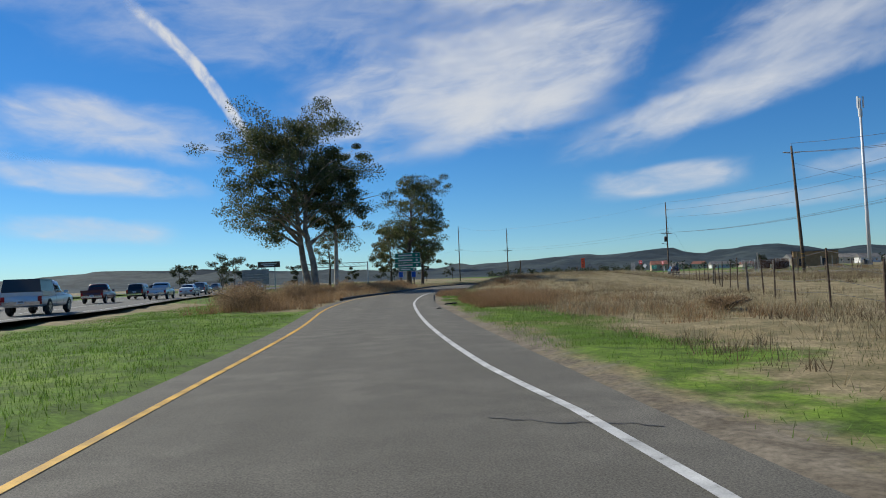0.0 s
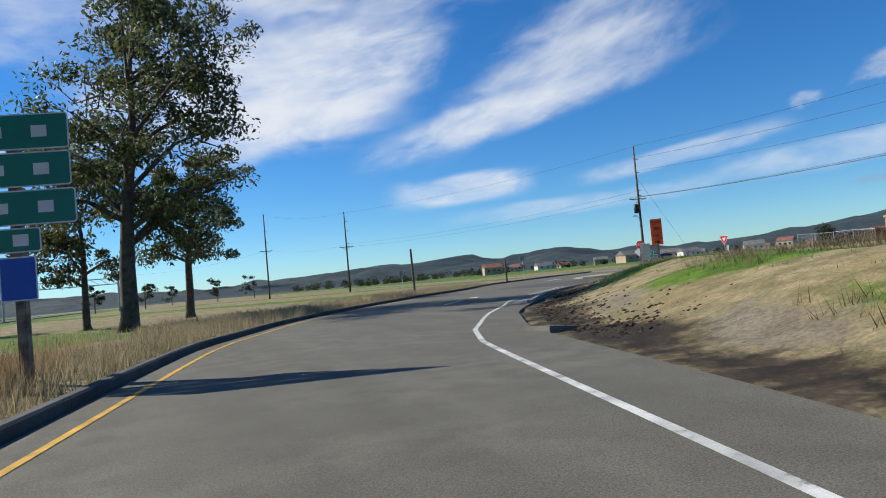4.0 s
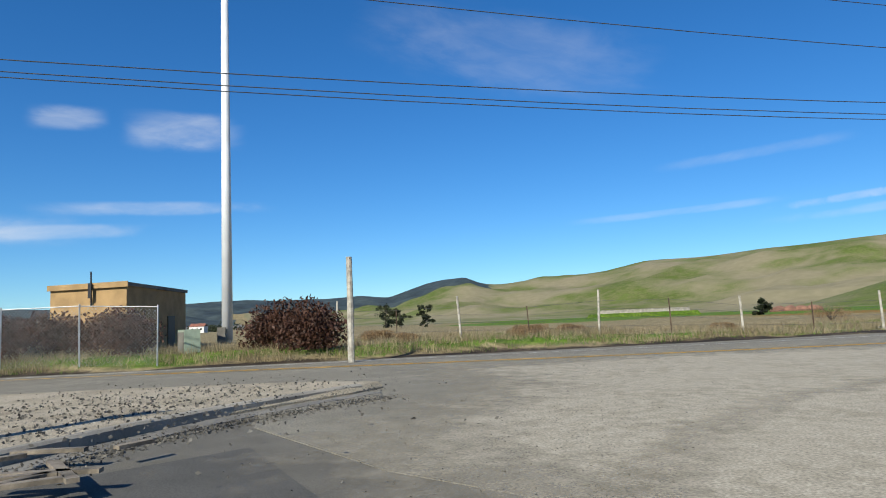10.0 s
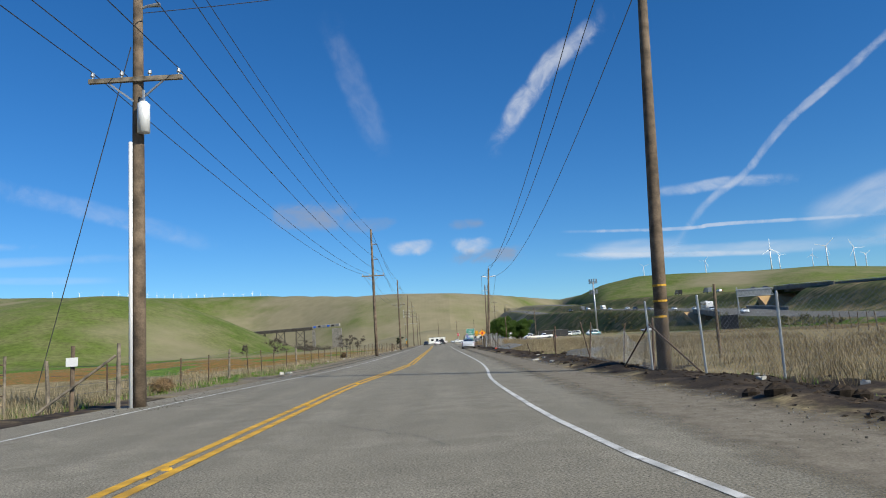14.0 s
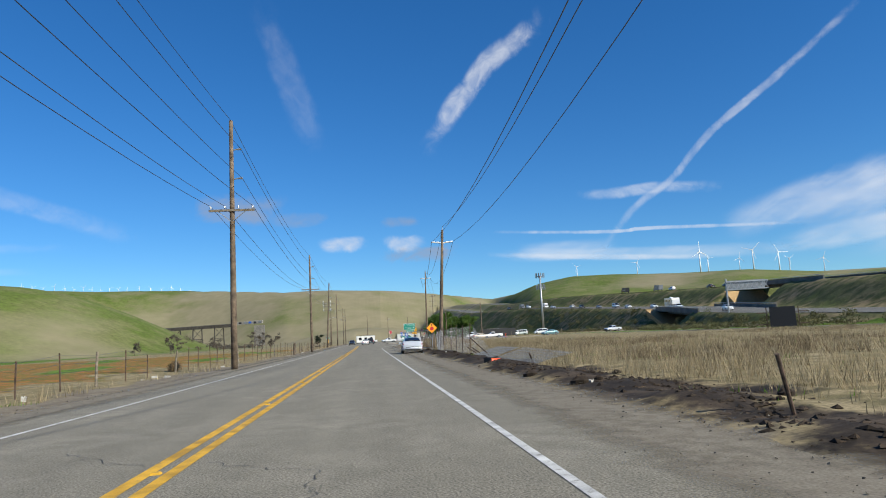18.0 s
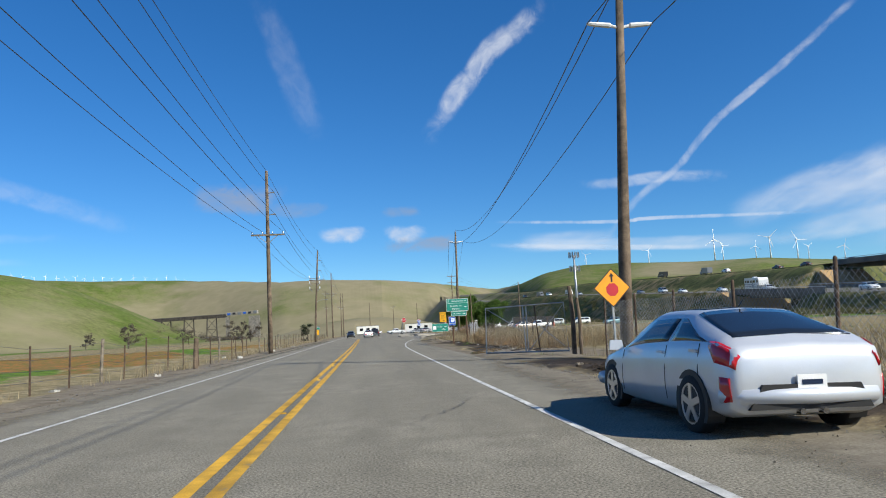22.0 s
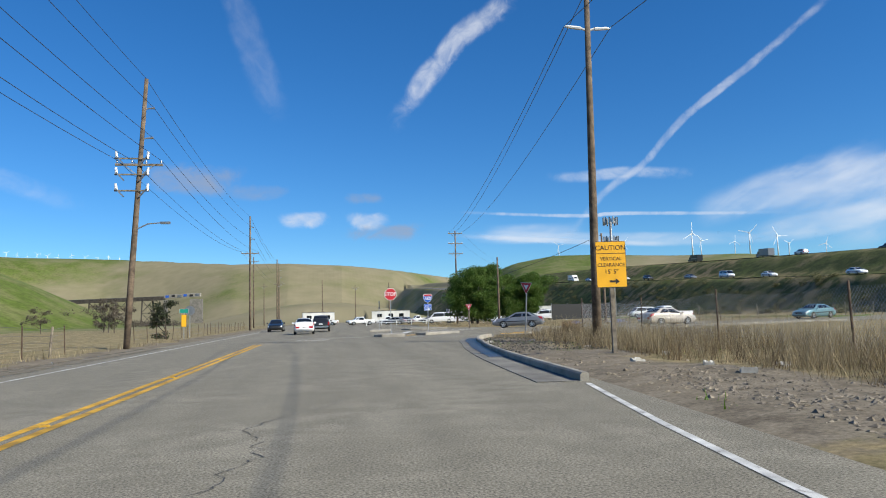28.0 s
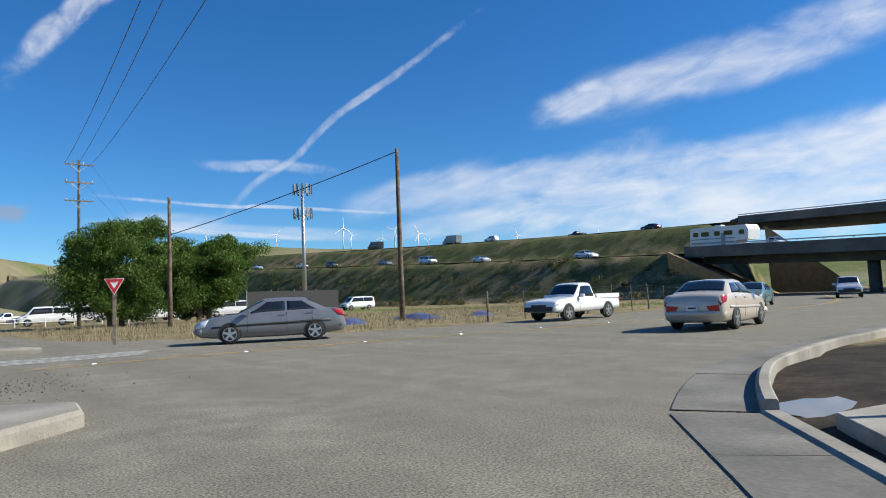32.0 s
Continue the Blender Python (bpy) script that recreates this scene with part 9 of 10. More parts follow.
# flattened stretch: fallen posts and mesh
for x, y, x2, y2, hh in ((5.0, 29.6, 4.2, 31.3, 0.55), (4.7, 26.3, 3.95, 27.7, 0.5), (4.6, 24.0, 3.6, 25.5, 1.0), (4.7, 16.5, 4.0, 14.4, 0.5), (4.0, -0.7, 3.7, -0.9, 0.8), (3.85, -11, 3.9, -11.1, 1.45), (4.85, -5.1, 4.8, -5.0, 1.4), (4.2, -17.6, 3.95, -17.2, 1.5)):
    fp = thing("fence_post", "toppled steel fence post leaning over the mud", "fence post", pose(x, y, ground_z(x, y)))
    part("shaft", Geo().tube([(0, 0, -0.2), (x2 - x, y2 - y, hh)], 0.03, 8), M_RUSTPOST, fp)
fm = thing("chain_link_mesh", "crumpled chain-link mesh hanging from toppled posts", "fence")
chain_bay(fm, (4.7, 27.6, 0.05), (4.7, 33.5, 0.05), 0.35, 1.65, sag=0.1, lean=(0.3, 0))
chain_bay(fm, (3.9, 13, 0.16), (3.9, 20.4, 0.16), 0.3, 0.4, sag=0.0, lean=(1.3, 0))
chain_bay(fm, (3.7, 20.4, 0.16), (4.0, 27.4, 0.16), 0.4, 0.35, sag=0.0, lean=(1.3, 0))
chain_bay(fm, (4.2, -17, 0.1), (4.3, -9, 0.1), 0.45, 0.2, sag=0.0, lean=(0.8, 0))

# pipe gate and wooden brace by the first pole on the left
cg = thing("pipe_gate", "weathered pipe gate and leaning rail in the pasture fence", "gate", pose(-13.6, -29.5, 0))
for k in range(5):
    part("rail", Geo().tube([(-1.9, -1.2, 0.25 + 0.26 * k), (0.5, 0.9, 0.25 + 0.26 * k)], 0.018, 6), M_RUSTPOST, cg)
for sx, sy in ((-1.9, -1.2), (-0.7, -0.15), (0.5, 0.9)):
    part("post", Geo().tube([(sx, sy, -0.3), (sx, sy, 1.5)], 0.035, 7), M_WOODG, cg)
br = thing("fence_brace", "pale wooden corner posts with a slanting brace and small notice", "fence post", pose(-11.3, -28.8, 0))
for sx in (0, 1.15):
    part("post", Geo().tube([(sx, 0, -0.3), (sx + 0.02, 0.02, 1.65)], [0.06, 0.05], 8), M_WOODG if sx else M_WOOD, br)
part("brace", Geo().tube([(-0.7, -0.3, 0.05), (1.1, 0, 1.35)], 0.035, 7), M_WOODG, br)
part("notice", Geo().box((0.05, -0.09, 1.25), (0.3, 0.01, 0.22)), S_WHITE, br)
for x, y, h, r in ((-11.4, -66, 3.4, 0.11), (-9.9, 69, 1.35, 0.09), (-10.1, 70.1, 1.3, 0.07), (7.8, -22, 2.6, 0.06)):
    o = thing("wooden_post", "pale sun-bleached wooden post in the fence line" if h > 3 else "dark weathered wooden post in the fence line", "post", pose(x, y, ground_z(x, y)))
    part("shaft", Geo().tube([(0, 0, -0.4), (0.01, 0.02, h * 0.5), (0.05, 0.01, h)], [r, r * 0.95, r * 0.85], 8), M_PALEPOST if h > 3 else M_WOOD, o)

# chain-link gate across the gravel apron
gt = thing("chain_link_gate", "double chain-link gate with braced pipe frames", "gate")
GA, GB = Vector((2.2, 64.5, 0)), Vector((4.8, 62.1, 0))
g_at = lambda q, z: tuple(GA.lerp(GB, q) + Vector((0, 0, z)))
part("gate_frame", Geo().tube([g_at(0, 0.12), g_at(0.02, 1.85), g_at(0.97, 1.88), g_at(1, 0.14), g_at(0, 0.12)], 0.03, 6), M_STEEL, gt)
for q0, q1 in ((0.5, 0.49), (0.53, 0.53), (0.67, 0.63)):
    part("upright", Geo().tube([g_at(q0, 0.14), g_at(q1, 1.85)], 0.024, 6), M_STEEL if q0 < 0.6 else M_RUSTPOST, gt)
for q0, z0, q1, z1 in ((0.54, 0.18, 0.96, 1.8), (0.04, 1.8, 0.48, 0.9), (0.64, 1.2, 0.96, 0.3)):
    part("brace", Geo().tube([g_at(q0, z0), g_at(q1, z1)], 0.014, 6), M_STEEL, gt)
chain_bay(gt, g_at(0.01, 0.14), g_at(0.99, 0.14), 1.7, 1.72)
for x, y, h, r_ in ((4.95, 61.95, 2.45, 0.09), (5.12, 61.7, 2.0, 0.07)):
    part("gate_post", Geo().tube([(x, y, -0.3), (x + 0.03, y, h * 0.6), (x - 0.03, y, h)], [r_, r_ * 0.95, r_ * 0.85], 8), M_WOOD, gt, "dark wooden gate post")

# ---- bridge carrying the freeway over the cross street ----
M_DECK = mat("bridge_concrete", (0.2, 0.185, 0.16), 0.9, var=0.22, scale=0.25, bump=0.2, bscale=6)
for line, lab in ((fwy_line, "grey concrete freeway bridge over the cross street"), (upper_line, "upper grey concrete freeway bridge on round columns")):
    br_ = thing("bridge", lab, "bridge", kind="structure")
    seg = [p for p in spline(line, 3) if 150 < p.y < (207 if line is fwy_line else 216)]
    for off, w, z0, z1, nm in ((0, 18.4, -0.5, 0.1, "deck"), (0, 11.5, -1.5, -0.5, "girder"), (9.3, 0.35, -0.5, 0.95, "parapet"), (-9.3, 0.35, -0.5, 0.95, "parapet"), (9.3, 0.12, 1.15, 1.28, "rail"), (-9.3, 0.12, 1.15, 1.28, "rail")):
        g = Geo()
        rings = []
        for i, p in enumerate(seg):
            d = (seg[min(i + 1, len(seg) - 1)] - seg[max(i - 1, 0)]).to_2d().normalized()
            nn = Vector((-d.y, d.x))
            rings.append([(p.x + nn.x * (off + s * w / 2), p.y + nn.y * (off + s * w / 2), p.z + zz) for s, zz in ((-1, z0), (1, z0), (1, z1), (-1, z1))])
        g.v = [q for r in rings for q in r]
        g.f = [(4 * i + k, 4 * i + (k + 1) % 4, 4 * i + 4 + (k + 1) % 4, 4 * i + 4 + k) for i in range(len(rings) - 1) for k in range(4)] + [(0, 1, 2, 3), tuple(4 * len(rings) - 4 + k for k in range(4))]
        part(nm, g, M_DECK if nm != "rail" else M_STEEL, br_)
    for yy in (169, 184.5):
        p = min(seg, key=lambda q: abs(q.y - yy))
        for s in (-4.2, 4.2):
            part("column", Geo().tube([(p.x + s, p.y, -0.5), (p.x + s, p.y, p.z - 1.4)], 0.65, 14), M_DECK, br_, smooth=True)
    for i in range(0, len(seg), 1):
        p = seg[i]
        for s in (-9.3, 9.3):
            part("rail_post", Geo().box((p.x + s, p.y, p.z + 1.05), (0.1, 0.1, 0.24)), M_STEEL, br_)
ab = thing("abutment", "sunlit tan concrete slope paving under the bridge", "abutment", kind="structure")
for x0, x1, zt in ((90, 108, 6.3), (118, 136, 11.0)):
    part("slope_paving", Geo().add([(x0, 194, 0.0), (x1, 201, 0.0), (x1 - 1, 214, zt), (x0 - 1, 207, zt), (x0, 207, -1), (x1, 214, -1)], [(0, 1, 2, 3), (0, 3, 4), (1, 5, 2), (2, 5, 4, 3)]), M_STUCCO, ab)

# overhead sign span seen from behind
tr = thing("sign_gantry", "cantilevered lattice sign truss with a bare metal back", "sign gantry", pose(77.5, 134, 0, 0, 0, -8))
part("column", Geo().tube([(0, 0, 2.0), (0, 0, 10.4)], 0.2, 10), M_STEEL, tr)
for zz in (8.0, 9.7):
    for yy in (-0.5, 0.5):
        part("chord", Geo().beam((-0.2, yy, zz), (9, yy, zz), 0.16), M_STEEL, tr)
for k in range(9):
    part("lattice_bar", Geo().beam((k, -0.5, 8.0), (k + 1, -0.5, 9.7), 0.09).beam((k + 1, -0.5, 8.0), (k, -0.5, 9.7), 0.09), M_STEEL, tr)
part("sign_back", Geo().box((4.6, 0.75, 8.9), (8.4, 0.1, 2.2)), S_BACK, tr)
gn = thing("sign_gantry", "freeway sign gantry spanning the carriageway far ahead", "sign gantry", pose(76, -205, 0))
for sx in (-12, 12):
    part("column", Geo().tube([(sx, 0, 0), (sx, 0, 8.5)], 0.25, 8), M_STEEL, gn)
for zz in (6.8, 8.2):
    part("chord", Geo().beam((-12, 0, zz), (12, 0, zz), 0.22), M_STEEL, gn)
for k in range(12):
    part("lattice_bar", Geo().beam((-12 + 2 * k, 0, 6.8), (-10 + 2 * k, 0, 8.2), 0.12), M_STEEL, gn)

# ---- rail trestle below the hills ----
M_TRESTLE = mat("trestle_steel", (0.1, 0.085, 0.07), 0.8, 0.2, var=0.3, scale=0.4, bump=0.1, bscale=5)
ts = thing("rail_trestle", "long dark steel rail trestle on braced bents below the hills", "rail bridge")
TA, TB, TC = Vector((-300, 862, 25.5)), Vector((-163.8, 841.8, 27.5)), Vector((-128, 836, 28.5))
part("girder", Geo().beam(TA, TB, 3.5, 3.6), M_TRESTLE, ts)
part("ballast_deck", Geo().beam(TA + Vector((0, 0, 2.1)), TB + Vector((0, 0, 2.1)), 4.2, 0.5), M_CONCG, ts)
part("concrete_span", Geo().beam(TB + Vector((0, 0, 1.8)), TC + Vector((0, 0, 1.8)), 4.0, 3.6), M_CONC, ts, "pale span covered in unreadable graffiti")
for k in range(6):
    q = TB.lerp(TC, (k + 0.5) / 6)
    part("graffiti_bar", Geo().box((q.x, q.y - 2.25, q.z + 1.6 + 0.3 * (k % 2)), (3.4, 0.06, 2.2), -9), (S_BLUE, S_BLACK, S_BACK)[k % 3], ts)
part("pier", Geo().box((TB.x + 1, TB.y, 12), (3.5, 4.5, 28)), M_CONCG, ts)
part("pier", Geo().box((TC.x - 4, TC.y, 14), (12, 6, 24)), M_CONCG, ts)
for k in range(5):
    b0 = TA.lerp(TB, (k + 0.55) / 5.2)
    gz = ground_z(b0.x, b0.y) - 1
    for o in (-6, 6):
        bent = part("bent", Geo().beam((b0.x + o, b0.y, gz), (b0.x + o * 0.85, b0.y, b0.z - 1.6), 1.1), M_TRESTLE, ts)
    for z0, z1 in ((0.05, 0.5), (0.5, 0.95)):
        a0, a1 = gz + (b0.z - gz) * z0, gz + (b0.z - gz) * z1
        part("cross_brace", Geo().beam((b0.x - 6, b0.y, a0), (b0.x + 5.2, b0.y, a1), 0.5).beam((b0.x + 6, b0.y, a0), (b0.x - 5.2, b0.y, a1), 0.5).beam((b0.x - 6, b0.y, a1), (b0.x + 6, b0.y, a1), 0.5), M_TRESTLE, ts)

# ---- wind turbines ----
M_TURB = plain("turbine_white", (0.8, 0.81, 0.83), 0.4)


def turbine(az, r, hub, blade, spin, yaw):
    x, y = -math.sin(radians(az)) * r, math.cos(radians(az)) * r + 20
    ob = thing("wind_turbine", "white three-bladed wind turbine standing on the ridge", "wind turbine", pose(x, y, ground_z(x, y) - 1, 0, 0, yaw), group="wind turbines on the ridge")
    k = hub / 40.0
    part("tower", Geo().tube([(0, 0, -2), (0, 0, hub * 0.5), (0, 0, hub)], [1.5 * k, 1.15 * k, 0.85 * k], 10), M_TURB, ob, smooth=True)
    part("nacelle", Geo().box((0, 0.9 * k, hub + 0.6 * k), (2.0 * k, 5 * k, 2.0 * k), 0, 0.9), M_TURB, ob)
    part("hub", Geo().tube([(0, -1.6 * k, hub + 0.6 * k), (0, -2.6 * k, hub + 0.6 * k), (0, -3.2 * k, hub + 0.6 * k)], [0.9 * k, 0.8 * k, 0.2 * k], 8), M_TURB, ob)
    for j in range(3):
        a = radians(spin + 120 * j)
        c, s = math.cos(a), math.sin(a)
        z0 = hub + 0.6 * k
        part("blade", Geo().beam((c * 0.6 * k, -2.2 * k, z0 + s * 0.6 * k), (c * blade * 0.3, -2.3 * k, z0 + s * blade * 0.3), 1.5 * k, 0.5 * k, up=(0, 1, 0)).beam((c * blade * 0.3, -2.3 * k, z0 + s * blade * 0.3), (c * blade, -2.5 * k, z0 + s * blade), 0.75 * k, 0.25 * k, up=(0, 1, 0)), M_TURB, ob)
    return ob


for k, (az, hub, bl) in enumerate([(-17.9, 22, 12), (-22.8, 26, 13), (-27.7, 42, 21), (-28.3, 28, 14), (-31.6, 40, 20), (-30.6, 24, 12), (-33.4, 36, 19), (-34.1, 24, 12), (-36.4, 26, 13), (-41, 38, 18), (-44, 26, 13), (-47, 34, 17)]):
    turbine(az, 1270, hub * 0.88, bl * 0.88, 17 + 37 * k, -20 + 9 * (k % 4))
for k, az in enumerate([30.4, 28.6, 27.0, 25.9, 25.2, 24.5, 23.8, 23.1, 22.5, 21.9, 21.3, 20.7, 20.1, 19.5, 18.9, 18.0, 17.2, 16.4, 15.7, 15.0, 14.3]):
    turbine(az, 1640 + 25 * (k % 3), 12.5, 6.5, 31 * k, 10 * (k % 5))

# ---- town and lots far off ----
M_ROOFS = [mat("roof_red", (0.3, 0.12, 0.08), 0.9, var=0.2, scale=0.5), mat("roof_grey", (0.2, 0.19, 0.18), 0.9, var=0.2, scale=0.5)]
M_WALLS = [mat("house_cream", (0.6, 0.53, 0.42), 0.9, var=0.1, scale=0.4), mat("house_white", (0.7, 0.69, 0.66), 0.9, var=0.1, scale=0.4), mat("house_tan", (0.45, 0.35, 0.25), 0.9, var=0.1, scale=0.4)]
rt_ = random.Random(9)


def house(x, y, w, d, h, rz, wall, roof):
    ob = thing("house", "distant suburban house with a pitched roof", "house", pose(x, y, ground_z(x, y) - 0.3, 0, 0, rz), group="far houses")
    part("wall", Geo().box((0, 0, h / 2), (w, d, h)), wall, ob)
    part("roof", Geo().add([(-w / 2 - 0.4, -d / 2 - 0.4, h), (w / 2 + 0.4, -d / 2 - 0.4, h), (w / 2 + 0.4, d / 2 + 0.4, h), (-w / 2 - 0.4, d / 2 + 0.4, h), (-w / 2, 0, h + d * 0.28), (w / 2, 0, h + d * 0.28)], [(0, 1, 5, 4), (2, 3, 4, 5), (1, 2, 5), (3, 0, 4), (3, 2, 1, 0)]), roof, ob)
    for sx in (-0.28, 0.05, 0.3):
        part("window", Geo().box((sx * w, -d / 2 - 0.03, h * 0.6), (1.3, 0.06, 1.2)), C_GLASS, ob)


for k in range(46):
    a = 98 + 66 * (k + rt_.random()) / 46
    r = rt_.uniform(430, 760)
    house(-math.sin(radians(a)) * r, math.cos(radians(a)) * r + 20, rt_.uniform(9, 16), rt_.uniform(8, 11), rt_.uniform(3, 6), a + rt_.uniform(-30, 30), rt_.choice(M_WALLS), rt_.choice(M_ROOFS))
tw_rng = np.random.default_rng(12)
cen, rad = [], []
for k in range(330):
    a = radians(tw_rng.uniform(94, 176))
    r = tw_rng.uniform(520, 950)
    x, y = -math.sin(a) * r, math.cos(a) * r + 20
    s = tw_rng.uniform(2.0, 5.0)
    cen.append((x, y, ground_z(x, y) + s * 0.8))
    rad.append((s * 1.3, s * 1.3, s))
tagged(part("far_trees", np_mesh("far_trees", scatter(cen, rad, 90, 1.5, tw_rng, 0.6), 4, L_DARK), L_DARK), "dark band of trees among distant houses", "trees", kind="stuff")
cen, rad = [], []
for k in range(150):
    x, y = tw_rng.uniform(-235, -110), tw_rng.uniform(520, 760)
    if ground_z(x, y) > 9:
        continue
    s = tw_rng.uniform(1.5, 3.6)
    cen.append((x, y, ground_z(x, y) + s * 0.7))
    rad.append((s * 1.4, s * 1.4, s))
tagged(part("far_trees", np_mesh("far_trees", scatter(cen, rad, 90, 1.1, tw_rng, 0.3), 4, L_GREY), L_GREY), "thicket of bare grey trees below the trestle", "trees", kind="stuff")
cen, rad = [], []
for k in range(420):
    t = tw_rng.random()
    p = fwy_line[int(len(fwy_line) * (0.42 + 0.3 * t))]
    y = tw_rng.uniform(60, 420)
    p = min(fwy_line, key=lambda q: abs(q.y - y))
    o = tw_rng.uniform(10, 27)
    x = p.x - o
    if abs(y - 190) < 16:
        continue
    s = tw_rng.uniform(0.4, 1.1)
    cen.append((x, y, ground_z(x, y) + s * 0.5))
    rad.append((s * 1.4, s * 1.4, s))
tagged(part("scrub", np_mesh("scrub", scatter(cen, rad, 110, 0.32, tw_rng, 0.4), 4, L_EUC2), L_EUC2), "dark scrub on the freeway embankment", "bushes", kind="stuff")
# moving van and shed at the edge of town
bt = box_truck(P_WHITE, pose(-92, -118, ground_z(-92, -118), 0, 0, 80), "white moving truck with a red stripe parked in the far pasture", 7.5, 3.2)
shd = thing("barn", "long low dark brown farm shed", "barn", pose(-92, -95, ground_z(-92, -95), 0, 0, 20))
part("wall", Geo().box((0, 0, 1.6), (22, 8, 3.2)), M_RUST, shd)
part("roof", Geo().box((0, 0, 3.35), (23, 9, 0.3)), M_CONCG, shd)

# trailers and stores in the lot
for k, (x, y, w, rz) in enumerate([(-3, 292, 8, 4), (16, 296, 10, -3), (34, 285, 9, 6), (52, 276, 8, -8)]):
    o = thing("site_trailer", "white office trailer parked in the yard", "trailer", pose(x, y, ground_z(x, y), 0, 0, rz), group="white trailers")
    part("body", Geo().box((0, 0, 1.8), (w, 3, 2.8)), M_WALLS[1], o)
    part("roof", Geo().box((0, 0, 3.26), (w + 0.2, 3.2, 0.12)), M_CONCG, o)
    for s in (-0.3, 0.0, 0.28):
        part("window", Geo().box((s * w, -1.52, 2.0), (1.2, 0.05, 0.9)), C_GLASS, o)
    part("skirt", Geo().box((0, 0, 0.2), (w * 0.95, 2.8, 0.5)), C_TRIM, o)
M_TARP = mat("tarp_blue", (0.1, 0.13, 0.3), 0.5, var=0.25, scale=2, bump=0.3, bscale=6)
for x, y, w, h in ((27, 186.5, 3.2, 0.45), (33, 188.5, 5.2, 0.4), (37.5, 187.6, 3.6, 0.4)):
    o = thing("tarp", "rumpled blue tarpaulin over a low heap", "tarp", pose(x, y, ground_z(x, y), 0, 0, 15 * w))
    pts = [(w * (i / 6 - 0.5), 1.6 * (j / 4 - 0.5), h * math.sin(math.pi * i / 6) ** 0.5 * math.sin(math.pi * j / 4) * (0.8 + 0.2 * math.sin(3 * i + 2 * j))) for i in range(7) for j in range(5)]
    part("sheet", Geo().add(pts, [(i * 5 + j, i * 5 + j + 1, i * 5 + j + 6, i * 5 + j + 5) for i in range(6) for j in range(4)]), M_TARP, o, smooth=True)
screen = thing("screen_fence", "dark mesh screen fence behind the trees", "fence", pose(56, 226, 0))
for k in range(4):
    part("screen_panel", Geo().box((-17 + 3 * k, 0.3 * k, 1.5), (2.96, 0.06, 2.6)), C_TRIM, screen)
    part("post", Geo().tube([(-18.5 + 3 * k, 0.3 * k, 0), (-18.5 + 3 * k, 0.3 * k, 3.0)], 0.05, 6), M_STEEL, screen)
lf = thing("pipe_barrier", "low white pipe barrier round the lot", "barrier")
for k in range(18):
    x = 6 + 2.6 * k
    part("post", Geo().tube([(x, 231 + 0.1 * k, 0), (x, 231 + 0.1 * k, 0.9)], 0.06, 6), M_STEELW, lf)
for zz in (0.5, 0.85):
    part("rail", Geo().tube([(6, 231, zz), (50.2, 232.7, zz)], 0.045, 6), M_STEELW, lf)
mk = thing("marker_post", "orange plastic marker post in dry grass", "marker post", pose(36.4, 179.6, ground_z(36.4, 179.6)))
part("tube", Geo().tube([(0, 0, 0), (0, 0, 0.95), (0, 0, 1.0)], [0.07, 0.06, 0.03], 8), S_ORANGE, mk)

lw = thing("field_wall", "long low pale concrete wall across the pasture", "wall")
for k in range(7):
    p0, p1 = Vector((-191.9, 32.3, 0)).lerp(Vector((-177.8, 56.6, 0)), k / 7), Vector((-191.9, 32.3, 0)).lerp(Vector((-177.8, 56.6, 0)), (k + 1) / 7)
    part("wall_panel", Geo().beam((p0.x, p0.y, 1.6), (p1.x - 0.03, p1.y - 0.06, 1.6), 0.3, 1.5), M_CONC, lw)
part("coping", Geo().beam((-191.9, 32.3, 2.4), (-177.8, 56.6, 2.4), 0.5, 0.12), M_CONC, lw)
part("earth_bank", Geo().prism([(-194.5, 29.5), (-187.0, 29.0), (-172.5, 57.0), (-179.0, 60.0)], -0.2, 1.35, 1.2), M_GREEN, lw, "grassy bank at the foot of the wall")
re_ = random.Random(83)
M_REDEARTH = mat("red_earth", (0.3, 0.15, 0.1), 0.95, var=0.3, scale=0.5, bump=0.5, bscale=4)
for k in range(4):
    f_ = k / 3
    o = thing("earth_heap", "low heap of reddish earth in the pasture", "earth heap", pose(-147.3 + 5.2 * f_, 63.8 + 5.9 * f_, 0, 0, 0, 40 * k), group="heaps of red earth")
    part("mound", Geo().tube([(0, 0, -0.2), (0.1, 0, 0.7), (0.1, 0.2, 1.2), (0.2, 0.1, 1.4 + 0.3 * re_.random())], [2.8, 2.2, 1.2, 0.15], 11), M_REDEARTH, o, smooth=True)
fp = thing("fallen_post", "weathered white post lying beside the road", "post", pose(-13.3, -41.75, 0.12, 0, 0, 6))
part("shaft", Geo().beam((-1.4, 0, 0), (1.4, 0, 0.02), 0.07, 0.07), M_CONC, fp)

# ---- utility yard by the pump house ----
chain_fence([(-15.2, -72.4), (-15.6, -75.0), (-16, -77.6), (-16.6, -80.4), (-17.4, -83.4), (-20.5, -84.2)], 2.0, "galvanised chain-link fence round the pump house yard", 21, rail=True)
cb = thing("utility_cabinet", "pale green roadside utility cabinet", "cabinet", pose(-17.4, -71.6, 0, 0, 0, 20))
part("body", Geo().box((0, 0, 0.65), (1.1, 0.6, 1.3), 0, 0.97), mat("cabinet_green", (0.3, 0.36, 0.28), 0.5, var=0.1), cb)
part("door", Geo().box((0.0, -0.306, 0.68), (0.96, 0.012, 1.05)), M_CONCG, cb)

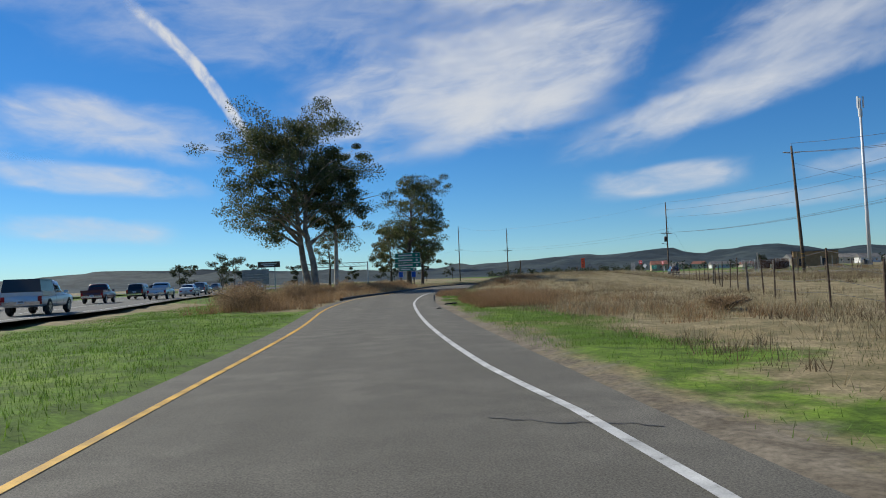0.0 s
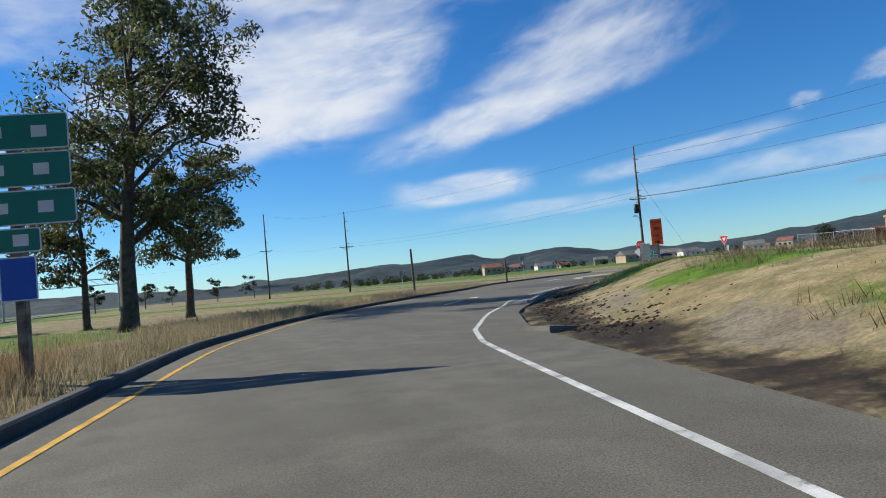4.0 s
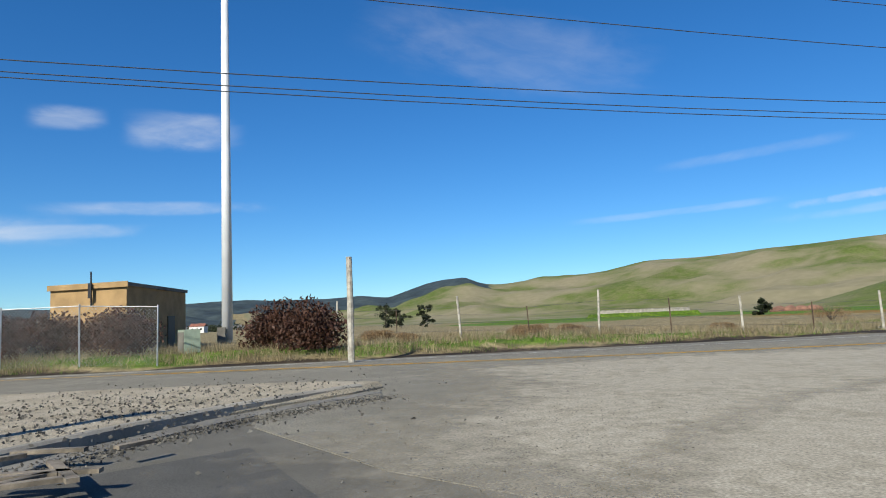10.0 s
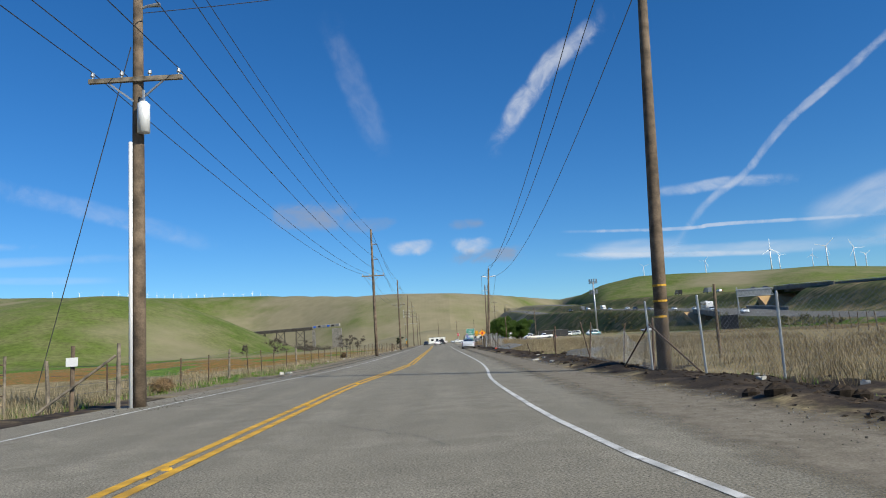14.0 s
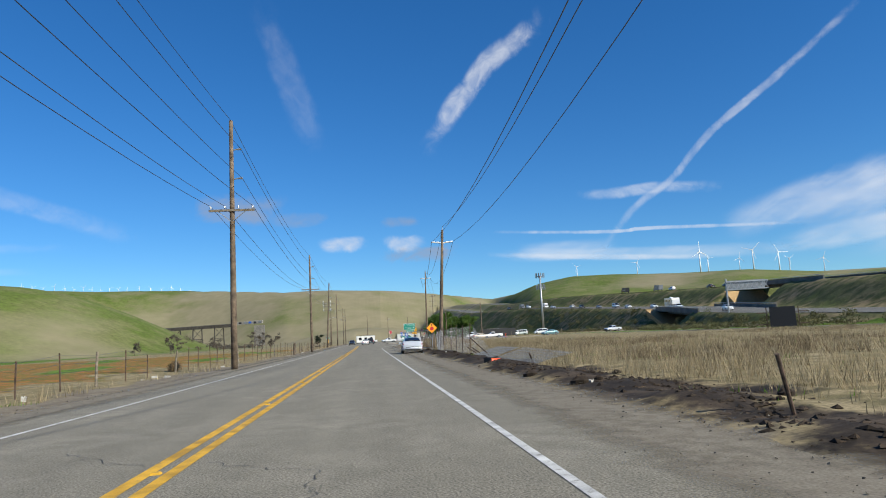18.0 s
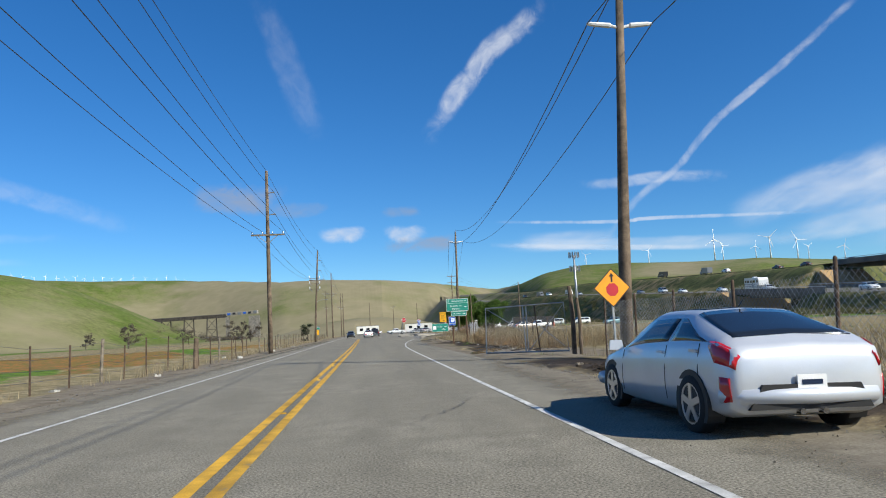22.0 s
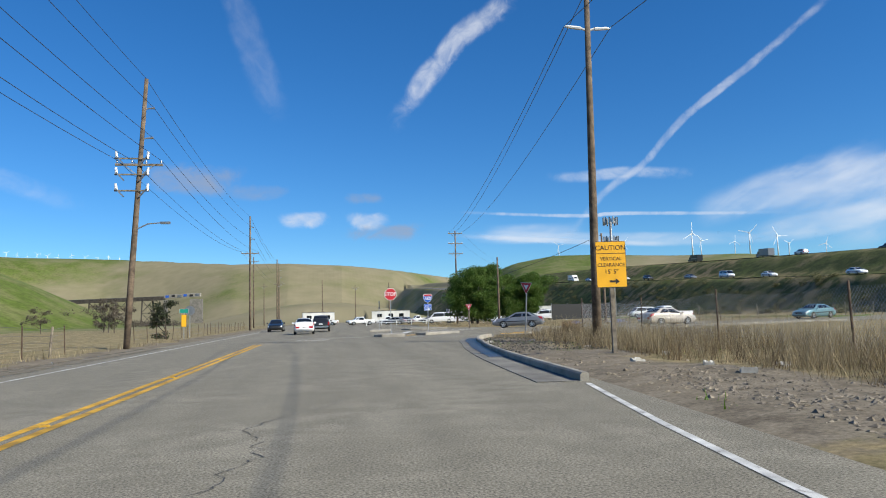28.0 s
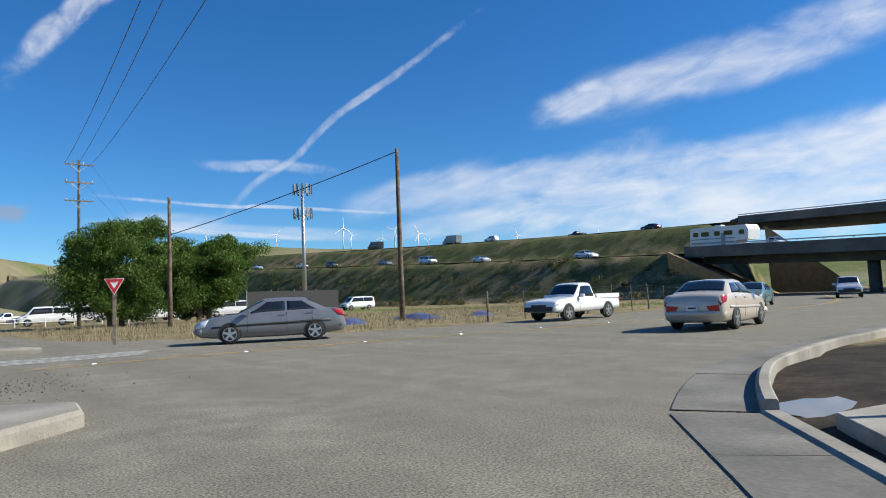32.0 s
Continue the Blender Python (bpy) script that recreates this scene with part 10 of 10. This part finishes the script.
# ---- puddles ----
M_WATER = plain("puddle_water", (0.06, 0.05, 0.04), 0.03, 0.0, 0.0, 0.6)
shore = [(2.9, 75.2), (3.5, 75.8), (4.15, 75.3), (4.4, 74.2), (4.45, 73.2), (4.25, 72.2), (4.15, 71.3), (4.2, 70.4), (4.0, 69.2), (3.5, 68.2), (3.0, 67.9), (2.5, 68.4), (2.25, 69.4), (2.6, 70.5), (3.0, 71.4), (3.4, 72.4), (3.35, 73.4), (2.95, 74.3)]
pud = thing("puddle", "long muddy puddle lying in the verge below the reeds", "puddle", kind="structure")
rim_ = spline([(x, y, 0) for x, y in shore + shore[:1]], 0.25)[:-1]
part("water_surface", Geo().add([(p.x + 0.05 * math.sin(9 * p.y), p.y, -0.03) for p in rim_], [tuple(range(len(rim_)))]), M_WATER, pud)
for x, y, a, b in PUDDLES[:1] + PUDDLES[4:]:
    n = 22
    o = thing("puddle", "shallow muddy puddle reflecting the sky", "puddle", pose(x, y, -0.032), kind="structure")
    pts = [(a * (0.98 + 0.2 * math.sin(3 * t + x) + 0.1 * math.sin(7 * t)) * math.cos(t), b * (0.98 + 0.2 * math.sin(3 * t + x) + 0.1 * math.sin(7 * t)) * math.sin(t), 0.0) for t in (2 * math.pi * k / n for k in range(n))]
    part("water_surface", Geo().add(pts, [tuple(range(n))]), M_WATER, o)

# ---- litter and roadside scraps ----
rl_ = random.Random(21)


def scrap(name, label, x, y, s, material, rz, cat="litter", z=None):
    """A crumpled sheet lying on the ground."""
    ob = thing(name, label, cat, pose(x, y, (ground_z(x, y) if z is None else z) + 0.01, 0, 0, rz))
    n = 4
    pts = [(s[0] * (i / n - 0.5), s[1] * (j / n - 0.5), s[2] * rl_.random()) for i in range(n + 1) for j in range(n + 1)]
    low = [(p[0], p[1], -0.03) for p in pts]
    m_ = (n + 1) ** 2
    fs = [(i * 5 + j, i * 5 + j + 1, i * 5 + j + 6, i * 5 + j + 5) for i in range(n) for j in range(n)]
    rim = [i for i in range(5)] + [5 * i + 4 for i in range(1, 5)] + [20 + i for i in range(3, -1, -1)] + [5 * i for i in range(3, 0, -1)]
    fs += [(rim[k], rim[(k + 1) % len(rim)], rim[(k + 1) % len(rim)] + m_, rim[k] + m_) for k in range(len(rim))]
    part("sheet", Geo().add(pts + low, fs), material, ob)
    return ob


M_PAPER = mat("litter_white", (0.46, 0.44, 0.4), 0.8, var=0.15, scale=6)
scrap("litter_panel", "dirty white plastic panel lying in the mud", 2.7, -12, (0.75, 0.45, 0.05), M_PAPER, 30)
for k in range(34):
    y = rl_.uniform(-46, 58)
    x = rl_.uniform(2.4, 5.6)
    scrap("litter", "scrap of pale litter on the muddy verge", x, y, (rl_.uniform(0.1, 0.26), rl_.uniform(0.08, 0.18), rl_.uniform(0.03, 0.08)), rl_.choice([M_PAPER, M_PAPER, M_WOODG, S_BACK]), rl_.uniform(0, 180))
for k in range(16):
    y = rl_.uniform(-20, 120)
    scrap("litter", "scrap of pale litter below the pasture fence", -9.9 - rl_.random() * 2.2, y, (rl_.uniform(0.15, 0.45), rl_.uniform(0.1, 0.3), rl_.uniform(0.05, 0.18)), M_PAPER, rl_.uniform(0, 180))
for k in range(9):
    scrap("litter", "scrap of pale litter at the corner", rl_.uniform(6.5, 12), rl_.uniform(122, 146), (0.3, 0.2, 0.1), M_PAPER, rl_.uniform(0, 180))
for k in range(38):
    y = rl_.uniform(69, 92)
    scrap("litter", "scrap of pale litter washed up below the reeds", 4.5 + 0.3 * math.sin(y * 0.6) + abs(rl_.gauss(0, 0.5)), y, (rl_.uniform(0.08, 0.24), rl_.uniform(0.06, 0.16), rl_.uniform(0.02, 0.07)), rl_.choice([M_PAPER, M_WOODG, M_WOODG, M_CONCG]), rl_.uniform(0, 180))
scrap("tyre_scrap", "strip of shredded black tyre on the shoulder", 49.6, 19.5, (0.6, 0.16, 0.05), C_TYRE, 20, z=Z_RAMP)
scrap("tyre_scrap", "strip of shredded black tyre on the shoulder", 50.4, 24.0, (0.3, 0.12, 0.05), C_TYRE, 70, z=Z_RAMP)
cone = thing("traffic_cone", "orange traffic cone fallen on the verge", "traffic cone", pose(2.9, 16.6, 0.14, 0, 84, 40))
part("cone_body", Geo().tube([(0, 0, 0), (0, 0, 0.68)], [0.16, 0.035], 12), S_ORANGE, cone, smooth=True)
part("collar", Geo().tube([(0, 0, 0.4), (0, 0, 0.52)], [0.083, 0.064], 12), S_WHITE, cone)
part("base", Geo().box((0, 0, -0.015), (0.36, 0.36, 0.03)), C_TRIM, cone)
for k in range(14):
    x, y = rl_.uniform(3.6, 6.4), rl_.uniform(-71.9, -69.6)
    o = thing("wood_scrap", "broken grey board lying on the gravel island", "wood scrap", pose(x, y, 0.17, 0, 0, rl_.uniform(0, 180)))
    part("board", Geo().box((0, 0, 0.02), (rl_.uniform(0.3, 1.0), 0.09, 0.035)), M_WOODG, o)
for k in range(40):
    y = rl_.uniform(-48, 58)
    x = rl_.uniform(2.2, 5.2)
    s = rl_.uniform(0.06, 0.22)
    o = thing("clod", "dark clod of turned mud beside the road", "mud clod", pose(x, y, ground_z(x, y)), group="clods of mud")
    part("lump", Geo().tube([(0, 0, -0.05), (0.02, 0, s * 0.3), (0, 0.02, s * 0.55), (0, 0, s * 0.7)], [s * 0.9, s, s * 0.7, s * 0.2], 7), M_MUD, o)
slabc = thing("concrete_slab", "weathered drain slab in the ramp verge", "slab", pose(40.7, -36.9, ground_z(40.7, -36.9) + 0.03, 0, -6, 20))
part("slab", Geo().box((0, 0, 0), (1.0, 0.8, 0.16)), M_CONCG, slabc)

# ---- cracks, patches and studs on the road ----
M_TAR = mat("tar", (0.055, 0.052, 0.05), 0.7, var=0.2, scale=4, bump=0.1, bscale=40)


def crack(x0, y0, dx, dy, n, step, w, z):
    g = Geo()
    x, y, a = x0, y0, math.atan2(dy, dx)
    pts = []
    for k in range(n * 3 + 1):
        pts.append((x, y))
        a += rl_.uniform(-0.2, 0.2)
        b = a + rl_.uniform(-0.9, 0.9)
        q = step / 3 * rl_.uniform(0.5, 1.5)
        x, y = x + math.cos(b) * q, y + math.sin(b) * q
    for (ax, ay), (bx, by) in zip(pts[:-1], pts[1:]):
        d = Vector((bx - ax, by - ay)).normalized()
        q = w * rl_.uniform(0.4, 1.0)
        g.add([(ax - d.y * q, ay + d.x * q, z), (ax + d.y * q, ay - d.x * q, z), (bx + d.y * q, by - d.x * q, z), (bx - d.y * q, by + d.x * q, z)], [(0, 1, 2, 3)])
    tagged(part("road_crack", g, M_TAR), "thin jagged crack in worn asphalt", "road crack", kind="structure")


for k in range(16):
    crack(-1.9 + rl_.uniform(-1.2, 1.3), -50 + 12 * k + rl_.uniform(-3, 3), rl_.uniform(-0.15, 0.15), 1, 16, 0.4, 0.007, Z_MAIN + 0.005)
for k in range(6):
    crack(-5.8 + rl_.uniform(-0.8, 0.8), -40 + 28 * k, rl_.uniform(-0.1, 0.1), 1, 16, 0.4, 0.007, Z_MAIN + 0.005)
for k in range(9):
    y = 46 - 7.5 * k
    crack(float(ramp_r(y)) + 0.2, y, 1, rl_.uniform(-0.3, 0.3), 7, 0.22, 0.014, Z_RAMP + 0.005)
M_PATCH = asphalt("asphalt_patch", (0.1, 0.096, 0.09), (0.125, 0.12, 0.11))
for x, y, a, b, rz, z in ((52.6, 22, 0.4, 0.3, 20, Z_RAMP), (52.0, -2, 0.5, 0.4, 0, Z_RAMP)):
    n = 14
    g = Geo().add([(x + a * (1 + 0.15 * math.sin(3 * t)) * math.cos(t), y + b * (1 + 0.15 * math.cos(2 * t)) * math.sin(t), z + 0.0045) for t in (2 * math.pi * k / n for k in range(n))], [tuple(range(n))])
    tagged(part("road_patch", g, M_PATCH), "dark asphalt patch on the road", "road patch", kind="structure")
studs = thing("road_studs", "raised yellow reflectors along the centre line", "road stud", kind="structure")
for k in range(26):
    y = -46 + 7.3 * k
    x = float(np.interp(y, [p[1] for p in YELLOW], [p[0] for p in YELLOW]))
    part("stud", Geo().box((x, y, Z_MAIN + 0.012), (0.1, 0.1, 0.022), 0, 0.7), M_YELLOW, studs)
# yellow line and studs of the cross street
marking(spline([(9.6, 171, 0), (13.2, 171.3, 0), (19.8, 171.0, 0), (26, 170.2, 0), (40, 169.6, 0), (56, 173, 0), (80, 183.5, 0)], 2), 0.12, M_YELLOW, "yellow centre line of the cross street", Z_MAIN + 0.006)
st2 = thing("road_studs", "white reflectors along the cross street line", "road stud", kind="structure")
for k in range(9):
    part("stud", Geo().box((11 + 3.6 * k, 171.2 - 0.02 * k * k, Z_MAIN + 0.014), (0.12, 0.12, 0.026), 0, 0.7), S_WHITE, st2)
for k in range(5):
    marking([(8.2 + 0.1 * k, 173.2 + 0.45 * k, 0), (12.6 + 0.2 * k, 173.6 + 0.42 * k, 0)], 0.2, M_WHITE, "white hatch bar on the cross street", Z_MAIN + 0.006)


# ---- gravel along the kerbs and on the worn junction ----
M_STONE = leaf_mat("gravel_chips", (0.17, 0.155, 0.13), (0.24, 0.22, 0.185))


def chips(pts, size, label, seed):
    rng = np.random.default_rng(seed)
    v = scatter(pts, [(0.02, 0.02, 0.004)] * len(pts), 1, size, rng, 0.8)
    v[:, 2] = np.maximum(v[:, 2], np.repeat(np.array(pts)[:, 2], 4) - 0.01)
    tagged(part("gravel", np_mesh("gravel", v, 4, M_STONE), M_STONE), label, "gravel", kind="stuff")


def strewn(line, n, width, z, seed):
    rng = np.random.default_rng(seed)
    L = spline(line, 0.3)
    out = []
    for k in range(n):
        p = L[int(rng.random() * (len(L) - 1))]
        out.append((p.x + rng.normal() * width, p.y + rng.normal() * width, z))
    return out


chips(strewn([(16.0, -75.0, 0), (12, -73.9, 0), (9.7, -73.2, 0), (6.7, -72.0, 0), (2.3, -69.6, 0), (-0.4, -66.6, 0)], 5200, 0.2, Z_RAMP + 0.01, 1), 0.045, "grey gravel heaped along the island kerb", 2)
chips(strewn([(9, -79, 0), (4, -77, 0), (1, -72, 0), (-1.5, -69, 0)], 5200, 1.7, 0.16, 3), 0.05, "loose stones on the gravel island", 4)
chips(strewn([(5, -66.5, 0), (1, -64, 0), (-3, -62, 0), (-6, -58, 0)], 4000, 1.0, Z_MAIN + 0.004, 5), 0.018, "loose chippings on the worn junction", 6)
chips(strewn([(1.5, -50, 0), (1.3, -20, 0), (1.3, 20, 0), (1.4, 60, 0), (1.8, 95, 0), (3, 110, 0)], 7000, 0.33, Z_MAIN + 0.003, 7), 0.022, "loose chippings along the road's edge", 8)
chips(strewn([(2.4, -50, 0), (2.5, 10, 0), (2.6, 57, 0)], 2500, 0.5, 0.03, 9), 0.035, "stones in the muddy verge", 10)
chips(strewn([(-9.2, -30, 0), (-9.1, 20, 0), (-9.0, 80, 0), (-9.4, 140, 0)], 5000, 0.4, 0.02, 11), 0.045, "loose stones along the left edge of the road", 12)
chips(strewn([(4.6, 165, 0), (7, 166, 0), (9, 168, 0)], 1500, 0.9, Z_MAIN + 0.004, 13), 0.035, "loose chippings beside the islands", 14)

# corner: wet silt in the gutter, a small concrete ramp, stones on bare earth
M_SILT = mat("wet_silt", (0.075, 0.066, 0.058), 0.35, var=0.3, scale=1.5, bump=0.4, bscale=14, spec=0.6)
cl = spline([(x, y, 0) for x, y in CORNER[1:]], 0.8)
silt = ribbon(cl[: int(len(cl) * 0.72)], 0.5, Z_MAIN + 0.019, off=0.34)
tagged(part("gutter_silt", silt, M_SILT), "wet dark silt lying in the gutter", "silt", kind="structure")
rampc = thing("pavement", "pale concrete kerb ramp with a worn yellow pad", "pavement", kind="structure")
part("slab", Geo().prism([(9.25, 151.8), (11.0, 151.3), (11.3, 152.4), (12.5, 153.7), (14.9, 155.5), (15.4, 156.0), (13.6, 156.4), (12.3, 155.35), (11.1, 154.2), (10.0, 152.95)], -0.1, 0.12, 0.01), M_CONC, rampc)
for q in range(9):
    f_ = (q + 0.5) / 9
    part("tactile_bar", Geo().beam((11.7 + 0.5 * f_, 155.0 - 0.2 * f_, 0.13), (10.9 + 0.5 * f_, 154.2 - 0.2 * f_, 0.13), 0.035, 0.02), M_YELLOW, rampc)
for q in range(20):
    f_ = (q + 0.5) / 20
    part("tactile_bar", Geo().beam((9.95 + 1.3 * f_, 153.0 - 0.55 * f_, 0.13), (9.7 + 1.3 * f_, 152.65 - 0.55 * f_, 0.13), 0.035, 0.02), M_YELLOW, rampc)
kerb([(10.95, 151.2), (11.3, 152.3), (12.5, 153.65), (14.0, 154.8), (15.4, 155.8)], "curved back kerb behind the corner ramp", h=0.19, w=0.16, side=-1, z=0.0)
chips([(x, y, 0.04 + ground_z(x, y)) for x, y in zip(np.random.default_rng(41).uniform(5.6, 12.5, 7000), np.random.default_rng(42).uniform(134, 152.5, 7000)) if x > np.interp(y, [p[1] for p in CORNER], [p[0] for p in CORNER]) + 0.25], 0.07, "stones strewn over bare earth behind the kerb", 43)
fb2 = thing("fence_brace", "rusty corner post with two slanting braces", "fence post", pose(15.6, 154.4, 0))
part("post", Geo().tube([(0, 0, -0.3), (0, 0, 2.15)], 0.045, 8), M_RUSTPOST, fb2)
for dx, dy in ((1.2, 0.5), (2.3, -0.8)):
    part("brace", Geo().tube([(0, 0, 1.5), (dx, dy, 0.02)], 0.025, 6), M_RUSTPOST, fb2)
fb3 = thing("fence_brace", "dark wooden fence post with two slanting braces", "fence post", pose(7.2, 104.4, ground_z(7.2, 104.4)))
part("post", Geo().tube([(0, 0, -0.3), (0, 0, 1.75)], [0.07, 0.06], 8), M_WOOD, fb3)
for dy in (-1.3, 1.2):
    part("brace", Geo().tube([(0, 0, 0.9), (0.1, dy, 0.0)], 0.03, 6), M_WOODG, fb3)
# feathery reeds standing along the fence
blades("reeds", field(900, 4.9, 8.5, 60, 90, lambda x, y: (y > 69) | (y < 61)), 6, 0.3, 1.3, 0.006, 0.9, B_PALE, "tall pale reeds along the fence", 44)
blades("reeds", field(1000, 5.0, 7.5, -30, 58), 6, 0.3, 1.2, 0.006, 0.9, B_PALE, "tall pale reeds along the fence", 45)

# rubble where the kerb ends at the muddy corner
chips(strewn([(19.5, -65.6, 0), (17.5, -66.5, 0), (15, -66.9, 0), (13, -66.6, 0)], 1300, 0.3, Z_RAMP + 0.004, 51), 0.035, "pale rubble where the kerb has broken away", 52)
rr_ = random.Random(61)
for k in range(8):
    x, y = 13 + 6 * rr_.random(), -66.4 + rr_.uniform(-0.3, 0.5)
    o = thing("concrete_chunk", "broken chunk of pale kerb concrete", "rubble", pose(x, y, Z_RAMP, 0, 0, rr_.uniform(0, 180)), group="broken kerb pieces")
    s_ = rr_.uniform(0.05, 0.18)
    part("chunk", Geo().add([(-s_, -s_ * 0.6, 0), (s_ * 0.9, -s_ * 0.5, 0), (s_, s_ * 0.5, 0), (-s_ * 0.8, s_ * 0.6, 0), (-s_ * 0.8, -s_ * 0.4, s_ * 0.35), (s_ * 0.7, -s_ * 0.4, s_ * 0.28), (s_ * 0.8, s_ * 0.3, s_ * 0.3), (-s_ * 0.6, s_ * 0.4, s_ * 0.4)], [(3, 2, 1, 0), (4, 5, 6, 7), (0, 1, 5, 4), (1, 2, 6, 5), (2, 3, 7, 6), (3, 0, 4, 7)]), M_CONC, o)

# turned earth: dark clods heaped along the verge
def lumps(name, pts, s0, s1, material, label, seed):
    rng = np.random.default_rng(seed)
    P = np.array(pts)
    N = len(P)
    base = np.array([(1, 0, 0), (0, 1, 0), (-1, 0, 0), (0, -1, 0), (0.2, 0.1, 0.45), (0, 0, -0.5)], float)
    sz = s0 + (s1 - s0) * rng.random((N, 1, 1)) ** 2
    spin = rng.random(N) * 6.283
    ca_, sa_ = np.cos(spin)[:, None], np.sin(spin)[:, None]
    B = base[None] * (0.5 + rng.random((N, 6, 1)))
    B = np.stack([B[:, :, 0] * ca_ - B[:, :, 1] * sa_, B[:, :, 0] * sa_ + B[:, :, 1] * ca_, B[:, :, 2]], -1)
    V = P[:, None, :] + B * sz
    F = np.array([(0, 1, 4), (1, 2, 4), (2, 3, 4), (3, 0, 4), (1, 0, 5), (2, 1, 5), (3, 2, 5), (0, 3, 5)])
    v = V[:, F, :].reshape(-1, 3)
    tagged(part(name, np_mesh(name, v, 3, material), material), label, "soil", kind="stuff")


le = np.random.default_rng(71)
ly = le.uniform(-46, 57, 5600)
lx = 3.8 + 0.4 * np.sin(ly * 0.35) + le.normal(size=5600) * 0.5
lumps("turned_earth", [(x, y, z) for x, y, z in zip(lx, ly, lie(lx, ly))], 0.012, 0.1, M_MUD, "dark clods of turned earth heaped along the verge", 72)
ly = le.uniform(118, 150, 700)
lx = np.interp(ly, [p[1] for p in CORNER], [p[0] for p in CORNER]) + 0.5 + np.abs(le.normal(size=700)) * 1.6
lumps("turned_earth", [(x, y, z) for x, y, z in zip(lx, ly, lie(lx, ly)) if not (y > 149.5 and x > 9)], 0.02, 0.09, M_DIRT, "small clods of dry earth behind the kerb", 73)
ly = le.uniform(-66, -34, 2600)
lx = np.interp(ly, [p[1] for p in RAMP_RIGHT[:19]][::-1], [p[0] for p in RAMP_RIGHT[:19]][::-1]) - 0.5 - np.abs(le.normal(size=2600)) * 1.0
lumps("turned_earth", [(x, y, z) for x, y, z in zip(lx, ly, lie(lx, ly)) if x > 18], 0.015, 0.075, M_MUD, "clods of mud at the foot of the bank", 74)
M_REDDIRT = cover("red_dirt", [(0.17, 0.112, 0.07), (0.125, 0.085, 0.055), (0.21, 0.145, 0.095)], 0.6, 16.0, 0.5)
ly = le.uniform(-65.5, -50, 9000)
lx = np.interp(ly, [p[1] for p in RAMP_RIGHT[:19]][::-1], [p[0] for p in RAMP_RIGHT[:19]][::-1]) - 0.6 - np.abs(le.normal(size=9000)) * np.where(ly > -60, 0.8, 1.5)
lumps("turned_earth", [(x, y, z) for x, y, z in zip(lx, ly, lie(lx, ly)) if x > 15], 0.01, 0.06, M_REDDIRT, "crumbled reddish dirt on the mound inside the corner", 77)
blades("dry_grass", field(3000, 12, 34, -66, -48, lambda x, y: (x < ramp_r(y) - 1.6) & (np.sin(x * 0.8 + y * 0.6) + np.sin(y * 0.9) > 0.3), False), 10, 0.08, 0.35, 0.008, 1.2, B_PALE, "dry tufts on the dirt mound inside the corner", 78)
blades("green_grass", field(16000, 12, 36, -63, -44, lambda x, y: (x < ramp_r(y) - 2.4) & (x > ramp_r(y) - 9) & (np.sin(x * 0.5 - y * 0.4) + np.sin(y * 0.7 + x * 0.2) > -0.6), False), 9, 0.03, 0.13, 0.006, 1.1, B_GREEN, "green tufts on the dirt mound inside the corner", 79)
ly = le.uniform(94, 126, 5200)
lx = np.interp(ly, [94, 106, 118, 126], [3.0, 3.4, 4.6, 5.6]) + np.abs(le.normal(size=5200)) * 1.5
lumps("mulch", [(x, y, z) for x, y, z in zip(lx, ly, lie(lx, ly))], 0.012, 0.07, M_WOODG, "broken straw, chips and debris raked over the roadside", 75)
ly = le.uniform(66, 96, 2600)
lx = 4.3 + 0.3 * np.sin(ly * 0.6) + np.abs(le.normal(size=2600)) * 0.7
lumps("mulch", [(x, y, z) for x, y, z in zip(lx, ly, lie(lx, ly))], 0.012, 0.08, M_MUD, "dark sodden clods round the roadside puddle", 76)
tf = thing("toppled_board", "dark wooden board standing on posts in the dry field", "sign board", pose(44, 62, ground_z(44, 62), 0, 0, -30))
part("board", Geo().box((0, 0, 1.4), (2.6, 0.08, 2.2)), M_DARK, tf)
for sx in (-1.6, 0, 1.6):
    part("post", Geo().box((sx, 0.09, 1.2), (0.1, 0.1, 2.6)), M_WOOD, tf)
for zz in (0.6, 1.9):
    part("rail", Geo().box((0, 0.1, zz), (5.2, 0.06, 0.1)), M_WOOD, tf)
